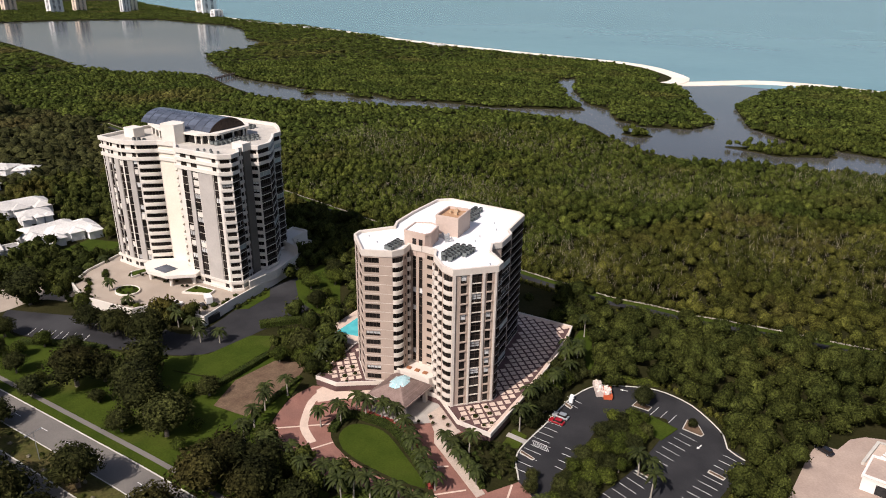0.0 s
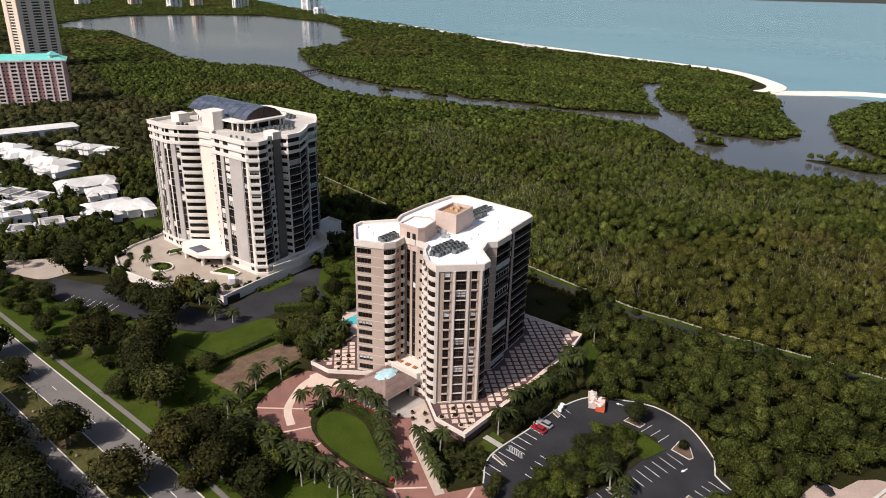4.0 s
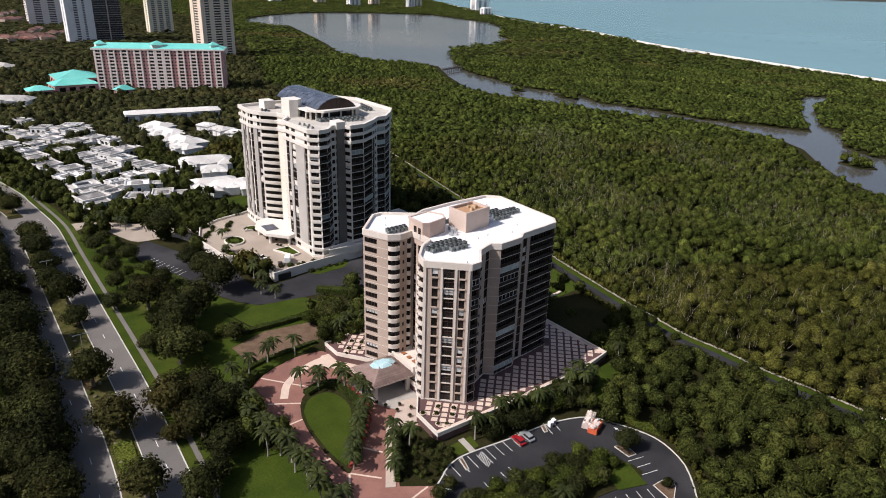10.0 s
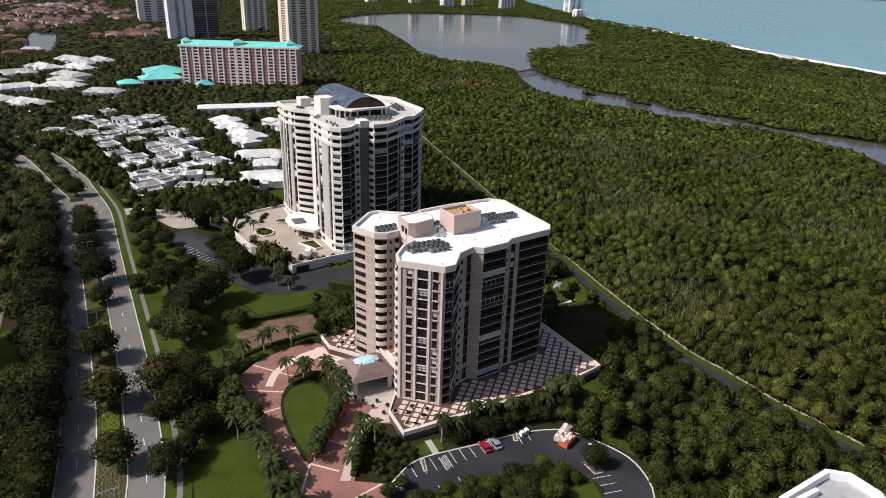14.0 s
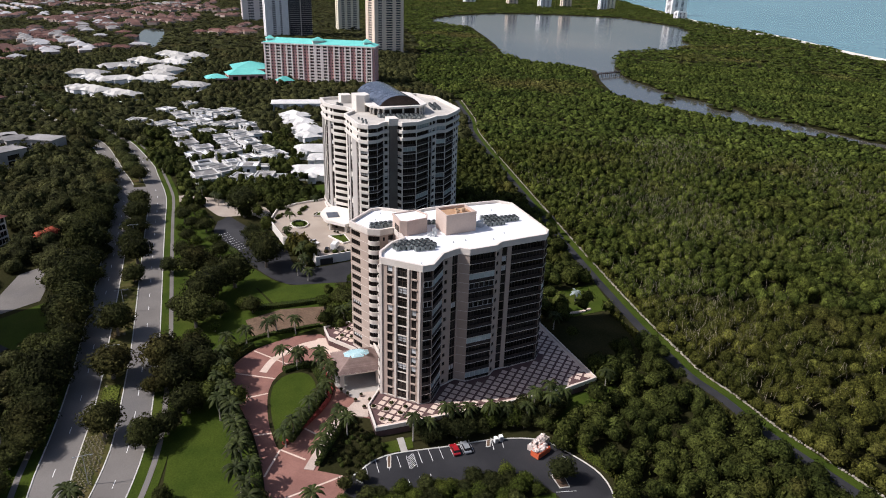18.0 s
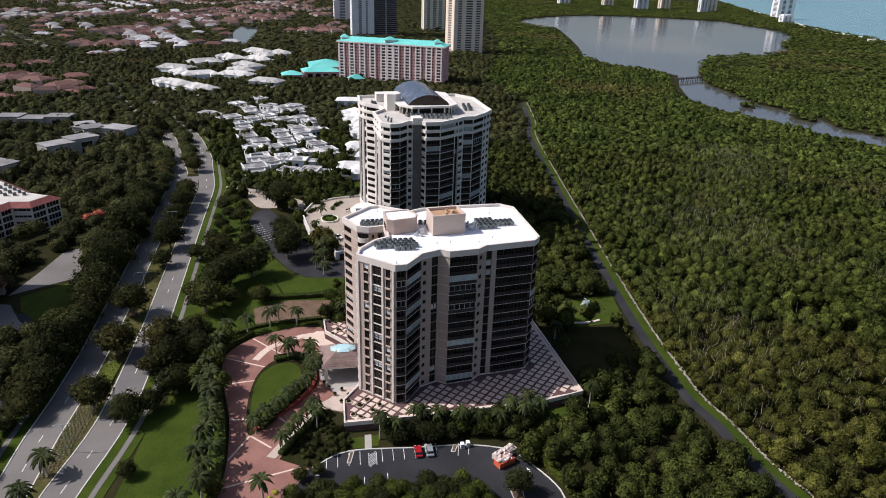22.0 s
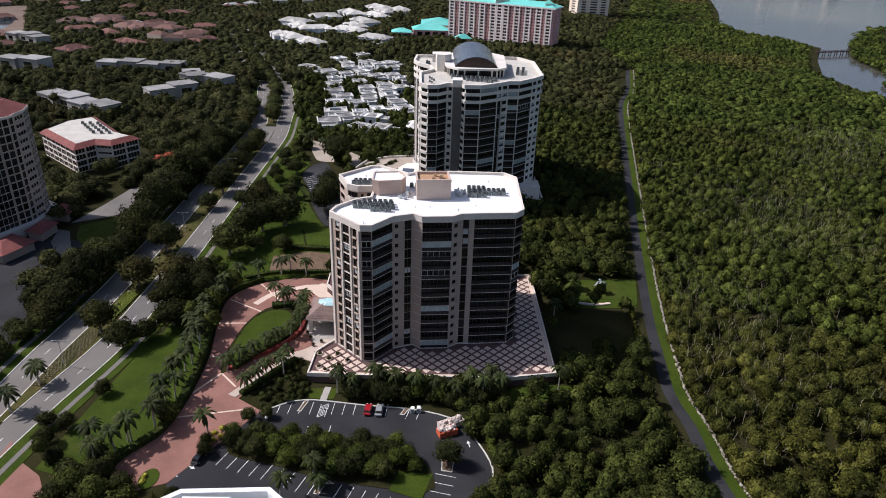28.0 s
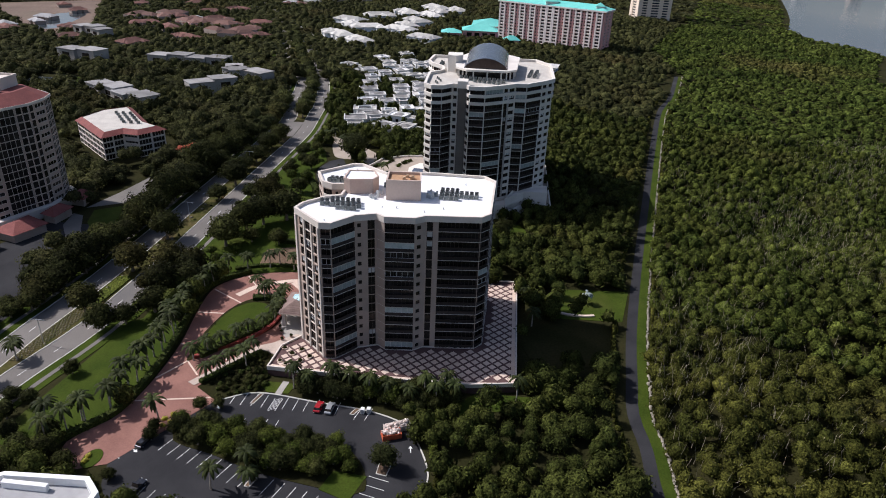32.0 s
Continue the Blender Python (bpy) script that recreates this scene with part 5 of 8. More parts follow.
# garage side of the deck
gar = thing("garage_wing", "white garage wing with stepped terraces", "garage")
for poly, z in (([(-183, 172), (-182.2, 186), (-186, 203.5), (-195.5, 211.5), (-197.5, 206), (-190, 196), (-187.5, 186), (-186, 174)], 5.6), ([(-186, 203.5), (-195.5, 211.5), (-196.5, 222), (-205, 222), (-204, 216), (-197.5, 207)], 8.6)):
    bm = bmesh.new()
    prism(bm, poly, 3.0, z)
    ring(bm, inset(poly, -0.1), inset(poly, 0.3), z, z + 1.0)
    bmesh.ops.recalc_face_normals(bm, faces=bm.faces)
    part("terrace_block", bm, WHITE, gar)
bm = bmesh.new()
box(bm, -182.2, -179.5, 147.6, 153.0, 0.07, 2.7)
part("garage_opening", bm, BLACK, gar, "dark garage entrance")


# ---- other buildings ----
def block(name, label, category, poly, z, wall_m, floors=0, roof_m=None, glass=GLASS, parapet=0.6, bands=None, z0=0.0, lift=0.35, m=None):
    """A flat-roofed building: body, one window band a storey on each side cut by piers, parapet and roof."""
    ob = thing(name, label, category, m)
    bm = bmesh.new()
    prism(bm, poly, z0, z)
    bmesh.ops.recalc_face_normals(bm, faces=bm.faces)
    part("wall", bm, wall_m, ob)
    bm = bmesh.new()
    ring(bm, inset(poly, -0.25), inset(poly, 0.3), z - 0.3, z + parapet)
    bmesh.ops.recalc_face_normals(bm, faces=bm.faces)
    part("parapet", bm, bands or wall_m, ob)
    bm = bmesh.new()
    prism(bm, inset(poly, 0.3), z, z + 0.15)
    part("roof", bm, roof_m or ROOFWHITE, ob)
    if floors:
        fh = (z - z0) / floors
        for i in range(len(poly)):
            L = (Vector(poly[(i + 1) % len(poly)]) - Vector(poly[i])).length
            if L < 2.5:
                continue
            k = max(1, int(L / 6.0))
            for j in range(k):
                for f in range(floors):
                    bm = bmesh.new()
                    prism(bm, on_face(poly, i, (j + 0.14) / k, (j + 0.86) / k, 0.06, 0.1), z0 + f * fh + fh * lift, z0 + f * fh + fh * 0.85)
                    bmesh.ops.recalc_face_normals(bm, faces=bm.faces)
                    part("window", bm, glass, ob)
    return ob


def tall(name, label, poly, z, wall_m, floors, piers, roof_z=1.0, dark=DARKTOWER, gap=0.45):
    """A far tower: dark core, one pale slab edge a storey, and upright piers on its sides."""
    ob = thing(name, label, "tower")
    bm = bmesh.new()
    prism(bm, inset(poly, 0.8), 0, z)
    part("core", bm, dark, ob)
    bm = bmesh.new()
    fh = z / floors
    for k in range(floors + 1):
        ring(bm, poly, inset(poly, 1.2), k * fh - fh * gap / 2, k * fh + fh * gap / 2)
    bmesh.ops.recalc_face_normals(bm, faces=bm.faces)
    tagged(part("floor_edges", bm, wall_m, ob), kind="stuff")
    for i, fs in piers.items():
        for f0, f1 in fs:
            bm = bmesh.new()
            prism(bm, on_face(poly, i, f0, f1, 0.4, 0.9), 0, z + 1.5)
            bmesh.ops.recalc_face_normals(bm, faces=bm.faces)
            part("pier", bm, wall_m, ob)
    bm = bmesh.new()
    prism(bm, inset(poly, 2.0), z, z + 4 * roof_z)
    part("roof_house", bm, wall_m, ob)
    return ob


rng = random.Random(31)
# coral-pink hotel with turquoise roofs
CO = [(-668.0, 189.0), (-612.0, 292.0), (-632.0, 302.0), (-688.0, 199.0)]
hotel = thing("coral_hotel", "long coral-pink hotel block with turquoise metal roof", "hotel")
walls = bmesh.new()
cl = []
for c in (.035, .135, .235, .335, .44, .50, .56, .665, .765, .865, .955):
    cl.append((c - .018, c + .018, 'w'))
HL = {"spans": {'w': (0.7, 2.55, 0.8), 's': (0.8, 2.2, 0.4)}, "frame": PALECORAL, "trim": PALECORAL, "blinds": 0.0, "bar": 2.0, "simple": True}
cols = []
for a in cl:
    cols.append(a)
for c in (.085, .185, .285, .39, .61, .715, .815, .912):
    cols += [(c - .020, c - .006, 's'), (c + .006, c + .020, 's')]
cols.sort()
facade(hotel, walls, CO[0], CO[1], 2.0, 3.1, 12, cols, HL, rng)
facade(hotel, walls, CO[1], CO[2], 2.0, 3.1, 12, [(.2, .35, 's'), (.6, .75, 's')], HL, rng)
facade(hotel, walls, CO[2], CO[3], 2.0, 3.1, 12, [], HL, rng)
facade(hotel, walls, CO[3], CO[0], 2.0, 3.1, 12, [(.2, .35, 's'), (.6, .75, 's')], HL, rng)
part("wall", walls, [CORAL, BRONZE], hotel)
for c in cl:
    for f in (c[0] - .011, c[1]):
        bm = bmesh.new()
        prism(bm, on_face(CO, 0, f, f + .011, 1.3, 0.05), 2, 39.8)
        bmesh.ops.recalc_face_normals(bm, faces=bm.faces)
        part("pier", bm, PALECORAL, hotel)
    for k in range(12):
        bm = bmesh.new()
        prism(bm, on_face(CO, 0, c[0], c[1], 1.3, 0.02), 2 + 3.1 * k - 0.15, 2 + 3.1 * k + 0.75)
        bmesh.ops.recalc_face_normals(bm, faces=bm.faces)
        part("balcony", bm, PALECORAL, hotel)
bm = bmesh.new()
ring(bm, inset(CO, -1.6), inset(CO, 0.5), 39.0, 40.4)
bmesh.ops.recalc_face_normals(bm, faces=bm.faces)
part("cornice", bm, PALECORAL, hotel)


def hip(bm, poly, z, rise, over=0.8, flat=0.35):
    o = inset(poly, -over)
    c = Vector((sum(p[0] for p in poly) / 4, sum(p[1] for p in poly) / 4))
    e = [(Vector(o[(i + 1) % 4]) - Vector(o[i])) for i in range(4)]
    d = min(e[0].length, e[1].length) * 0.5 * (1 - flat * 0)
    t = inset(o, d * 0.97)
    lo = [bm.verts.new((*p, z)) for p in o]
    hi = [bm.verts.new((*p, z + rise)) for p in t]
    for i in range(4):
        bm.faces.new((lo[i], lo[(i + 1) % 4], hi[(i + 1) % 4], hi[i]))
    bm.faces.new(hi), bm.faces.new(lo[::-1])


bm = bmesh.new()
hip(bm, CO, 40.4, 4.2, 1.4)
part("roof", bm, TURQUOISE, hotel)
for f, s in ((.5, 6.5), (.06, 4), (.94, 4)):
    p = Vector(CO[0]) + (Vector(CO[1]) - Vector(CO[0])) * f + Vector((-8, 1.7))
    bm = bmesh.new()
    q = [(p.x + a * s, p.y + b * s) for a, b in ((-1, -1), (1, -1), (1, 1), (-1, 1))]
    prism(bm, q, 40, 43.8)
    part("turret", bm, PALECORAL, hotel)
    bm = bmesh.new()
    hip(bm, q, 43.8, 3.2, 0.8)
    part("turret_roof", bm, TURQUOISE, hotel)
for poly, z, r in (([(-690, 150), (-668, 152), (-668, 190), (-690, 188)], 8, 5), ([(-740, 160), (-700, 160), (-700, 200), (-740, 198)], 9, 6), ([(-676, 128), (-660, 130), (-661, 150), (-677, 148)], 6, 3.5), ([(-640, 196), (-630, 198), (-632, 212), (-642, 210)], 6, 4)):
    ob = thing("hotel_pavilion", "low hotel wing with bright turquoise hipped roof", "hotel wing")
    bm = bmesh.new()
    prism(bm, poly, 0, z)
    part("wall", bm, CORAL, ob)
    bm = bmesh.new()
    hip(bm, poly, z, r, 1.2)
    part("roof", bm, TURQUOISE, ob)
    for i in (0, 1, 3):
        for j in range(4):
            bm = bmesh.new()
            prism(bm, on_face(poly, i, .1 + .22 * j, .24 + .22 * j, 0.06, 0.1), 2, z - 2)
            bmesh.ops.recalc_face_normals(bm, faces=bm.faces)
            part("window", bm, GLASS, ob)

# towers behind
tall("beige_tower", "tall beige apartment tower with rows of balconies", [(-914, 364), (-896, 372), (-900, 416), (-918, 412)], 112, BEIGE, 34, {0: [(0, .3), (.7, 1)], 1: [(0, .12), (.26, .4), (.62, .74), (.9, 1)]})
tall("cream_tower", "tall cream apartment tower with rows of balconies", [(-1262, 398), (-1240, 398), (-1240, 438), (-1262, 438)], 112, CREAMTOWER, 34, {0: [(0, .3), (.7, 1)], 1: [(0, .15), (.3, .42), (.6, .7), (.88, 1)]})
tall("white_tower", "tall white tower with dark glazed bands", [(-1165, 252), (-1138, 252), (-1138, 290), (-1165, 290)], 110, PLAINWHITE, 32, {0: [(0, .4), (.6, 1)], 1: [(0, .3), (.45, .62), (.72, 1)]})
tall("dark_tower", "tall dark glass tower with pale edges", [(-1172, 291), (-1138, 291), (-1138, 330), (-1172, 330)], 106, GREYPANEL, 32, {1: [(.48, .52)]}, gap=0.12)
tall("pink_far_tower", "distant pinkish tower above the trees", [(-1530, 250), (-1500, 250), (-1500, 310), (-1530, 310)], 70, PALECORAL, 22, {1: [(0, .2), (.4, .6), (.8, 1)]})
tall("far_tower", "distant white tower beside the lagoon", [(-1740, 1530), (-1710, 1530), (-1705, 1580), (-1740, 1580)], 80, PLAINWHITE, 24, {0: [(0, .2), (.8, 1)], 1: [(0, .2), (.4, .6), (.8, 1)]})
for x, y, w, z, mtl in ((-2120, 1380, 34, 75, BEIGE), (-2080, 1270, 40, 60, PLAINWHITE), (-2010, 1480, 36, 46, CREAMTOWER), (-2260, 1240, 36, 80, BEIGE), (-1960, 1430, 26, 40, PLAINWHITE), (-2350, 1110, 40, 70, PLAINWHITE), (-1560, 1420, 30, 18, PLAINWHITE)):
    tall("far_tower", "distant pale tower beside the lagoon", [(x, y), (x + w * .6, y), (x + w * .6, y + w), (x, y + w)], z, mtl, max(4, int(z / 3.2)), {0: [(0, .25), (.75, 1)], 1: [(0, .2), (.4, .6), (.8, 1)]})

# dark tower with red roof, across the boulevard
DT = [(-139.4, 5.0), (-154.0, 11.6), (-158.7, 13.9), (-168.4, 14.3), (-174.9, 12.5), (-180.0, 4.0), (-178.0, -14.0), (-160.0, -22.0), (-144.0, -16.0)]
dark = thing("dark_tower", "dark glass apartment tower with pale grid and red roof", "tower")
walls = bmesh.new()
DL = {"spans": {'d': (0.06, 3.0, 0.3), 'w': (0.85, 2.45, 0.35), 'g': (0.16, 2.95, 0.2)}, "frame": TRIM, "trim": TRIM, "blinds": 0.05, "bar": 1.9, "simple": True}
DCOLS = [[(.04, .30, 'w'), (.36, .97, 'd')], [(.04, .48, 'g'), (.52, .96, 'g')], [(.06, .30, 'g'), (.40, .94, 'w')], [(.05, .49, 'g'), (.54, .97, 'g')], [(.05, .95, 'd')], [(.1, .45, 'w'), (.5, .95, 'd')], [(.05, .95, 'd')], [(.1, .9, 'd')], [(.1, .9, 'd')]]
for i, cols in enumerate(DCOLS):
    facade(dark, walls, DT[i], DT[(i + 1) % len(DT)], 3.0, 3.05, 14, cols, DL, rng)
part("wall", walls, [STUCCO, BRONZE], dark)
bm = bmesh.new()
prism(bm, inset(DT, 1.2), 0, 45.6)
part("core", bm, GLASS, dark)
bm = bmesh.new()
ring(bm, inset(DT, -0.4), inset(DT, 0.6), 45.6, 46.6)
bmesh.ops.recalc_face_normals(bm, faces=bm.faces)
part("cornice", bm, TRIM, dark)
bm = bmesh.new()
o, t = inset(DT, -0.2), inset(DT, 6.5)
lo, hi = [bm.verts.new((*p, 46.6)) for p in o], [bm.verts.new((*p, 50.2)) for p in t]
for i in range(len(DT)):
    bm.faces.new((lo[i], lo[(i + 1) % len(DT)], hi[(i + 1) % len(DT)], hi[i]))
bm.faces.new(hi)
bmesh.ops.recalc_face_normals(bm, faces=bm.faces)
part("roof", bm, REDROOF, dark, "dark red tiled roof")
for x0, x1, y0, y1, z in ((-172, -162, -8, 2, 54.0), (-162, -152, -12, -3, 52.4), (-160, -156, -2, 3, 51.2)):
    bm = bmesh.new()
    box(bm, x0, x1, y0, y1, 48, z)
    ring(bm, [(x0 - .2, y0 - .2), (x1 + .2, y0 - .2), (x1 + .2, y1 + .2), (x0 - .2, y1 + .2)], [(x0 + .4, y0 + .4), (x1 - .4, y0 + .4), (x1 - .4, y1 - .4), (x0 + .4, y1 - .4)], z, z + 0.8)
    bmesh.ops.recalc_face_normals(bm, faces=bm.faces)
    part("plant_room", bm, TRIM, dark)
bm = bmesh.new()
prism(bm, inset(DT, -2.5), 0, 4.2)
part("podium", bm, TRIM, dark)
for q in ([(-146, 12), (-132, 8), (-129, 18), (-141, 23)], [(-160, 17), (-150, 16), (-148, 22), (-158, 23)], [(-176, 16), (-168, 17), (-167, 23), (-175, 22)], [(-126, 4), (-114, 2), (-112, 12), (-124, 14)]):
    ob = thing("tower_lodge", "low lodge with dark red hipped roof below the tower", "lodge")
    bm = bmesh.new()
    prism(bm, q, 0, 3.6)
    bmesh.ops.recalc_face_normals(bm, faces=bm.faces)
    part("wall", bm, STUCCO, ob)
    bm = bmesh.new()
    hip(bm, q, 3.6, 2.4, 1.0)
    bmesh.ops.recalc_face_normals(bm, faces=bm.faces)
    part("roof", bm, REDROOF, ob)
slab("pavement_tower_loop", [(-132.6, 36.1), (-147.6, 25.3), (-159.5, 22.6), (-157.9, 27.7), (-144.5, 34.6), (-136.6, 41.0)][::-1], -0.3, 0.10, ROADWAY, "pale curving drive before the dark tower", "driveway")
slab("pavement_tower_court", [(-166, 24.5), (-185.9, 29.3), (-205.6, 33), (-211, 40), (-196, 45), (-178, 44)][::-1], -0.3, 0.08, ROADWAY, "worn asphalt court beside the mid-rise flats", "car park")
slab("ground_tower_lawn", [(-146, 48), (-140, 43), (-152, 33), (-164, 29), (-176, 46), (-170, 53), (-155, 52)][::-1], -0.3, 0.09, GRASS, "shaded lawn before the dark tower", "lawn")
# mid-rise with red roof edges
MR = [(-250, -28), (-223.4, 1.2), (-233, 7.1), (-232, 15.3), (-244, 23.7), (-251.6, 10.4), (-279, -13.2), (-268.3, -24.3)]
mid = thing("midrise_flats", "mid-rise flats with pale roof and red mansard edge", "apartment block")
walls = bmesh.new()
ML = {"spans": {'g': (0.3, 2.75, 0.5), 's': (1.0, 2.2, 0.3)}, "frame": TRIM, "trim": TRIM, "blinds": 0.0, "bar": 1.7, "simple": True}
for i in range(8):
    L = (Vector(MR[(i + 1) % 8]) - Vector(MR[i])).length
    k = max(1, int(L / 5.2))
    facade(mid, walls, MR[i], MR[(i + 1) % 8], 0.3, 3.05, 4, [((j + .06) / k, (j + .94) / k, 'g' if i not in (2, 5) else 's') for j in range(k)], ML, rng)
part("wall", walls, [TRIM, BRONZE], mid)
bm = bmesh.new()
prism(bm, inset(MR, 0.9), 0, 12.4)
part("core", bm, GLASS, mid)
bm = bmesh.new()
o, t = inset(MR, -0.9), inset(MR, 2.4)
lo, hi = [bm.verts.new((*p, 12.3)) for p in o], [bm.verts.new((*p, 14.3)) for p in t]
for i in range(8):
    bm.faces.new((lo[i], lo[(i + 1) % 8], hi[(i + 1) % 8], hi[i]))
bm.faces.new(lo[::-1])
bmesh.ops.recalc_face_normals(bm, faces=bm.faces)
part("mansard", bm, REDROOF, mid, "red tiled mansard edge")
bm = bmesh.new()
prism(bm, inset(MR, 2.3), 12.4, 13.9)
part("upper_roof", bm, ROOFBEIGE, mid)
roof_units("flats rooftop units", [(-262 + 4.0 * k, -12 + 4 * r + 3.2 * k) for r in range(3) for k in range(5)], 13.9, 15, (1.4, 1.4, 1.3))


def flats(x, y, w, d, turn, z=9.2):
    """Long low flats with stepped grey roofs."""
    ob = thing("low_flats", "long low flats with grey stepped roofs", "apartment block", pose(x, y, 0, 0, 0, turn), "low flats")
    n = max(2, int(w / 14))
    for k in range(n):
        x0 = -w / 2 + w * k / n
        off = (k % 2) * 2.5
        zz = z + (k % 2) * 0.8
        bm = bmesh.new()
        box(bm, x0, x0 + w / n, -d / 2 + off, d / 2 + off, 0, zz)
        part("wall", bm, CONCRETE, ob)
        bm = bmesh.new()
        box(bm, x0 - 0.3, x0 + w / n + 0.3, -d / 2 + off - 0.6, d / 2 + off + 0.6, zz, zz + 0.5)
        part("roof", bm, FLATSROOF, ob)
        for side in (-1, 1):
            for f in (0.3, 0.66):
                for xx in (0.3,):
                    bm = bmesh.new()
                    yy = side * (d / 2 + 0.05) + off
                    box(bm, x0 + w / n * xx, x0 + w / n * (xx + 0.4), yy - 0.06, yy + 0.06, zz * (f - .18), zz * (f + .12))
                    part("window", bm, GLASS, ob)


for a in ((-332, -49, 66, 13, 56), (-452, -147, 40, 14, 70), (-448, -54, 66, 13, 84), (-372, -4, 34, 13, 130), (-408, 8, 40, 13, 60), (-415, -4, 30, 12, 20), (-560, -200, 46, 14, 60), (-300, -110, 50, 14, 40)):
    flats(*a)


# houses
def villa(x, y, w, d, turn, z=3.6, mtl=None, court=False):
    """A courtyard house: a main block with a sunken roof behind its parapet, and a lower wing."""
    ob = thing("villa", rng.choice(("low white villa with flat white roof", "white single-storey house with flat parapet roof", "white flat-roofed house among garden trees")), "house", pose(x, y, 0, 0, 0, turn), "white villas")
    wm = w * rng.uniform(0.58, 0.68)
    main = [(-w / 2, -d / 2), (-w / 2 + wm, -d / 2), (-w / 2 + wm, d / 2), (-w / 2, d / 2)]
    wing = [(-w / 2 + wm, -d * rng.uniform(.2, .45)), (w / 2, -d * .35), (w / 2, d * .30), (-w / 2 + wm, d * rng.uniform(.2, .42))]
    for poly, zz, rm in ((main, z, mtl or ROOFWHITE), (wing, z - 0.8, FLATSROOF if mtl is not ROOFWHITE else VILLAROOF)):
        bm = bmesh.new()
        prism(bm, poly, 0, zz)
        part("wall", bm, PLAINWHITE, ob)
        bm = bmesh.new()
        prism(bm, inset(poly, 0.3), zz, zz + 0.15)
        part("roof", bm, rm, ob)
        bm = bmesh.new()
        ring(bm, inset(poly, -0.3), inset(poly, 0.35), zz, zz + 0.75)
        bmesh.ops.recalc_face_normals(bm, faces=bm.faces)
        part("parapet", bm, HOUSEROOF, ob)
    cx, cy = -w / 2 + wm / 2, rng.uniform(-.08, .08) * d
    a, b = wm * rng.uniform(.2, .28), d * rng.uniform(.2, .28)
    patch = [(cx - a, cy - b), (cx + a, cy - b), (cx + a, cy + b), (cx - a, cy + b)]
    bm = bmesh.new()
    if court:
        ring(bm, inset(patch, -0.3), inset(patch, 0.1), z, z + 0.9)
        bmesh.ops.recalc_face_normals(bm, faces=bm.faces)
        part("court_rim", bm, PLAINWHITE, ob)
        bm = bmesh.new()
        prism(bm, inset(patch, 0.1), z + 0.16, z + 0.22)
        part("court", bm, BLACK, ob, "dark sunken courtyard")
    else:
        hip(bm, patch, z + 0.3, 1.1, 0.3)
        bmesh.ops.recalc_face_normals(bm, faces=bm.faces)
        part("roof_lantern", bm, FLATSROOF, ob, "low grey hipped lantern")
    for sgn in (-1, 1):
        for f in (-.36, -.14):
            bm = bmesh.new()
            box(bm, w * f - 0.9, w * f + 0.9, sgn * d / 2 - 0.05, sgn * d / 2 + 0.05, 0.5, 2.4)
            part("window", bm, GLASS, ob)


def hip_house(x, y, w, d, turn, z, roof_m, wall_m, label, group):
    """A house of a long main roof with cross wings of different lengths, each hipped over its eaves."""
    ob = thing("house", label, "house", pose(x, y, 0, 0, 0, turn), group)
    rect = [(-w / 2, -d * .36), (w / 2, -d * .36), (w / 2, d * .36), (-w / 2, d * .36)]
    polys = [rect]
    for f in (-.34, rng.uniform(-.05, .1), .36):
        k, e0, e1 = w * rng.uniform(.10, .15), rng.uniform(.45, .75), rng.uniform(.40, .62)
        polys.append([(f * w - k, -d * e0), (f * w + k, -d * e0), (f * w + k, d * e1), (f * w - k, d * e1)])
    for i, poly in enumerate(polys):
        zz = z - 0.25 * (i % 2)
        bm = bmesh.new()
        prism(bm, poly, 0, zz)
        part("wall", bm, wall_m, ob)
        bm = bmesh.new()
        span = min(poly[1][0] - poly[0][0], poly[2][1] - poly[1][1])
        hip(bm, poly, zz, span * 0.24)
        bmesh.ops.recalc_face_normals(bm, faces=bm.faces)
        part("roof" if i == 0 else "wing_roof", bm, roof_m, ob)
    return ob


VILLAS = [(-482, 72, 22, 12, 60), (-464, 90, 18, 14, 30), (-437, 98, 22, 14, 20), (-418, 101, 20, 16, 20), (-395, 103, 22, 16, 15), (-380, 112, 16, 14, 15), (-363, 108, 24, 16, 12), (-340, 111, 22, 18, 10), (-316, 110, 22, 17, 12),
          (-309, 131, 18, 12, 60), (-498, 101, 18, 12, 30), (-507, 118, 20, 12, 50), (-507, 139, 22, 12, 60), (-466, 117, 20, 13, 30), (-450, 130, 18, 14, 30), (-422, 138, 22, 14, 25), (-405, 141, 18, 14, 25), (-387, 143, 22, 14, 20),
          (-369, 150, 20, 14, 20), (-352, 156, 20, 13, 20), (-330, 138, 22, 12, 75), (-308, 145, 20, 14, 70), (-340, 127, 14, 12, 15), (-407, 125, 18, 14, 20), (-430, 118, 18, 12, 22), (-376, 130, 18, 12, 20),
          (-455, 105, 16, 12, 25), (-520, 92, 20, 14, 40), (-540, 110, 22, 14, 40)]
for x, y in ((-493, 69), (-467, 82), (-502, 95), (-441, 102), (-512, 117), (-515, 138), (-443, 91), (-416, 96), (-401, 100), (-404, 109), (-378, 102), (-376, 114), (-353, 108), (-350, 123), (-328, 119), (-326, 111), (-429, 138), (-403, 143), (-378, 149), (-457, 142), (-471, 128), (-338, 142), (-318, 149),
             (-485, 105), (-480, 118), (-455, 115), (-437, 128), (-420, 120), (-392, 128), (-366, 136), (-352, 140), (-497, 128), (-487, 140), (-445, 150), (-415, 152), (-365, 122)):
    if all(math.hypot(x - v[0], y - v[1]) > 13 for v in VILLAS):
        VILLAS.append((x, y, 17, 13, rng.choice((18, 22, 25, 108))))
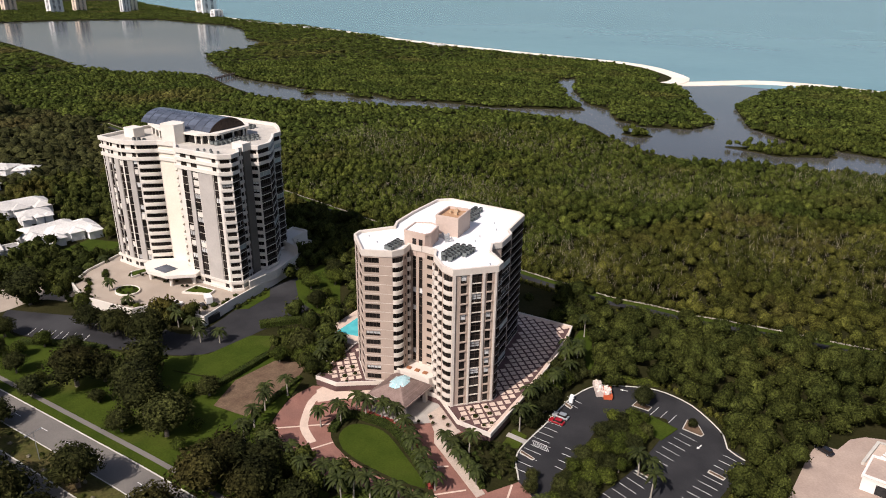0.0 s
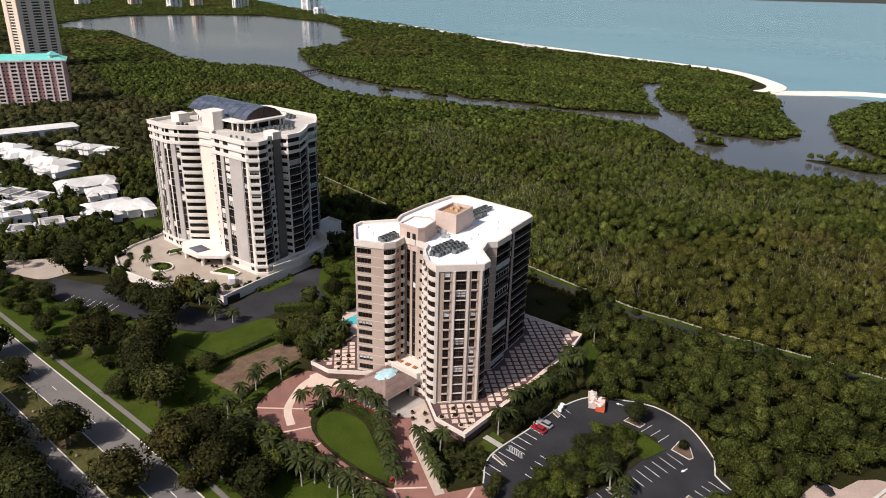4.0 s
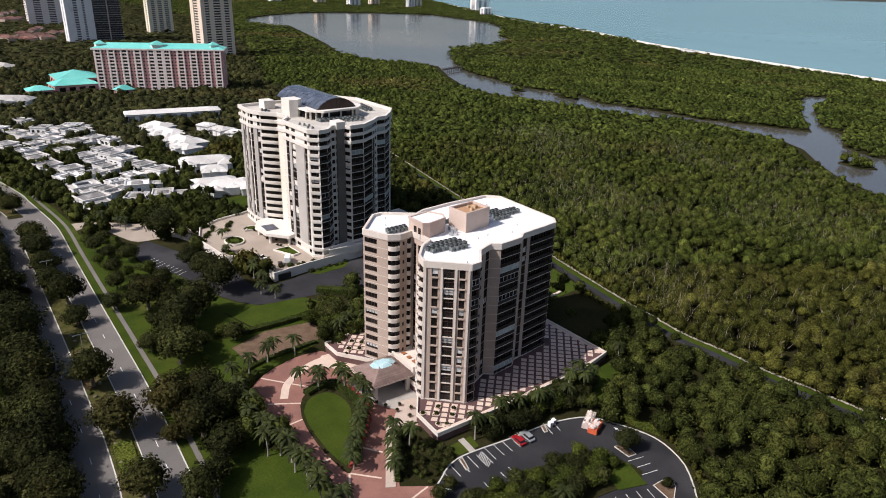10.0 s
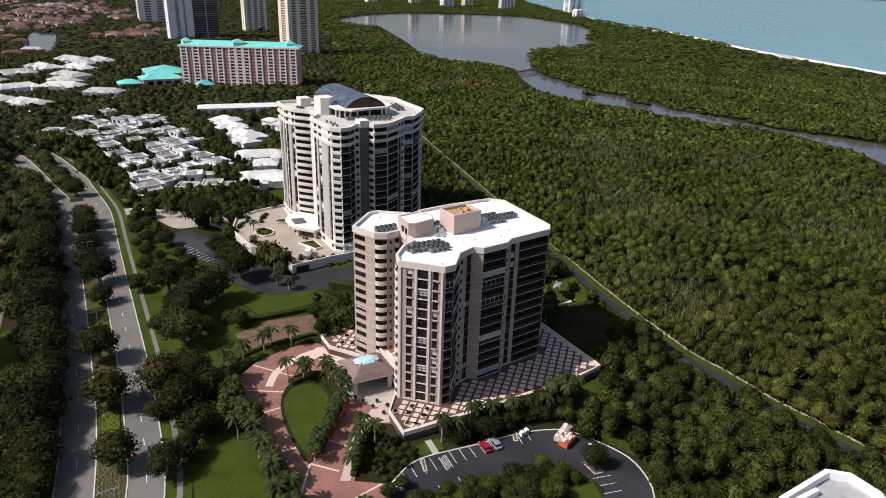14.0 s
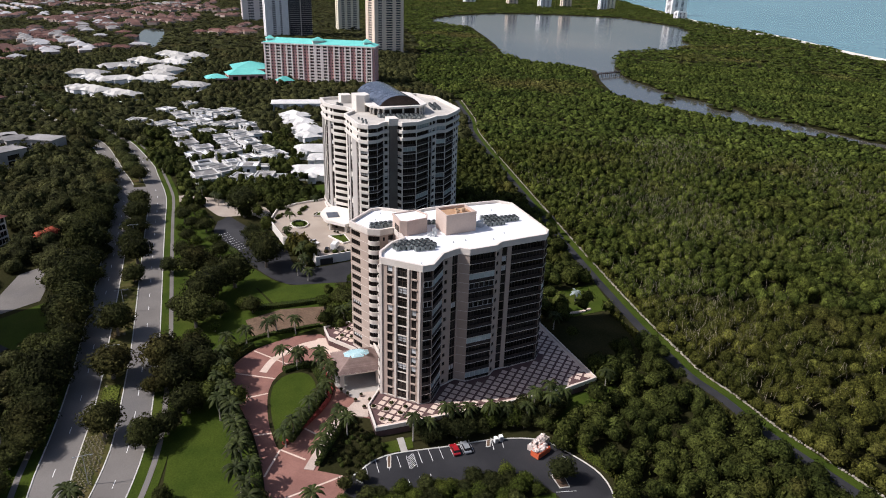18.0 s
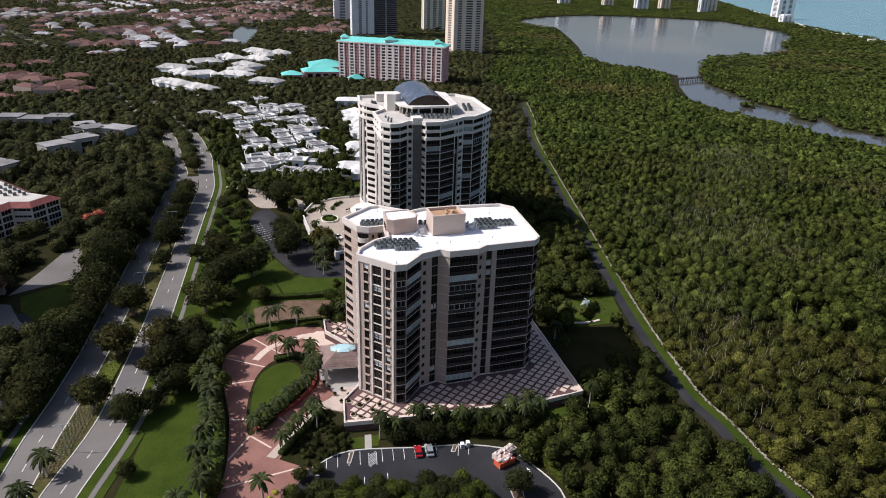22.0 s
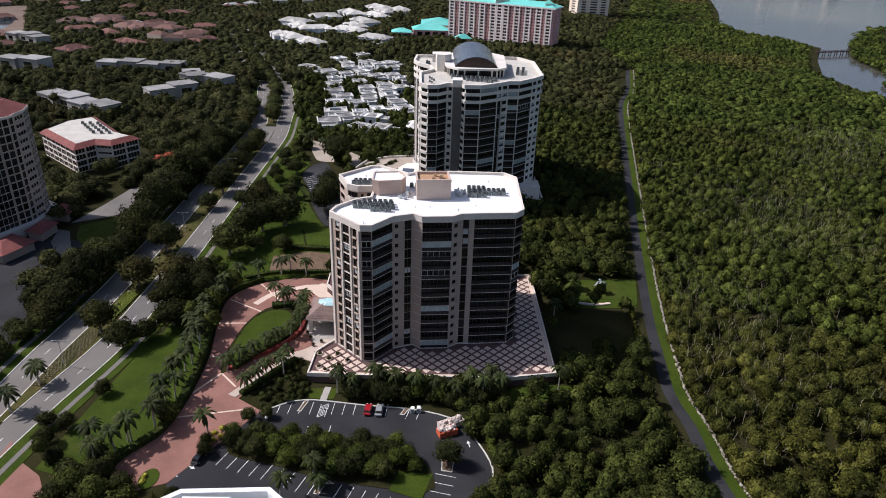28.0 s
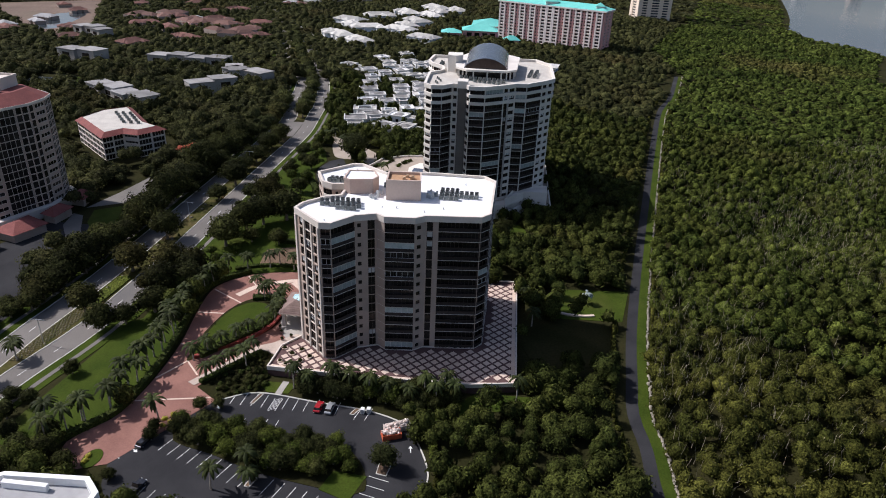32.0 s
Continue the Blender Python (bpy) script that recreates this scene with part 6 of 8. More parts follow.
for i, (x, y, w, d, r) in enumerate(VILLAS):
    villa(x, y, w * 0.86, d * 0.80, r, 3.2 + (i % 3) * 0.3, (VILLAROOF, FLATSROOF, FLATGREY, VILLAROOF, FLATSROOF, FLATGREY, ROOFWHITE)[i % 7], i % 5 == 2)
row = thing("terrace_row", "long two-storey white terrace row with bright flat-pitched roof", "house row", pose(-508, 209, 0, 0, 0, 79))
rr_ = [(-35, -8), (35, -8), (35, 8), (-35, 8)]
bm = bmesh.new()
prism(bm, rr_, 0, 7.0)
part("wall", bm, PLAINWHITE, row)
bm = bmesh.new()
hip(bm, rr_, 7.0, 1.9, 1.0)
bmesh.ops.recalc_face_normals(bm, faces=bm.faces)
part("roof", bm, HOUSEROOF, row)
for k in range(9):
    bm = bmesh.new()
    box(bm, -33 + 7.6 * k, -28.5 + 7.6 * k, -8.12, -7.95, 0.5, 5.6)
    part("archway", bm, FLATSROOF, row)
    bm = bmesh.new()
    box(bm, -34.6 + 7.6 * k, -33.8 + 7.6 * k, -8.5, -7.9, 0, 7.0)
    part("pier", bm, PLAINWHITE, row)
for x, y, w, d, r in ((-472, 187, 20, 18, 20), (-446, 186, 30, 18, 12), (-416, 187, 26, 20, 10), (-398, 184, 14, 12, 10), (-358, 182, 30, 18, 75), (-311, 170, 24, 16, 80), (-303, 176, 22, 16, 75), (-338, 180, 14, 13, 70),
                       (-440, 222, 14, 12, 20), (-458, 218, 12, 10, 30), (-425, 228, 12, 10, 40)):
    ob = hip_house(x, y, w, d, r, 4.2, HOUSEROOF, PLAINWHITE, "large white house with bright white hipped roof", "white-roofed houses")
for x, y, s in ((-733, 15, 26), (-782, 40, 26), (-822, 69, 28), (-884, 100, 28), (-866, 131, 26), (-805, 102, 26), (-751, 92, 26), (-681, 82, 25), (-685, 44, 24), (-698, 24, 20), (-627, 28, 24), (-638, 16, 18), (-597, 55, 24), (-635, 114, 22), (-715, 86, 22), (-845, 108, 24)):
    hip_house(x, y, s * 1.5, s * 0.8, rng.choice((20, 35, 60, 110)), 4.8, VILLAROOF, PLAINWHITE, "wide white-roofed house among dark trees", "white-roofed houses")
for k in range(90):
    x, y = rng.uniform(-1250, -560), rng.uniform(-500, 60)
    if y > -60 - 0.16 * (x + 560) * 0.9 - 30 and x > -980:
        continue
    if abs(y - (-25 + (x + 640) * 0.5)) < 30 and x > -1400:
        continue
    hip_house(x, y, rng.uniform(16, 26), rng.uniform(12, 18), rng.uniform(0, 180), 3.8, TERRACOTTA if k % 3 else FLATGREY, STUCCO, "house with terracotta tile roof among trees" if k % 3 else "house with pale tile roof among trees", "distant houses")
for x, y in ((-644, -138), (-692, -133), (-623, -80), (-595, -52), (-592, -240), (-540, -213), (-529, -146), (-618, -151), (-660, -100), (-570, -110), (-700, -180), (-640, -190), (-1141, -50), (-1014, 8), (-952, -95), (-864, -97), (-982, -60), (-1240, 176), (-1186, 200), (-1210, 150), (-1280, 210)):
    hip_house(x, y, rng.uniform(20, 30), rng.uniform(13, 18), rng.uniform(0, 180), 4.0, TERRACOTTA, STUCCO, "house with terracotta tile roof among trees", "distant houses")
# the far estate: roofs past counting, in streets
def far_estate(name, label, roof_m, spots, rng):
    V, Q, F = [], [], []
    for x, y, w, d, turn, z in spots:
        c, s = math.cos(turn), math.sin(turn)
        k = len(V)
        e = 0.42 * d
        for px, py, pz in ((-w / 2, -d / 2, 0), (w / 2, -d / 2, 0), (w / 2, d / 2, 0), (-w / 2, d / 2, 0), (-w / 2, -d / 2, z), (w / 2, -d / 2, z), (w / 2, d / 2, z), (-w / 2, d / 2, z),
                           (-w / 2 + e, -0.3, z + d * .2), (w / 2 - e, -0.3, z + d * .2), (w / 2 - e, 0.3, z + d * .2), (-w / 2 + e, 0.3, z + d * .2)):
            V.append((x + px * c - py * s, y + px * s + py * c, pz))
        for f in ((0, 1, 5, 4), (1, 2, 6, 5), (2, 3, 7, 6), (3, 0, 4, 7)):
            Q.append([k + i for i in f]), F.append(1)
        for f in ((4, 5, 9, 8), (5, 6, 10, 9), (6, 7, 11, 10), (7, 4, 8, 11), (8, 9, 10, 11)):
            Q.append([k + i for i in f]), F.append(0)
    me = quads_mesh(name, V, Q, roof_m)
    me.materials.append(STUCCO)
    me.polygons.foreach_set("material_index", np.array(F, np.int32))
    me.shade_flat()
    tagged(new(name, me), label, "houses", kind="stuff")


streets = {0: [], 1: [], 2: []}
for k in range(105):
    cx, cy, turn = rng.uniform(-2700, -900), rng.uniform(-950, 230), rng.uniform(-0.6, 0.6)
    if abs(cy - (-25 + (cx + 640) * 0.5)) < 60 and cx > -1400 or (cy > 0 and cx > -1150):
        continue
    kind = rng.choice((0, 0, 0, 1, 2))
    for j in range(rng.randint(8, 18)):
        a, b = (j // 2 - 4) * 24 + rng.uniform(-4, 4), (j % 2 - .5) * 46 + rng.uniform(-5, 5)
        x, y = cx + a * math.cos(turn) - b * math.sin(turn), cy + a * math.sin(turn) + b * math.cos(turn)
        w = rng.uniform(15, 23)
        streets[kind].append((x, y, w, w * rng.uniform(.55, .75), turn + rng.choice((0, 1.57)), rng.uniform(4, 6.5)))
for cx, cy, n in ((-967, -115, 9), (-1500, -80, 16), (-1540, 0, 12), (-1210, 205, 8), (-1730, -300, 9), (-700, -205, 6), (-650, -130, 8), (-610, -80, 6), (-1600, 220, 8), (-1800, 60, 10)):
    for j in range(n):
        w = rng.uniform(18, 27)
        streets[0].append((cx + rng.uniform(-3.2, 3.2) * n, cy + rng.uniform(-4, 4) * n, w, w * .65, rng.uniform(0, 3), 5.5))
far_estate("red_roofed_estate", "far streets of houses with red-brown tile roofs", FARTILE, streets[0], rng)
far_estate("grey_roofed_estate", "far streets of houses with pale grey roofs", FLATSROOF, streets[1], rng)
far_estate("white_roofed_estate", "far streets of houses with off-white roofs", FLATGREY, streets[2], rng)
for x, y in ((-640, 1105), (-628, 1100), (-655, 1112), (-1090, 1275)):
    villa(x, y, 14, 10, 20, 4.5)

# near tower and its court
NT = [(33.1, 143.2), (32.6, 153.4), (34.6, 155.6), (38.4, 155.6), (54, 146), (60, 130), (52, 116), (43, 130)][::-1]
near = thing("near_tower", "pale tower top with white parapet and grey roof", "tower")
bm = bmesh.new()
prism(bm, NT, 0.1, 56.0)
bmesh.ops.recalc_face_normals(bm, faces=bm.faces)
part("wall", bm, PALECORAL, near)
bm = bmesh.new()
ring(bm, inset(NT, -0.15), inset(NT, 0.5), 55.4, 57.2)
bmesh.ops.recalc_face_normals(bm, faces=bm.faces)
part("parapet", bm, PLAINWHITE, near)
bm = bmesh.new()
prism(bm, inset(NT, 0.5), 56.0, 56.1)
bmesh.ops.recalc_face_normals(bm, faces=bm.faces)
part("roof", bm, FLATGREY, near)
bm = bmesh.new()
box(bm, 33.9, 34.5, 143.6, 149.2, 56.1, 57.0)
part("ledge", bm, PLAINWHITE, near)
bm = bmesh.new()
prism(bm, [(44, 134), (43, 139), (46, 143.5), (50, 140), (49, 134)][::-1], 54, 57.6)
bmesh.ops.recalc_face_normals(bm, faces=bm.faces)
part("upper_block", bm, PALECORAL, near)
for i in range(len(NT)):
    for f in range(12, 16):
        bm = bmesh.new()
        prism(bm, on_face(NT, i, .15, .85, 0.05, 0.1), 3 + f * 3.2, 4.9 + f * 3.2)
        bmesh.ops.recalc_face_normals(bm, faces=bm.faces)
        part("window", bm, GLASS, near)
gh = block("gate_house", "low peach-coloured garage with pale roof", "garage", [(24.2, 170), (26.5, 179.5), (40, 179.5), (40, 168)], 4.2, PALECORAL, 0, PEACH)
bm = bmesh.new()
prism(bm, on_face([(24.2, 170), (26.5, 179.5), (40, 179.5), (40, 168)][::-1], 3, .2, .8, .08, .1), 0.2, 3)
bmesh.ops.recalc_face_normals(bm, faces=bm.faces)
part("door", bm, BLACK, gh)
slab("pavement_sun_deck", [(25.5, 181), (29, 192), (40, 193), (40, 181)], -0.1, 0.9, CREAMP, "cream sun deck with loungers", "terrace")
slab("trim_court_kerb", [(24.6, 181), (28.4, 193), (40, 194), (40, 193.3), (29, 192.4), (25.4, 181)], -0.1, 1.1, KERB, "pale low wall round the sun deck", "wall")

# wooden bridge over the channel
br = thing("footbridge", "long low wooden footbridge on piles over the channel", "bridge", pose(-643, 604, 0, 0, 0, 107))
bm = bmesh.new()
box(bm, -30, 30, -1.8, 1.8, 2.2, 3.0)
part("deck", bm, BRONZE, br)
for s in (-1.5, 1.5):
    bm = bmesh.new()
    box(bm, -30, 30, s - 0.08, s + 0.08, 3.9, 4.05)
    part("handrail", bm, BRONZE, br)
for k in range(8):
    bm = bmesh.new()
    for s in (-1.4, 1.4):
        box(bm, -28 + 8 * k - 0.4, -28 + 8 * k + 0.4, s - 0.3, s + 0.3, -1.5, 4.2)
    part("pile", bm, BRONZE, br)


# ---- plants ----
nrng = np.random.default_rng(9)


def leafy_crown(leaves, size, rng, lobes=7, squash=0.85, n=10, rows=4, low=-0.45, slim=0.5, core=0.9):
    """A lumpy crown of several lobes: a closed uneven core under many small leaf sprays; unit radius."""
    C, R = [(0.0, 0.0, 0.32)], [0.58]
    turn = rng.random() * math.tau
    for i in range(lobes):
        a = turn + math.tau * i / lobes + rng.normal(0, 0.22)
        d = rng.uniform(0.42, 0.66) if i % 3 else rng.uniform(0.15, 0.35)
        C.append((d * math.cos(a), d * math.sin(a), rng.uniform(0.12, 0.42) + (0.28 if i % 3 == 0 else 0)))
        R.append(rng.uniform(0.26, 0.42) * (1.0 if lobes < 9 else 0.8))
    C, R, o = np.array(C), np.array(R), np.array((0, 0, 0.2))

    def surface(d):
        b = d @ (C - o).T
        disc = b * b - ((C - o) ** 2).sum(1) + R * R
        r = np.where(disc > 0, b + np.sqrt(np.maximum(disc, 0)), 0.0)
        return np.maximum(r.max(1), 0.3), r.argmax(1)

    el, az = np.meshgrid(np.linspace(low, 1.46, rows + 1), np.arange(n) * math.tau / n, indexing="ij")
    az = az + rng.normal(0, 0.1, az.shape)
    d = np.stack((np.cos(el) * np.cos(az), np.cos(el) * np.sin(az), np.sin(el)), -1).reshape(-1, 3)
    V = [o + d * (surface(d)[0] * core * rng.uniform(0.9, 1.05, len(d)))[:, None]]
    Q = [(j * n + i, j * n + (i + 1) % n, (j + 1) * n + (i + 1) % n, (j + 1) * n + i) for j in range(rows) for i in range(n)]
    z, b = rng.uniform(math.sin(low), 1, leaves), rng.random(leaves) * math.tau
    h = np.sqrt(1 - z * z)
    d = np.stack((h * np.cos(b), h * np.sin(b), z), -1)
    r, which = surface(d)
    p = o + d * (r * rng.uniform(0.86, 1.12, leaves))[:, None]
    unit = lambda v: v / np.linalg.norm(v, axis=1)[:, None]
    nrm = unit(0.7 * (p - C[which]) / R[which][:, None] + 0.3 * d + (0, 0, 0.15) + rng.normal(0, 0.42, (leaves, 3)))
    t = unit(np.cross(nrm, rng.normal(0, 1, (leaves, 3))))
    u = np.cross(nrm, t)
    k = size * rng.uniform(0.55, 1.4, leaves)[:, None]
    w = k * slim * rng.uniform(0.7, 1.3, leaves)[:, None]
    base = (rows + 1) * n
    V.append(np.stack((p - t * k, p - u * w, p + t * k, p + u * w), 1).reshape(-1, 3))
    Q = np.concatenate((np.array(Q), base + np.arange(leaves * 4).reshape(-1, 4)))
    return np.concatenate(V) * (1, 1, squash), Q


def scatter(templates, pos, rad, high, rng):
    """Copies of the templates at places (n, 3), joined in one mesh."""
    Vs, Qs, base = [], [], 0
    pick = rng.integers(0, len(templates), len(pos))
    for k, (V, Q) in enumerate(templates):
        idx = np.nonzero(pick == k)[0]
        if not len(idx):
            continue
        a = rng.random(len(idx)) * math.tau
        c, s = np.cos(a)[:, None], np.sin(a)[:, None]
        x, y, z = V[:, 0][None], V[:, 1][None], V[:, 2][None]
        r = rad[idx][:, None]
        out = np.stack(((x * c - y * s) * r + pos[idx, 0][:, None], (x * s + y * c) * r + pos[idx, 1][:, None], z * high[idx][:, None] + pos[idx, 2][:, None]), -1)
        Vs.append(out.reshape(-1, 3))
        Qs.append((Q[None] + (np.arange(len(idx)) * len(V))[:, None, None] + base).reshape(-1, 4))
        base += len(idx) * len(V)
    return np.concatenate(Vs), np.concatenate(Qs)


def to_line(line, x, y):
    """Distance of points to a line, and the side (positive on its left)."""
    best, side = np.full(x.shape, 1e9), np.zeros(x.shape)
    for (x0, y0), (x1, y1) in zip(line, line[1:]):
        dx, dy = x1 - x0, y1 - y0
        t = np.clip(((x - x0) * dx + (y - y0) * dy) / (dx * dx + dy * dy), 0, 1)
        d = np.hypot(x - x0 - t * dx, y - y0 - t * dy)
        near_it = d < best
        best = np.where(near_it, d, best)
        side = np.where(near_it, np.sign(dx * (y - y0) - dy * (x - x0)), side)
    return best, side


def grid_points(x0, x1, y0, y1, step, rng):
    gx, gy = np.meshgrid(np.arange(x0, x1, step), np.arange(y0, y1, step))
    gx, gy = gx.ravel() + rng.uniform(-.45, .45, gx.size) * step, gy.ravel() + rng.uniform(-.45, .45, gy.size) * step
    return gx, gy


ROUGH_WALL = WALL[::3] + [(-640, 345), (-900, 440), (-1100, 500), (-1500, 600)]
KEEP_OUT = [LOT, [(-106, 209), (-88, 209), (-75, 213), (-80, 237), (-101, 243), (-104, 222)], [(-168, 150), (-152, 174), (-143, 168), (-152, 148)], [(-180, 190), (-182, 212), (-172, 216), (-144, 182), (-146, 171), (-164, 177)], [(-278, 86), (-96, 86), (-112, 104), (-122, 137), (-146, 142), (-163, 152), (-180, 140), (-236, 128), (-262, 118)], TERRACE, COURTP, smooth_line(DRIVE_OUT, 6) + [(-121, 140), (-84, 148), (-71, 140), (-75, 133), (-55, 121.5), (-50, 128.8), (-24.3, 113)],
            [(-138, 159), (-123, 159), (-123, 186), (-138, 186)], [(-254, 118), (-203, 137), (-179, 139), (-183, 178), (-178, 202), (-167, 200), (-165, 182), (-156, 176), (-160, 150), (-168, 127), (-230, 107)],
            [(-294, 86), (-292, 102), (-262, 136), (-236, 140), (-236, 133), (-250, 128), (-250, 112), (-278, 103), (-270, 86)],
            [(7, 118), (12, 178), (14, 186), (22, 193), (31, 198), (62, 198), (62, 118)], [(-40, 69), (-26, 85), (-18, 91), (-4, 97), (8, 89), (-8, 76), (-8, 70)],
            [(-150, 46), (-140, 34), (-120, 31), (-105, 42), (-85, 46), (-80, 60), (-58, 62), (-60, 42), (-95, 28), (-120, 8), (-152, 18)],
            inset(DT, -5.0), [(-130, 38), (-148, 22), (-160, 20), (-178, 24), (-206, 30), (-213, 41), (-196, 47), (-172, 50), (-150, 50)], [(-147, 24), (-130, 24), (-110, 12), (-110, 0), (-140, 2)], [(-670, -375), (-755, -438), (-830, -345), (-606, -226), (-556, -246)], inset(MR, -9.0), [(-656, 184), (-626, 300), (-654, 306), (-682, 192)], [(-745, 158), (-664, 126), (-664, 194), (-742, 204)],
            [(-26, 84), (-40, 82), (-62, 84), (-86, 87), (-90, 97), (-84, 104), (-52, 107), (-30, 100), (-24, 94)], [(-167, 119), (-165, 132), (-161, 150), (-153, 154), (-146, 142), (-146, 124)],
            [(-141, 112), (-146, 126), (-143, 142), (-131, 147), (-128, 135), (-127, 113)], [(-144, 98), (-138, 113), (-127, 114), (-126, 137), (-123, 128), (-119, 115), (-113, 106), (-122, 100)],
            [(-106, 221), (-127, 225), (-129, 250), (-106, 246)], [(-64, 198), (-64, 216), (-59.5, 215), (-54.5, 203), (-50.5, 193), (-48.5, 187), (-55, 187)], [(-222, 101), (-204, 112), (-189, 115), (-172, 108), (-170, 90), (-206, 90)],
            [(-262, 169), (-292, 159), (-294, 180), (-266, 188)], [(-276, 91), (-255, 106), (-236, 108), (-226, 102), (-228, 90)],
            [(-56, 137), (-61, 137), (-61, 149), (-56, 149)], [(-78, 133), (-55, 119), (-45, 126), (-48, 142), (-50, 186), (-58, 200), (-63.5, 200), (-63.5, 150), (-66, 138)], [(-1300, 55), (-1060, 42), (-980, 60), (-1056, 90), (-1300, 95)], [(-585, -290), (-700, -325), (-705, -285), (-590, -258)], [(-398, -148), (-366, -148), (-366, -96), (-398, -96)]]
HOMES = np.array([(o.matrix_basis.translation.x, o.matrix_basis.translation.y, 14.0 if o.name.startswith("villa") else 28.0 if -900 < o.matrix_basis.translation.x < -580 and o.matrix_basis.translation.y > -20 else 21.0) for o in scene.objects if o.parent is None and o.name.split(".")[0] in ("villa", "house", "low_flats")])


def free(x, y, homes=True):
    ok = inside(LAND, x, y) | inside(SPIT, x, y)
    for poly in ISLETS:
        ok |= inside(poly, x, y)
    for poly in KEEP_OUT:
        ok &= ~inside(poly, x, y)
    d, _ = to_line(ROAD[::2], x, y)
    ok &= d > np.where(x < -600, 1.5, np.where(x < -430, 6.5, np.where(x < -330, 14.0, 20.5)))
    d, side = to_line(ROUGH_WALL[:-4], x, y)
    ok &= ~((d < 10.0) & (side > 0)) & ~((d < 0.9) & (side <= 0))
    d, _ = to_line(SHORE[:26], x, y)
    ok &= ~((d < 9) & (x > -1300))
    d, _ = to_line(BEACH[:9], x, y)
    ok &= d > 24
    for hx, hy, hw, hd, ht, hz in streets[0] + streets[1] + streets[2] if homes and len(x) and x.min() < -900 else ():
        ok &= (x - hx) ** 2 + (y - hy) ** 2 > 170.0
    if homes:
        for hx, hy, hr in HOMES:
            ok &= np.hypot(x - hx, y - hy) > hr * 0.72
    return ok


def north_of_wall(x, y):
    wx, wy = np.array([p[0] for p in ROUGH_WALL[::-1]]), np.array([p[1] for p in ROUGH_WALL[::-1]])
    return y > np.interp(x, wx, wy)


CLOSE = [leafy_crown(215, 0.095, nrng, 12, 1.0, 10, 4) for _ in range(16)]
DENSE = [leafy_crown(76, 0.145, nrng, 8, 1.0, 8, 3) for _ in range(12)]
FINE = [leafy_crown(28, 0.21, nrng, 7, 1.0, 6, 3) for _ in range(10)]
MID = [leafy_crown(8, 0.27, nrng, 5, 0.9, 5, 2, 0.0) for _ in range(10)]
FAR = [leafy_crown(5, 0.32, nrng, 4, 0.85, 4, 1, 0.0) for _ in range(6)]
OAK = [leafy_crown(230, 0.085, nrng, 12, 0.85, 11, 4) for _ in range(10)]
HUBS = ((0, 0), (60, 60), (90, 140), (90, 200))


def woods(name, label, material, keep, rad, high, box_, lod, seed):
    r = np.random.default_rng(seed)
    step, templates, near_d, far_d = lod
    x, y = grid_points(*box_, step, r)
    d = np.min([np.hypot(x - hx, y - hy) for hx, hy in HUBS], axis=0)
    ok = (d >= near_d) & (d < far_d) & ((y > 110 - 0.45 * (90 - x)) | (d < 1350))
    x, y = x[ok], y[ok]
    ok = free(x, y)
    x, y = x[ok], y[ok]
    ok = keep(x, y)
    x, y = x[ok], y[ok]
    n = len(x)
    rr = step * rad * r.uniform(0.6, 1.3, n)
    hh = high * (r.uniform(0.72, 1.2, n) + 0.4 * (r.random(n) < 0.12)) * (1 + 0.25 * np.sin(x * 0.045) * np.sin(y * 0.06 + 1))
    tall_ = np.minimum(hh * 0.95, rr * r.uniform(0.9, 1.6, n))
    z = np.maximum(0.2, hh - tall_ * 0.85)
    V, Q = scatter(templates, np.stack((x, y, z), -1), rr, tall_, r)
    me = quads_mesh(name, V, Q, material)
    tagged(new(name, me), label, "woods", kind="stuff")
    return n


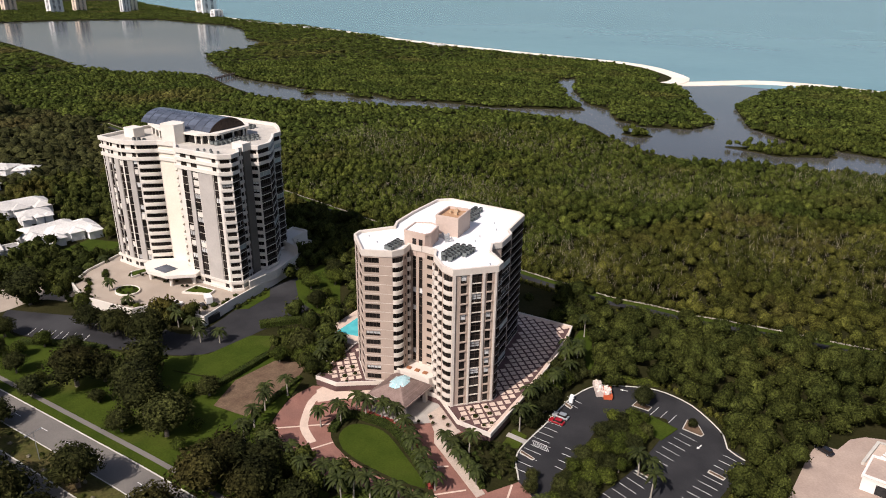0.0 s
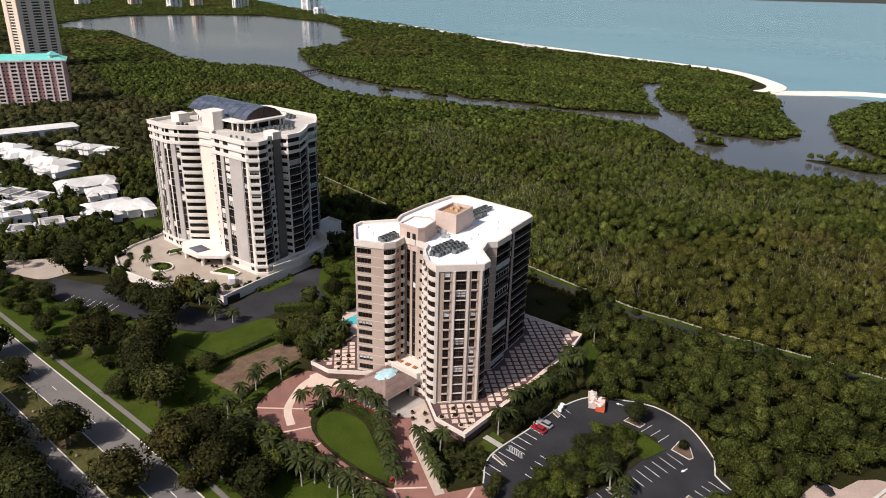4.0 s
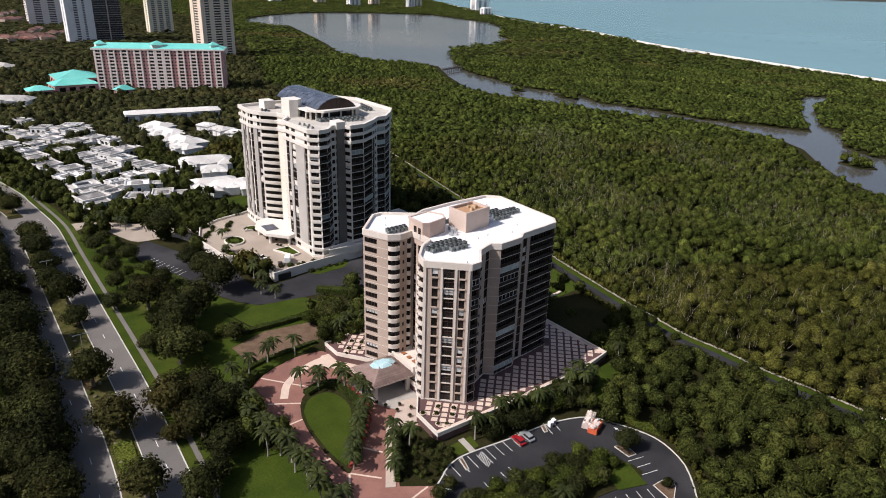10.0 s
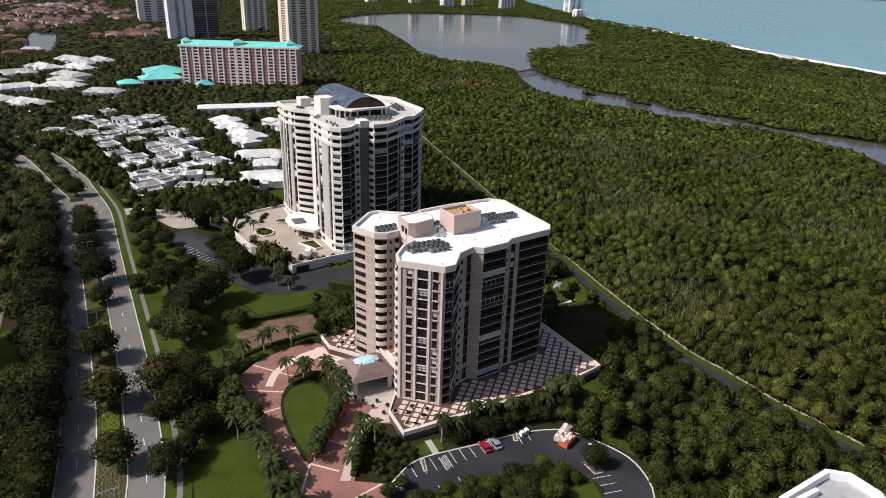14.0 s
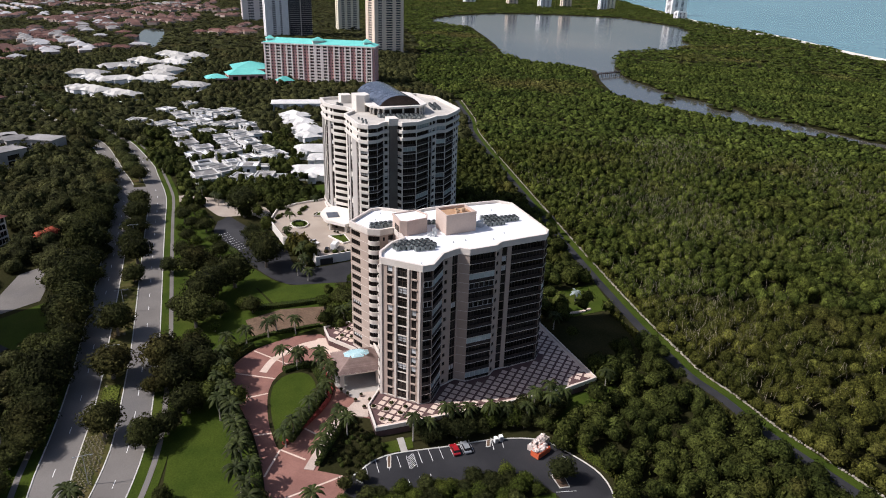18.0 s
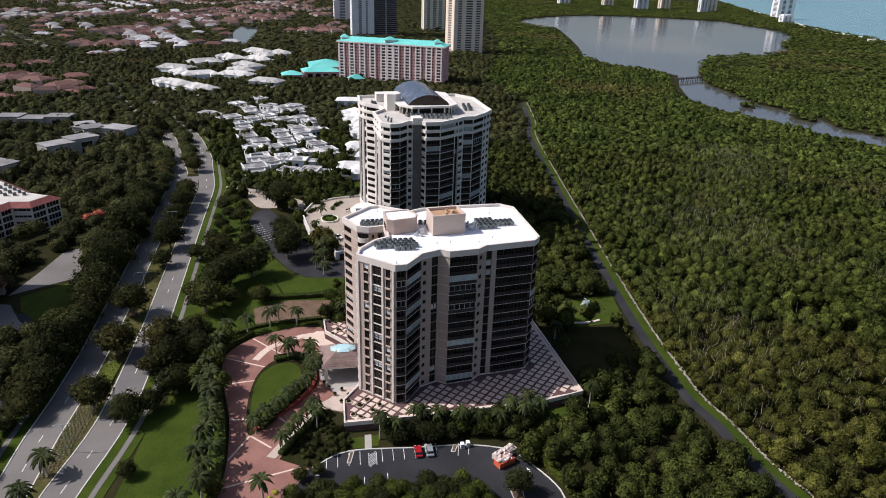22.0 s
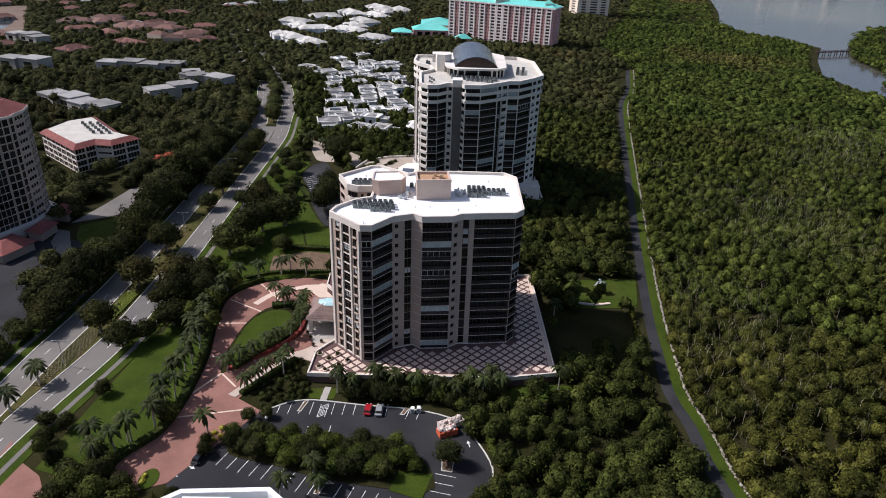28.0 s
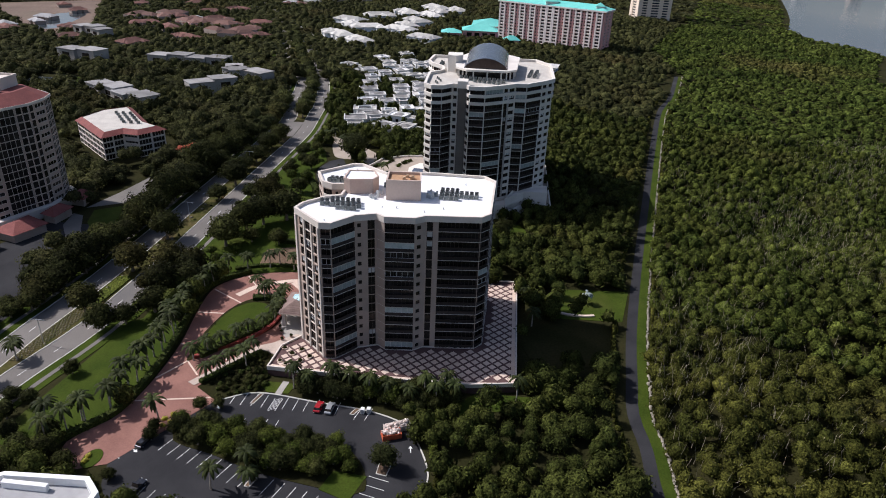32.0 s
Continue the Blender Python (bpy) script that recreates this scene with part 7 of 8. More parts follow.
mang = lambda x, y: north_of_wall(x, y) & (x < 95)
rest_ = lambda x, y: ~north_of_wall(x, y) & ~((x > -50) & (y < 60)) & ~inside([(-24, 112), (-50, 108), (-30, 100), (-20, 100)], x, y)
green = lambda x, y: rest_(x, y) & (y > 76)
oaks = lambda x, y: rest_(x, y) & (y <= 76)
MANGLAB = "dense olive-green mangrove canopy with uneven crowns"
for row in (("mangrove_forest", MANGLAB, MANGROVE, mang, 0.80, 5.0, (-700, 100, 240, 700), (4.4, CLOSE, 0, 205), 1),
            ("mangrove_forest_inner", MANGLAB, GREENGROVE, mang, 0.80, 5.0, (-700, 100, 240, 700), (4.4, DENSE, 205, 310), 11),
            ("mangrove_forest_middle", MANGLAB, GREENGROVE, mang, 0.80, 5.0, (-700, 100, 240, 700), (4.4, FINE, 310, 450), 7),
            ("mangrove_forest_far", "dense olive-green mangrove canopy towards the lagoon", HAZEGREEN, mang, 0.86, 4.0, (-1300, 100, 240, 1200), (6.0, MID, 450, 950), 2),
            ("mangrove_forest_distant", "distant mangrove and coastal woods", HAZEGREEN, mang, 0.90, 4.4, (-2900, 600, 240, 2200), (12.0, FAR, 950, 3200), 3),
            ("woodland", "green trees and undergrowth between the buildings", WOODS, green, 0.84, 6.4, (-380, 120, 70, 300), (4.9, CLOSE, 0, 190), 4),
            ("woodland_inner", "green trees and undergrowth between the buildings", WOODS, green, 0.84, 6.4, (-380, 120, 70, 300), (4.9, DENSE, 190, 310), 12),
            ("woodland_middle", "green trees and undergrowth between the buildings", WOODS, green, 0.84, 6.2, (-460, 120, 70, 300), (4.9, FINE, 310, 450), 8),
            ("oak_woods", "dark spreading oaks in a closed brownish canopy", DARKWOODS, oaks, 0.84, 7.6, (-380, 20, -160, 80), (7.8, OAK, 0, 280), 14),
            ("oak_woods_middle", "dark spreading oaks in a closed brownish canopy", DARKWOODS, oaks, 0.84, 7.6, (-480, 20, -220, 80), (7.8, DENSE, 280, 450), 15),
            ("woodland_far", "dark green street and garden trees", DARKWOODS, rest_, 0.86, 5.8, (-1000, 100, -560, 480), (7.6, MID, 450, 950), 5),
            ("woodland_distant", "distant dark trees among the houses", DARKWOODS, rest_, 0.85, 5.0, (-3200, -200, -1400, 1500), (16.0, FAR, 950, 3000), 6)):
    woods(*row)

# low thicket at the edges of the woods
edge_ = []
r_ = np.random.default_rng(31)
for line, offs in ((WALL, (-1.4, -2.6, 10.4)), (LOT, (-2.2, 2.2))):
    for o in offs:
        for (x0, y0), (x1, y1) in zip(offset_line(line, o), offset_line(line, o)[1:]):
            n = max(1, int(math.hypot(x1 - x0, y1 - y0) / 1.5))
            edge_ += [(x0 + (x1 - x0) * (j + r_.uniform(-.4, .4)) / n, y0 + (y1 - y0) * (j + r_.uniform(-.4, .4)) / n) for j in range(n)]
edge_ = np.array(edge_)
ok_ = inside(LAND, edge_[:, 0], edge_[:, 1]) & ~inside(LOT, edge_[:, 0], edge_[:, 1]) & (edge_[:, 0] > -420) & ~((edge_[:, 0] < -20) & (edge_[:, 1] < 186))
for poly in KEEP_OUT[5:]:
    ok_ &= ~inside(poly, edge_[:, 0], edge_[:, 1])
d_, side_ = to_line(ROUGH_WALL[:-4], edge_[:, 0], edge_[:, 1])
ok_ &= ~((d_ < 8.5) & (side_ > 0))
edge_ = edge_[ok_]
n_ = len(edge_)
V_, Q_ = scatter([leafy_crown(26, 0.20, nrng, 5, n=5, rows=2) for _ in range(6)], np.column_stack((edge_, np.zeros(n_))), r_.uniform(0.9, 1.9, n_), r_.uniform(1.2, 4.2, n_), r_)
tagged(new("thicket", quads_mesh("thicket", V_, Q_, MANGROVE)), "low olive-green thicket at the edge of the woods", "thicket", kind="stuff")

# bare pale stems standing out of the mangroves
r_ = np.random.default_rng(77)
x_, y_ = r_.uniform(-330, 90, 42000), r_.uniform(180, 500, 42000)
ok_ = free(x_, y_) & mang(x_, y_) & (np.sin(x_ * 0.031 + 1) * np.sin(y_ * 0.043) + r_.normal(0, 0.45, 42000) > 0.15)
x_, y_ = x_[ok_], y_[ok_]
n_ = len(x_)
z_, l_ = r_.uniform(2.8, 4.6, n_), r_.uniform(1.6, 3.4, n_)
lean_, a_ = r_.normal(0, 0.3, (n_, 2)), r_.random(n_) * math.tau
w_ = np.stack((np.cos(a_), np.sin(a_)), -1) * 0.045
lo_, hi_ = np.stack((x_, y_), -1), np.stack((x_, y_), -1) + lean_ * l_[:, None]
V_ = np.stack([np.concatenate((p, q[:, None]), 1) for p, q in ((lo_ - w_, z_), (lo_ + w_, z_), (hi_ + w_ * .5, z_ + l_), (hi_ - w_ * .5, z_ + l_))], 1).reshape(-1, 3)
tagged(new("bare_stems", quads_mesh("bare_stems", V_, np.arange(n_ * 4).reshape(-1, 4), DRYLEAF)), "pale bare stems among the mangroves", "stems", kind="stuff")


def tree_meshes(k, rng, leaf):
    """A broad tree: tapered trunk with limbs, under a spreading crown of lobes thick with leaf sprays."""
    bm = bmesh.new()
    h = 1.5 + 0.6 * rng.random()
    cylinder(bm, 0, 0, 0, h, 0.34, 0.22, 7)
    for i in range(6):
        a = math.tau * i / 6 + rng.random() * 0.6
        d, z = 1.4 + 1.2 * rng.random(), h + 1.2 + 1.4 * rng.random()
        lo = [bm.verts.new((0.14 * math.cos(b), 0.14 * math.sin(b), h - 0.5)) for b in (0, 2.1, 4.2)]
        hi = [bm.verts.new((d * math.cos(a) + 0.05 * math.cos(b), d * math.sin(a) + 0.05 * math.sin(b), z)) for b in (0, 2.1, 4.2)]
        for j in range(3):
            bm.faces.new((lo[j], lo[(j + 1) % 3], hi[(j + 1) % 3], hi[j]))
    trunk = bpy.data.meshes.new("trunk")
    bm.to_mesh(trunk), bm.free()
    trunk.materials.append(BARK)
    V, Q = leafy_crown(1200, 0.060, rng, 12, 1.0, 14, 6, -0.7, 0.5, 0.86)
    wide = rng.uniform(0.9, 1.15)
    V = V * (4.6 * wide, 4.6 / wide, 3.9) + (0, 0, h + 0.7)
    return trunk, quads_mesh("crown", V, Q, leaf)


TREES = {"dark": [tree_meshes(k, nrng, OAKLEAF) for k in range(7)], "fresh": [tree_meshes(k, nrng, FRESHLEAF) for k in range(4)]}


def tree(x, y, s, kind="dark", z=0.0, label="", group="broad trees"):
    tr, cr = TREES[kind][nrng.integers(len(TREES[kind]))]
    label = label or ("broad dark green tree with dense rounded crown" if kind == "dark" else "fresh green tree with loose leafy crown")
    ob = thing("tree", label, "tree", pose(x, y, z, 0, 0, nrng.random() * 360) @ Matrix.Diagonal((s, s, s * (0.85 + 0.3 * nrng.random()), 1)), group)
    placed("trunk", tr, ob), placed("crown", cr, ob)
    return ob


def palm_meshes(h, rng, fronds=16, length=3.5):
    bm = bmesh.new()
    n, lean = 7, rng.normal(0, 0.25, 2)
    prev = None
    for i in range(n):
        f = i / (n - 1)
        c = (lean[0] * f * f, lean[1] * f * f, h * f)
        r = 0.23 - 0.08 * f + (0.07 if i == 0 else 0)
        cur = [bm.verts.new((c[0] + r * math.cos(a), c[1] + r * math.sin(a), c[2])) for a in (math.tau * j / 7 for j in range(7))]
        if prev:
            for j in range(7):
                bm.faces.new((prev[j], prev[(j + 1) % 7], cur[(j + 1) % 7], cur[j]))
        prev = cur
    trunk = bpy.data.meshes.new("trunk")
    bm.to_mesh(trunk), bm.free()
    trunk.materials.append(PALMBARK)
    V, Q = [], []
    top = np.array((lean[0], lean[1], h))
    for k in range(fronds):
        a = math.tau * k / fronds + rng.normal(0, 0.12)
        up = rng.uniform(-0.1, 1.05)
        L = length * rng.uniform(0.85, 1.1)
        out = np.array((math.cos(a), math.sin(a), 0))
        side = np.array((-math.sin(a), math.cos(a), 0))
        m = 7
        spine = [top + out * L * f * (1 - 0.12 * f) + np.array((0, 0, L * (up * f - (0.75 + 0.35 * up) * f * f))) for f in (i / m for i in range(m + 1))]
        wide = [0.10] + [0.40 * math.sin(math.pi * (0.12 + 0.80 * i / m)) * (1.0 + 0.25 * (i % 2)) for i in range(1, m)] + [0.03]
        for s in (-1, 1):
            for i in range(m):
                p, q = spine[i], spine[i + 1]
                d = q - p
                i0 = len(V)
                V += [tuple(p), tuple(q), tuple(q + side * s * wide[i + 1] - np.array((0, 0, 0.35 * wide[i + 1])) + d * 0.25), tuple(p + d * 0.25 + side * s * wide[i] * 1.05 - np.array((0, 0, 0.38 * wide[i])))]
                Q.append((i0, i0 + 1, i0 + 2, i0 + 3))
    return trunk, quads_mesh("fronds", np.array(V), np.array(Q), PALMLEAF)


AFAR = []


def far_tree(x, y, s):
    AFAR.append((x, y, s))


PALMS = [palm_meshes(h, nrng) for h in (5.2, 6.2, 7.4, 8.6)]


def palm(x, y, k=None, s=1.0, z=0.1, label="", group="royal palms"):
    tr, fr = PALMS[nrng.integers(3) if k is None else k]
    ob = thing("palm_tree", label or "slender palm tree with arching green fronds", "palm", pose(x, y, z, 0, 0, nrng.random() * 360) @ Matrix.Scale(s, 4), group)
    placed("trunk", tr, ob), placed("fronds", fr, ob)
    return ob


def hedge(line, width, high, leaf=HEDGELEAF, z=0.1, label="clipped green hedge", density=14, name="hedge"):
    """A trimmed row of leaf clumps over a solid core."""
    line = smooth_line(line, 1.5) if len(line) > 2 else line
    bm = bmesh.new()
    strip(bm, line, -width * .42, width * .42, z - 0.1, z + high * .9)
    bmesh.ops.recalc_face_normals(bm, faces=bm.faces)
    ob = tagged(new(name), label, name)
    part("core", bm, leaf, ob)
    V, Q = [], []
    for (x0, y0), (x1, y1) in zip(line, line[1:]):
        L = math.hypot(x1 - x0, y1 - y0)
        ux, uy = (x1 - x0) / L, (y1 - y0) / L
        for _ in range(int(L * (width + 2 * high) * density * 0.35) + 1):
            f, g = nrng.random() * L, nrng.random() * (width + 2 * high)
            if g < high:
                o, zz, nr = -width / 2, g, np.array((uy, -ux, .2))
            elif g < high + width:
                o, zz, nr = g - high - width / 2, high, np.array((0, 0, 1.0))
            else:
                o, zz, nr = width / 2, g - high - width, np.array((-uy, ux, .2))
            c = np.array((x0 + ux * f - uy * o, y0 + uy * f + ux * o, z + zz)) + nrng.normal(0, 0.06, 3)
            nr = nr + nrng.normal(0, 0.45, 3)
            nr /= np.linalg.norm(nr)
            t = np.cross(nr, nrng.normal(0, 1, 3))
            t /= np.linalg.norm(t)
            s = np.cross(nr, t)
            k = 0.22 * (0.6 + 0.8 * nrng.random())
            i0 = len(V)
            V += [tuple(c - t * k), tuple(c - s * k * .6), tuple(c + t * k), tuple(c + s * k * .6)]
            Q.append((i0, i0 + 1, i0 + 2, i0 + 3))
    placed("leaves", quads_mesh("leaves", np.array(V), np.array(Q), leaf), ob)
    return ob


SHRUBS = {}


def shrub(x, y, r, z=0.1, leaf=HEDGELEAF, label="rounded green shrub", group="shrubs", high=0.9):
    key = (leaf.name, nrng.integers(3))
    if key not in SHRUBS:
        V, Q = leafy_crown(190, 0.12, nrng, 6, 0.95, 8, 4)
        SHRUBS[key] = quads_mesh("shrub", V, Q, leaf)
    ob = tagged(new("shrub", SHRUBS[key]), label, "shrub", group)
    ob.matrix_basis = pose(x, y, z, 0, 0, nrng.random() * 360) @ Matrix.Diagonal((r, r, r * high, 1))
    return ob


# broad trees on the estate
for x, y, s in ((-249, 124, 2.3), (-183, 99, 2.1), (-201, 126, 1.9), (-184, 126, 2.0), (-168, 112, 2.2), (-153.5, 100, 2.1), (-140, 96.5, 2.0), (-152, 91.5, 1.2), (-115, 87, 2.0), (-114, 95, 1.9), (-101, 90, 1.9),
                (-145, 116, 1.0), (-145, 105, .95), (-189, 89, 1.1), (-206, 94, 1.0), (-199, 109, 1.1), (-170, 97, .7), (-162, 104, 1.8), (-213, 124, 1.5), (-232, 105, 1.2), (-105, 98, 1.6),
                (-137, 149, 1.3), (-166, 203, 1.3), (-155, 178, 1.2), (-124, 141, .9), (-240, 99, 1.0), (-259, 101, 1.0), (-250, 96, 1.1), (-222, 97, 1.1), (-178, 105, 1.6)):
    tree(x, y, s, "dark")
for x, y, s in ((-135, 102.5, .6), (-132, 94, .6), (-126.5, 98, .6), (-262, 94.5, .7), (-246, 103, .8), (-228, 95, .7), (-215, 100, .8), (-254, 104.5, .7), (-236, 94, .7), (-214, 108, .9), (-195, 95, .6),
                (-175, 194, .9), (-168, 190, 1.1), (-162, 198, 1.2), (-150, 181, .8), (-157, 186, .7), (-131, 148, 1), (-145, 152, 1), (-140, 141, .9), (-133, 144, .9), (-126, 142, .8), (-150, 113, .8)):
    tree(x, y, s, "fresh")
# median and verge trees
for x, y, s in ((-203, 76.5, 1.9), (-184, 76, 1.3), (-142, 72, 1.75), (-115, 72, 1.95), (-86, 71.5, 1.6)):
    tree(x, y, s, "dark", 0.15, "dark rounded tree on the grassy median", "median trees")
for x, y, s in ((-78, 81.5, 1.35), (-103, 83, .9), (-150, 57.5, 2.2), (-176, 58, 2.4), (-214, 57, 2.5), (-108, 53.5, 1.7), (-127, 56.5, 1.9), (-196, 55, 2.2), (-238, 56, 2.2), (-262, 56, 2.2)):
    tree(x, y, s, "dark", 0.1, "dark spreading tree beside the boulevard", "verge trees")
for k in range(48):
    x = -216 - 9.0 * k
    if -318 < x < -280:
        continue
    yc = float(np.interp(-x, [-p[0] for p in ROAD], [p[1] for p in ROAD]))
    spot = x + nrng.uniform(-2, 2), yc + nrng.uniform(-1.5, 1.5), 1.2 + 0.6 * nrng.random()
    if x < -330:
        far_tree(*spot)
    else:
        tree(*spot, "dark", 0.15, "dark rounded tree on the grassy median", "median trees")
for k in range(44):
    x = -84 - 6.4 * k
    yc = float(np.interp(-x, [-p[0] for p in ROAD], [p[1] for p in ROAD]))
    spot = x + nrng.uniform(-2, 2), yc - 15.5 + nrng.uniform(-1.5, 1.5), 1.2 + 0.8 * nrng.random()
    if x < -270:
        far_tree(*spot)
    else:
        tree(*spot, "dark", 0.1, "dark spreading tree beside the boulevard", "verge trees")
for x, y, s in ((-101, 51, 1.1), (-100, 44, 1.1), (-116, 48, 1.2), (-133, 50, 1.3), (-150, 54, 1.3), (-172, 56, 1.4), (-205, 58, 1.4), (-230, 60, 1.4), (-255, 61, 1.4), (-280, 60, 1.3), (-115, 53, .9), (-60, 49, 1.0), (-45, 47, 1.0), (-75, 46, 1.0), (-200, 52, 1.2), (-215, 64, 1.0), (-190, 62, 1.0),
                (-305, 56, 1.2), (-36, 80, .8)):
    tree(x, y, s, "dark", 0.1, "dark spreading tree beside the boulevard", "verge trees")
# garden trees among the villas
gx_, gy_ = nrng.uniform(-535, -296, 700), nrng.uniform(70, 240, 700)
spots = []
for x, y in zip(gx_, gy_):
    clear = all(abs((x - v[0]) * math.cos(math.radians(v[4])) + (y - v[1]) * math.sin(math.radians(v[4]))) > v[2] * .43 + 1.2 or abs((y - v[1]) * math.cos(math.radians(v[4])) - (x - v[0]) * math.sin(math.radians(v[4]))) > v[3] * .4 + 1.2 for v in VILLAS)
    road_y = float(np.interp(-x, [-p[0] for p in NORTH], [p[1] for p in NORTH]))
    if clear and y > road_y + 12 and (y < 160 or nrng.random() < 0.35) and all(math.hypot(x - u, y - v) > 6.0 for u, v in spots) and not inside([(-545, 160), (-295, 155), (-285, 200), (-500, 250), (-545, 230)], np.array(x), np.array(y)):
        spots.append((x, y))
        far_tree(x, y, 0.5 + 0.55 * nrng.random())
AFAR = np.array(AFAR)
V_, Q_ = scatter(OAK, np.column_stack((AFAR[:, :2], AFAR[:, 2] * 1.6)), AFAR[:, 2] * 4.6, AFAR[:, 2] * 4.2, nrng)
tagged(new("street_and_garden_trees", quads_mesh("street_and_garden_trees", V_, Q_, OAKLEAF)), "dark street and garden trees among white villas", "trees", kind="stuff")
# car park planting
bx, by = nrng.uniform(-43, -23, 900), nrng.uniform(122, 175, 900)
hit_ = inside(inset(BED[::-1], 1.6), bx, by)
spots = []
for x, y in zip(bx[hit_], by[hit_]):
    if all(math.hypot(x - u, y - v) > 2.5 for u, v in spots) and not (x > -29.5 and y > 163):
        spots.append((x, y))
for k, (x, y) in enumerate(spots):
    tree(x, y, 0.58 + 0.24 * nrng.random(), "dark" if k % 2 else "fresh", 0.15, "bushy green tree in the car-park bed", "car-park trees")
for x, y, s in ((-17.0, 174.8, .45), (-31.8, 177.6, .95), (-24.0, 148.2, .4), (-33.5, 119, .55), (-36.8, 118.5, .5), (-46, 126.5, .6), (-47.5, 131, .5), (-12, 128, .5), (-20, 116, .5), (-55, 132.5, .33), (-57.5, 135, .38), (-60, 134.5, .32), (-62.5, 136, .3), (-57, 138, .35), (-60, 138, .35), (-54, 134.8, .3), (-59, 131.5, .28), (-54.5, 129, .28), (-56, 151, .5), (-57, 155, .5), (-55.2, 174, .6), (-53.6, 178.5, .62), (-52.0, 183, .66), (-55.5, 184, .7), (-49.8, 184.8, .5), (-54.8, 167, .5), (-58.5, 158, .8), (-59.5, 166, .9), (-58.8, 176, .9)):
    tree(x, y, s, "dark", 0.1, "bushy tree at the edge of the car park", "car-park trees")
for k in range(50):
    y = 150 + 42 * nrng.random()
    tree(-60.4 + 5.4 * nrng.random(), y, 0.58 + 0.36 * nrng.random(), "dark" if k % 3 else "fresh", 0.05, "leafy tree below the terrace wall", "terrace-side trees")
# palms
for x, y in ((-33.6, 92.4), (-37.8, 99.1), (-42.1, 104.2), (-53.1, 103), (-62.3, 104.3), (-70, 104.6), (-78, 104.4)):
    palm(x, y, 2, 1.08)
# shade trees at the gate and beside the footpath
for x, y, s in ((-24, 92, .95), (-24, 98, 1.0), (-22, 104, .8), (-31, 95, .8), (-17, 92, 1.0), (-14, 98, 1.1), (-12, 106, .9), (-8, 101, 1.0), (-42, 82.5, .7), (-43, 77, .75), (-55.6, 85.5, .7), (-98.7, 54, .8), (-89.6, 51, .9), (-80, 50.5, .95), (-71, 49.5, 1.0), (-62, 50, .9), (-53, 48, .9), (-84, 47, 1.0), (-66, 45.5, 1.0), (-30, 85, .8), (-90, 92.5, 1.6), (-82, 87, 1.1)):
    tree(x, y, s, "dark")
for x, y in ((-66.5, 115.6), (-70.5, 118.3), (-74.1, 120.9), (-78.4, 123.9), (-81.5, 126.6), (-85, 130)):
    palm(x, y, 0)
for x, y in ((-58.8, 122.4), (-61.9, 124.6), (-65.6, 126.8), (-69.6, 129.4), (-72.5, 131.6)):
    palm(x, y, 0, 0.9)
for x, y in ((-104.2, 126), (-106.7, 121.1), (-102, 131.5), (-98.6, 131.2), (-89.5, 132.4), (-94, 132.6), (-102.5, 124.7)):
    palm(x, y, 1)
for x, y in ((-40.3, 117.9), (-28.6, 95.4), (-37.1, 100.3), (-42.8, 103.9), (-60.1, 103.2), (-54.4, 105.1), (-74.1, 103.4), (-66.5, 103.8), (-82, 103.2), (-48, 104.5), (-88, 103.6), (-33, 98), (-90.7, 102.8), (-83.6, 100.5), (-96, 101.5), (-101.4, 103), (-106, 102.5), (-110, 104)):
    palm(x, y, 2)
for x, y in ((-120, 105.4), (-122.5, 111.6), (-125.5, 119), (-125, 128), (-127.5, 122), (-60.4, 65.6), (-59.4, 66.6), (-48.9, 64.2), (-47.7, 65.2)):
    palm(x, y, 1)
for x, y in ((-65.6, 131.7), (-58.2, 147.8), (-60.2, 158), (-56.8, 169.1), (-59.5, 160.2), (-55.4, 180.3), (-55.8, 187.5), (-57.5, 152), (-58, 164), (-57, 174), (-58.5, 184), (-57.8, 192), (-60.8, 190), (-60.4, 209)):
    palm(x, y, nrng.integers(1, 4), 0.95)
for x, y in ((-281, 106), (-276, 112), (-284, 101), (-270, 113), (-228, 143), (-212, 139.5), (-192, 143), (-180.5, 141.5), (-176, 140), (-172, 137), (-166, 140), (-187, 140.5), (-125.5, 155), (-127, 149), (-125, 145), (-127, 190), (-115, 212), (-100, 214), (-135, 156), (-24.8, 146.6), (-22.5, 148.2), (-256, 160), (-258, 172), (-262, 192), (-20, 140)):
    palm(x, y, nrng.integers(0, 3), 0.95)
# hedges and shrubs
hedge([(-102.3, 120.6), (-103.6, 125), (-102.6, 129.3), (-97, 130.4), (-89.6, 130.3), (-80.6, 125.6), (-68.3, 116.6)], 2.8, 1.3, HEDGELEAF, 0.28, "thick clipped hedge round the teardrop lawn", 18)
hedge([(-99, 132.4), (-89, 132.4), (-80.0, 128), (-67.5, 115.2)], 1.2, 0.8, REDLEAF, 0.28, "band of dark red shrubs beside the drive")
hedge([(-30, 97.5), (-39.5, 104.6), (-45, 106.2), (-57, 107.2), (-74, 106.4), (-92, 103.8), (-105, 102.6), (-113, 105.3), (-121, 113.3)], 2.0, 1.6, HEDGELEAF, 0.1, "tall clipped hedge along the brick drive")
hedge([(-147, 115.5), (-146.2, 128), (-145.8, 143)], 2.4, 1.6, HEDGELEAF, 0.1, "clipped hedge between lawn and bare patch")
hedge([(-162.5, 155.5), (-157, 162), (-149.5, 170)], 3.6, 2.2, HEDGELEAF, 0.05, "broad clipped hedge beside the dark drive")
hedge([(-224, 105), (-206, 114), (-195, 117)], 3.0, 1.3, HEDGELEAF, 0.05, "clipped hedge beside the car park")
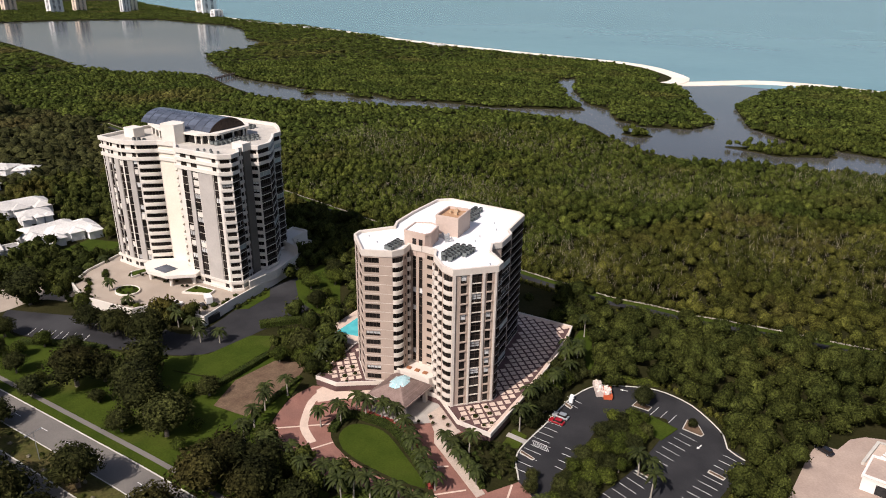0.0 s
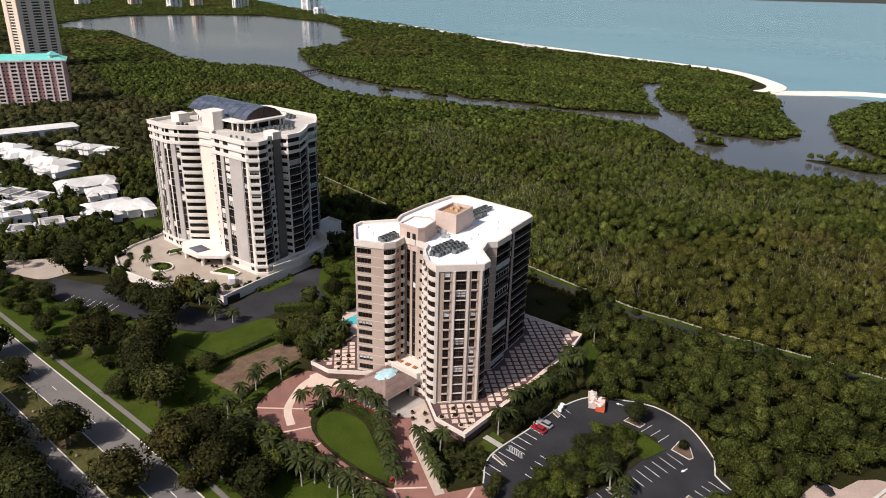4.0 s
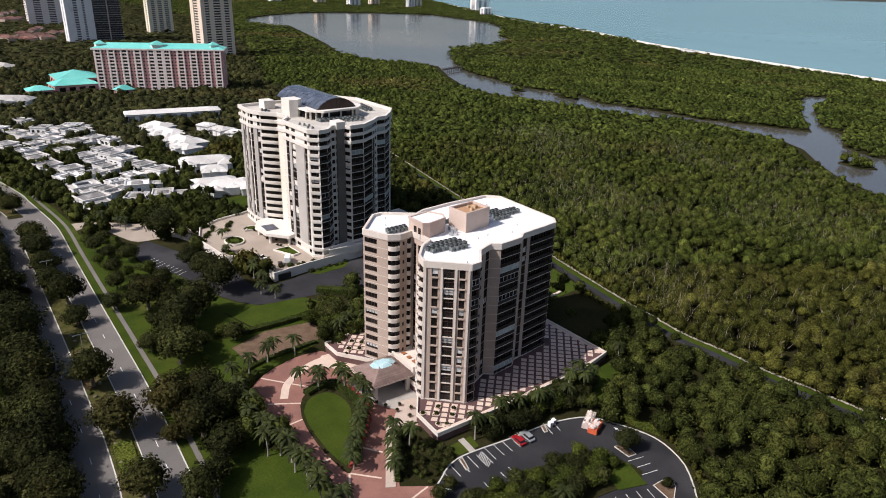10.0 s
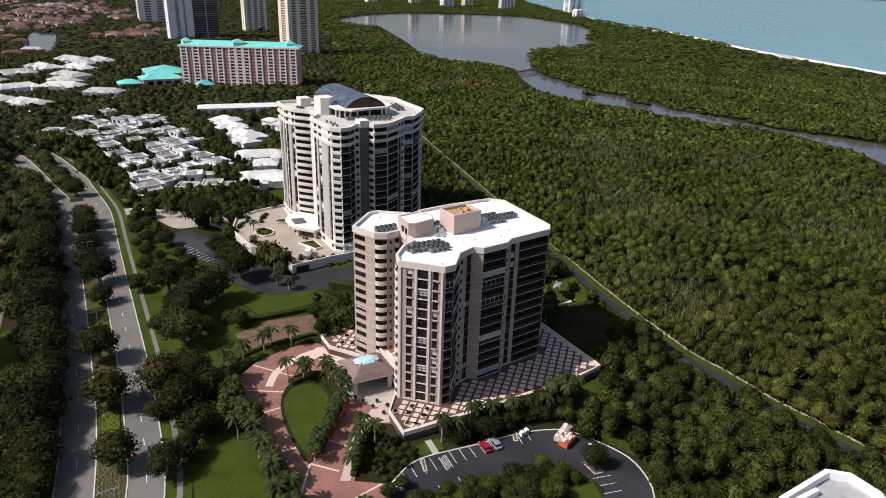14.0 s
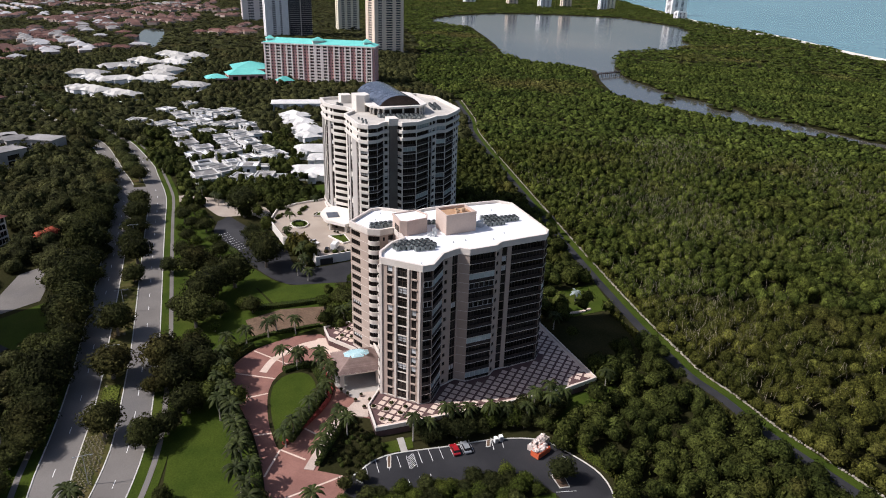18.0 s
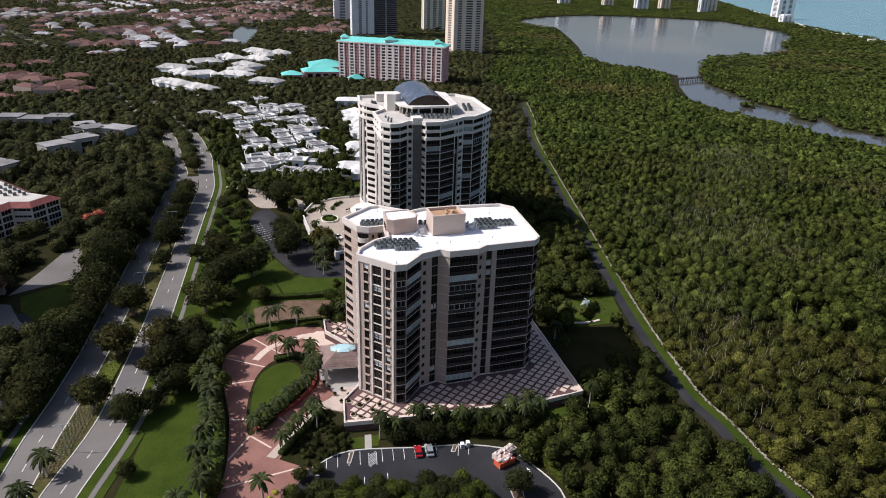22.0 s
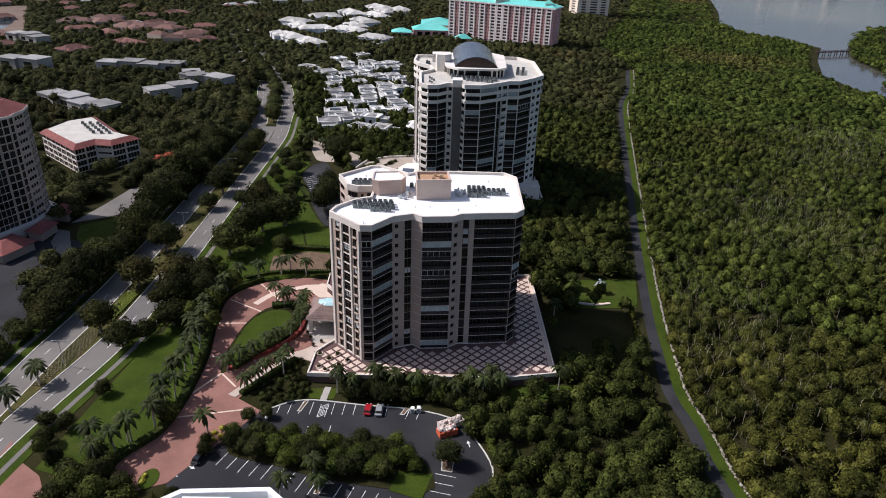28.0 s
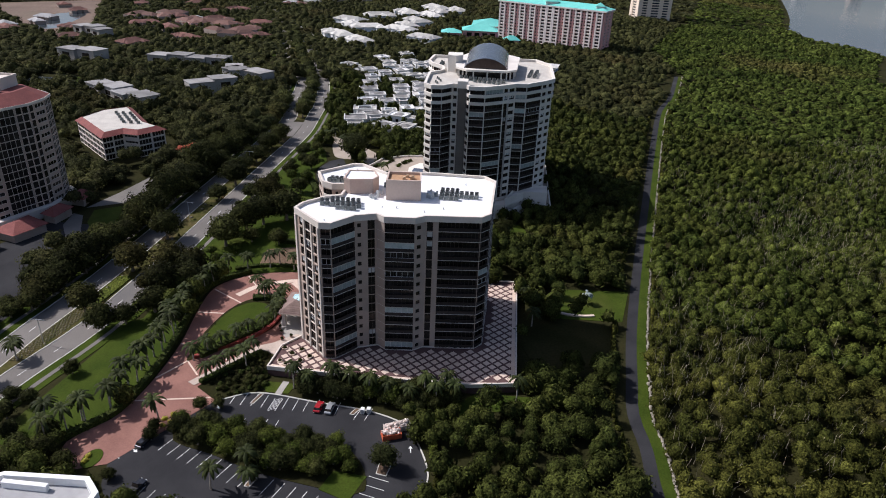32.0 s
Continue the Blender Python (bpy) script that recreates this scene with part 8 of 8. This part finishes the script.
hedge([(-228, 129.5), (-204, 134.2), (-203, 143)], 2.0, 1.2, HEDGELEAF, 0.05, "low hedge below the white deck")
hedge([(-56.5, 121.8), (-65.5, 128), (-73.2, 133.6)], 1.6, 0.9, HEDGELEAF, 0.3, "low hedge along the cream walk")
hedge([(-47, 187), (-38, 188.8), (-30, 191.2)], 2.2, 1.6, FRESHLEAF, 0.05, "bright hedge behind the car park")
hedge([(-128, 137), (-126.5, 118), (-122, 107)], 1.6, 1.0, HEDGELEAF, 0.1, "hedge along the lawn edge")
hedge([(-110.5, 72.0), (-98, 71.0), (-91.5, 70.4)], 5.4, 0.45, FRESHLEAF, 0.2, "low bright green bed on the median", 10)
for x, y, r in ((-72.4, 146.1, .9), (-69.4, 149.3, .9), (-70, 143.9, 1), (-67.1, 147.1, .9), (-72.5, 141, .9), (-66.2, 141.5, .8), (-117.4, 144.7, 1), (-113.9, 141.6, 1), (-115, 147, 1), (-112.1, 144.4, .9), (-111.7, 139.5, .8), (-119, 141, .8), (-64.8, 143.5, .8)):
    ob = shrub(x, y, r * 1.2, 2.85, OAKLEAF, "dark clipped shrub in a terrace planter", "terrace shrubs")
for x, y in ((-41, 119), (-43, 120.5), (-40, 121), (-38.6, 119.6), (-24.4, 107.6), (-26, 107.4)):
    shrub(x, y, 1.1, 0.1, YELLOWLEAF, "bright yellow-green shrub beside the drive", "yellow shrubs")
bx, by = nrng.uniform(-74, -50, 500), nrng.uniform(122, 141, 500)
hit_ = inside([(-74, 135.2), (-56.5, 123.6), (-51.2, 128.6), (-55.6, 139), (-61, 140), (-64, 137.5)], bx, by)
spots = []
for x, y in zip(bx[hit_], by[hit_]):
    if all(math.hypot(x - u, y - v) > 1.7 for u, v in spots):
        spots.append((x, y))
        shrub(x, y, 0.9 + 0.6 * nrng.random(), 0.05, OAKLEAF if len(spots) % 3 else HEDGELEAF, "dark green shrub between walk and car park", "walk-side shrubs")
for x, y in ((13.2, 186.8), (14.6, 187.6), (12.2, 185.6)):
    shrub(x, y, 1.6, 0.1, FRESHLEAF, "bright green rounded shrub beside the court", "court shrubs")
for k in range(26):
    xs_ = -90 - nrng.uniform(0, 4) - k * 3.8
    shrub(xs_, float(np.interp(-xs_, [-p[0] for p in ROAD], [p[1] for p in ROAD])) + nrng.uniform(-2.3, 2.3), 0.8, 0.2, DRYLEAF if k % 2 else HEDGELEAF, "low shrub on the grassy median", "median shrubs")
for k in range(14):
    shrub(-234 + 3.6 * k * nrng.random(), 156 + nrng.uniform(-1, 6) if k < 5 else 160 + nrng.uniform(-1, 2), 0.9, 3.5, OAKLEAF, "dark shrub in a white planter", "planter shrubs")
for k in range(9):
    a = math.tau * k / 9
    shrub(-222 + 3.2 * math.cos(a), 146.5 + 2.5 * math.sin(a), 0.9, 3.5, FRESHLEAF if k % 2 else OAKLEAF, "shrub in the round forecourt planter", "planter shrubs")


# planting along the white deck
for line, z, n, lab in (([(-180.4, 162), (-180.8, 172), (-181.6, 180)], 0.1, 7, "leafy shrub below the white deck wall"), ([(-251, 146), (-244, 136), (-231, 131.5), (-206, 134.5)], 0.1, 15, "leafy shrub below the white deck wall"), ([(-200.5, 142.5), (-190, 143.6), (-181, 144.4)], 0.1, 8, "leafy shrub below the white deck wall"),
                        ([(-244, 146), (-240, 142.5), (-232, 137)], 3.0, 7, "dark shrub in a bed on the paved forecourt"), ([(-214, 139), (-206, 141), (-203.5, 147)], 3.0, 6, "dark shrub in a bed on the paved forecourt"),
                        ([(-247, 155), (-241, 151), (-236, 148)], 3.0, 6, "dark shrub in a bed on the paved forecourt"), ([(-186, 150), (-183, 158), (-184, 166)], 3.0, 5, "dark shrub in a bed on the paved forecourt")):
    pts = smooth_line(line, 1.0)
    for k in range(n):
        x, y = pts[int((k + 0.5) * len(pts) / n)]
        shrub(x + nrng.uniform(-.6, .6), y + nrng.uniform(-.6, .6), 1.2 + 0.9 * nrng.random(), z, (OAKLEAF, HEDGELEAF, FRESHLEAF)[k % 3], lab, "deck shrubs")

# ---- vehicles and small things ----
def car(name, label, x, y, turn, paint, z=0.07, long=4.5, wide=1.82, high=1.45, bed=False):
    ob = thing(name, label, "car", pose(x, y, z, 0, 0, turn))
    L, W = long / 2, wide / 2
    bm = bmesh.new()
    side = [(-L, 0.35), (L, 0.35), (L, 0.62), (L * 0.92, 0.78), (L * 0.45, 0.90), (-L * 0.9, 0.92), (-L, 0.72)]
    a, b = [bm.verts.new((p, -W, q)) for p, q in side], [bm.verts.new((p, W, q)) for p, q in side]
    for i in range(len(side)):
        bm.faces.new((a[i], a[(i + 1) % len(side)], b[(i + 1) % len(side)], b[i]))
    bm.faces.new(a[::-1]), bm.faces.new(b)
    bmesh.ops.recalc_face_normals(bm, faces=bm.faces)
    bmesh.ops.bevel(bm, geom=bm.edges[:], offset=0.06, segments=1, affect='EDGES')
    part("body", bm, paint, ob)
    back = -L * 0.1 if bed else -L * 0.82
    lo, hi = [(L * 0.42, 0.92), (back, 0.93)], [(L * 0.12, high), (back + 0.35, high)]
    bm = bmesh.new()
    v = [bm.verts.new((p, s * W * k, q)) for (p, q), k in ((lo[0], .94), (lo[1], .94), (hi[1], .78), (hi[0], .78)) for s in (-1, 1)]
    for f in ((0, 1, 7, 6), (2, 4, 5, 3), (0, 6, 4, 2), (1, 3, 5, 7)):
        bm.faces.new([v[i] for i in f])
    bmesh.ops.recalc_face_normals(bm, faces=bm.faces)
    part("windows", bm, GLASS, ob)
    bm = bmesh.new()
    box(bm, hi[1][0] - 0.05, hi[0][0] + 0.05, -W * 0.8, W * 0.8, high - 0.03, high + 0.05)
    part("roof", bm, paint, ob)
    if bed:
        bm = bmesh.new()
        box(bm, -L * 0.95, back - 0.1, -W * 0.85, W * 0.85, 0.9, 0.95)
        part("cargo_bed", bm, BLACK, ob)
    for sx in (-0.62, 0.62):
        for sy in (-1, 1):
            bm = bmesh.new()
            cylinder(bm, 0, 0, -0.11, 0.11, 0.34, 0.34, 12)
            w = part("wheel", bm, RUBBER, ob)
            w.matrix_basis = pose(sx * L, sy * (W - 0.08), 0.34, 90, 0, 0)
            bm = bmesh.new()
            cylinder(bm, 0, 0, -0.115, 0.115, 0.2, 0.2, 8)
            bm.faces.new([bm.verts.new((0.2 * math.cos(-t), 0.2 * math.sin(-t), -0.115)) for t in (math.tau * i / 8 for i in range(8))])
            part("rim", bm, STEEL, w)
    for sy in (-0.65, 0.65):
        bm = bmesh.new()
        box(bm, L - 0.08, L + 0.02, sy * W - 0.18, sy * W + 0.18, 0.58, 0.72)
        part("headlight", bm, PLAINWHITE, ob)
    return ob


car("red_car", "red hatchback parked in a white-lined bay", -50.7, 156.8, 176, REDCAR)
car("silver_car", "silver estate car parked in a white-lined bay", -50.6, 159.8, 176, SILVERCAR, long=4.7, high=1.5)
car("black_car", "black estate car parked on the peach court", 16.0, 181.6, 150, BLACKCAR, 0.11, 4.8, 1.9, 1.55)
car("pickup_truck", "black pickup truck parked in the car park", -17.8, 123.5, 166, BLACKCAR, 0.07, 5.4, 1.95, 1.75, True)
car("dark_car", "dark car in the shade of a small tree", -32.0, 118.2, 164, BLACKCAR)
car("white_pickup", "white pickup truck on the paved forecourt", -197.5, 148.5, 28, WHITECAR, 3.02, 5.3, 1.95, 1.7, True)
car("dark_car", "dark car beside a white van", -187.6, 152.2, 160, BLACKCAR, 3.02)
car("white_car", "white car parked across the boulevard", -116.5, 43.5, 40, WHITECAR, 0.08)
car("white_car", "white car parked across the boulevard", -122, 38.5, 40, WHITECAR, 0.08)
van = thing("box_van", "white box van parked on the forecourt", "van", pose(-188.5, 156.0, 3.02, 0, 0, 150))
bm = bmesh.new()
box(bm, -3.0, 1.3, -1.15, 1.15, 0.7, 3.2)
bmesh.ops.bevel(bm, geom=bm.edges[:], offset=0.07, segments=1, affect='EDGES')
part("box", bm, WHITECAR, van)
bm = bmesh.new()
box(bm, 1.35, 3.1, -1.05, 1.05, 0.5, 2.2)
bmesh.ops.bevel(bm, geom=bm.edges[:], offset=0.18, segments=1, affect='EDGES')
part("cab", bm, WHITECAR, van)
bm = bmesh.new()
box(bm, 2.6, 3.13, -0.9, 0.9, 1.4, 2.05)
part("windscreen", bm, GLASS, van)
for sx in (-1.9, 2.1):
    for sy in (-1, 1):
        bm = bmesh.new()
        cylinder(bm, 0, 0, -0.14, 0.14, 0.42, 0.42, 12)
        w = part("wheel", bm, RUBBER, van)
        w.matrix_basis = pose(sx, sy * 1.0, 0.42, 90, 0, 0)

# skips with rubble
for x, y, turn, L, paint, lab in ((-45.4, 178.6, 118, 6.6, RUBBLE, "long skip heaped with pale building rubble"), (-42.4, 177.6, 112, 4.8, ORANGE, "orange-red skip half full of rubble")):
    ob = thing("rubble_skip", lab, "skip", pose(x, y, 0.07, 0, 0, turn))
    bm = bmesh.new()
    ring(bm, [(-L / 2, -1.2), (L / 2, -1.2), (L / 2, 1.2), (-L / 2, 1.2)], [(-L / 2 + .1, -1.1), (L / 2 - .1, -1.1), (L / 2 - .1, 1.1), (-L / 2 + .1, 1.1)], 0.15, 1.7)
    box(bm, -L / 2, L / 2, -1.2, 1.2, 0.1, 0.3)
    bmesh.ops.recalc_face_normals(bm, faces=bm.faces)
    part("bin", bm, paint, ob)
    for k in range(7):
        bm = bmesh.new()
        box(bm, -L / 2 + L * k / 6 - 0.06, -L / 2 + L * k / 6 + 0.06, -1.28, 1.28, 0.2, 1.72)
        part("rib", bm, paint, ob)
    r = random.Random(int(-x))
    bm = bmesh.new()
    for k in range(70):
        px, py, s = r.uniform(-L / 2 + .4, L / 2 - .4), r.uniform(-.85, .85), r.uniform(.15, .5)
        vs = box(bm, -s, s, -s * .7, s * .7, -s * .4, s * .4)
        m = pose(px, py, 1.55 + r.uniform(0, .7) * (1 - abs(py)), r.uniform(0, 60), r.uniform(0, 60), r.uniform(0, 180))
        for v in vs:
            v.co = m @ v.co
    tagged(part("rubble", bm, RUBBLE, ob), kind="stuff")
for x, y in ((-50.6, 168.6), (-50.9, 170.2)):
    ob = thing("utility_cabinet", "grey-white utility cabinet at the kerb", "cabinet", pose(x, y, 0.07, 0, 0, -5))
    bm = bmesh.new()
    box(bm, -0.6, 0.6, -0.5, 0.5, 0, 1.5)
    bmesh.ops.bevel(bm, geom=bm.edges[:], offset=0.05, segments=1, affect='EDGES')
    part("casing", bm, PLAINWHITE, ob)
    bm = bmesh.new()
    box(bm, 0.6, 0.64, -0.4, 0.4, 0.2, 1.3)
    part("door", bm, STEEL, ob)
# lane arrows
for x, y, r in ((-47.8, 130.5, 40), (-29.5, 117.0, 60), (-38.8, 183.0, 190), (-13.5, 166.5, 250), (-27.0, 113.8, 240)):
    bm = bmesh.new()
    prism(bm, [(-1.2, -0.12), (0.2, -0.12), (0.2, -0.5), (1.2, 0), (0.2, 0.5), (0.2, 0.12), (-1.2, 0.12)], 0, 0.012)
    ob = tagged(part("arrow_marking", bm, PAINT), "white painted direction arrow on the asphalt", "road marking", "lane arrows", "structure")
    ob.matrix_basis = pose(x, y, 0.064, 0, 0, r)
# terrace planters
for x, y, r in ((-72.4, 146.1, .9), (-69.4, 149.3, .9), (-70, 143.9, 1), (-67.1, 147.1, .9), (-72.5, 141, .9), (-66.2, 141.5, .8), (-117.4, 144.7, 1), (-113.9, 141.6, 1), (-115, 147, 1), (-112.1, 144.4, .9), (-111.7, 139.5, .8), (-119, 141, .8), (-64.8, 143.5, .8)):
    ob = tagged(new("planter"), "round cream planter on the lattice terrace", "planter", "terrace planters")
    ob.matrix_basis = pose(x, y, 2.78)
    bm = bmesh.new()
    cylinder(bm, 0, 0, 0, 0.35, r * 0.95, r * 1.05, 14)
    part("bowl", bm, CREAMP, ob)
# potted plants on the forecourt
for x, y in ((-80.2, 137.6), (-84.0, 136.2), (-82.2, 139.8), (-79.0, 141.6), (-86.6, 134.9), (-76.2, 139.2)):
    ob = thing("potted_shrub", "small dark shrub in a brown pot", "potted plant", pose(x, y, 0.3), "forecourt pots")
    placed("pot", shared(("pot",), lambda bm: cylinder(bm, 0, 0, 0, 0.6, 0.38, 0.5, 12), [TILE]), ob)
    V_, Q_ = leafy_crown(90, 0.15, nrng, 5, 0.95, 7, 3)
    placed("plant", quads_mesh("plant", V_ * 0.75 + (0, 0, 0.6), Q_, OAKLEAF), ob)
# street lamps
for x, y in ((-120, 74.4), (-160, 75.2), (-228, 76.8), (-68, 71)):
    ob = thing("street_lamp", "thin grey street lamp on the median", "street lamp", pose(x, y - 2, 0.2), "street lamps")
    bm = bmesh.new()
    cylinder(bm, 0, 0, 0, 8.5, 0.11, 0.07, 8)
    part("pole", bm, STEEL, ob)
    bm = bmesh.new()
    box(bm, -0.05, 0.05, -2.0, 2.0, 8.4, 8.5)
    part("arm", bm, STEEL, ob)
    for s in (-1.9, 1.9):
        bm = bmesh.new()
        box(bm, -0.14, 0.14, s - 0.3, s + 0.3, 8.28, 8.42)
        part("lamp_head", bm, STEEL, ob)
# rows of low tufts on the median
tufts_ = []
for i in range(30):
    x = -59 - 0.95 * i
    lo_, hi_ = (float(np.interp(-x, [-p[0] for p in ln], [p[1] for p in ln])) for ln in (SOUTH, NORTH))
    n = max(2, int((hi_ - lo_ - 9.6) / 0.95))
    tufts_ += [(x, lo_ + 5.0 + 0.95 * j + 0.3 * (i % 2), 0.2) for j in range(n)]
Vt, Qt = scatter([leafy_crown(8, 0.5, nrng, 3, 0.9, 4, 1)], np.array(tufts_, float), np.full(len(tufts_), 0.42), np.full(len(tufts_), 0.6), nrng)
tagged(new("tuft_bed", quads_mesh("tuft_bed", Vt, Qt, DRYLEAF)), "rows of straw-coloured tufts on the median", "planting", kind="stuff")
# sun loungers by the near court
for k in range(7):
    ob = thing("sun_lounger", "white sun lounger on the cream deck", "lounger", pose(29 + 0.5 * k, 183.2 + 1.1 * k, 0.92, 0, 0, 160), "sun loungers")
    bm = bmesh.new()
    box(bm, -0.9, 0.5, -0.3, 0.3, 0.28, 0.36)
    part("seat", bm, PLAINWHITE, ob)
    bm = bmesh.new()
    box(bm, 0.5, 1.05, -0.3, 0.3, 0.30, 0.38)
    part("backrest", bm, PLAINWHITE, ob)
    for sx in (-0.8, 0.8):
        for sy in (-0.25, 0.25):
            bm = bmesh.new()
            box(bm, sx - 0.03, sx + 0.03, sy - 0.03, sy + 0.03, 0, 0.28)
            part("leg", bm, PLAINWHITE, ob)
# lawn by the path
ob = thing("curved_bench", "white curved stone bench on the small lawn", "bench", pose(-108.8, 229.5, 0.12))
bm = bmesh.new()
strip(bm, smooth_line([(-0.5, -5.5), (0.3, -2), (0.3, 2), (-0.5, 5.5)], 1), -0.5, 0.5, 0.0, 0.45)
bmesh.ops.recalc_face_normals(bm, faces=bm.faces)
part("seat", bm, CREAMP, ob)
silver = mat("silver_palm_fronds", (0.20, 0.24, 0.22), (0.28, 0.32, 0.30), 0.5, 0.7, 1.0, 0.15, island=0.3)
tr, fr = palm_meshes(4.2, nrng, 22, 2.4)
fr.materials.clear()
fr.materials.append(silver)
ob = thing("silver_palm", "silvery blue fan palm on the small lawn", "palm", pose(-117, 233, 0.1))
placed("trunk", tr, ob), placed("fronds", fr, ob)
scarlet = mat("scarlet_blossom", (0.30, 0.05, 0.025), (0.38, 0.09, 0.04), 0.4, 0.8, 1.0, 0.2, island=0.4)
for x, y in ((-232, 38), (-236, 41)):
    me = quads_mesh("crown", *leafy_crown(420, 0.08, nrng, 8, 0.7), scarlet)
    ob = thing("flame_tree", "tree covered with scarlet blossom", "tree", pose(x, y, 0))
    bm = bmesh.new()
    cylinder(bm, 0, 0, 0, 6.5, 0.3, 0.15, 7)
    part("trunk", bm, BARK, ob)
    placed("crown", me, ob, m=pose(0, 0, 5.5) @ Matrix.Scale(4.0, 4))
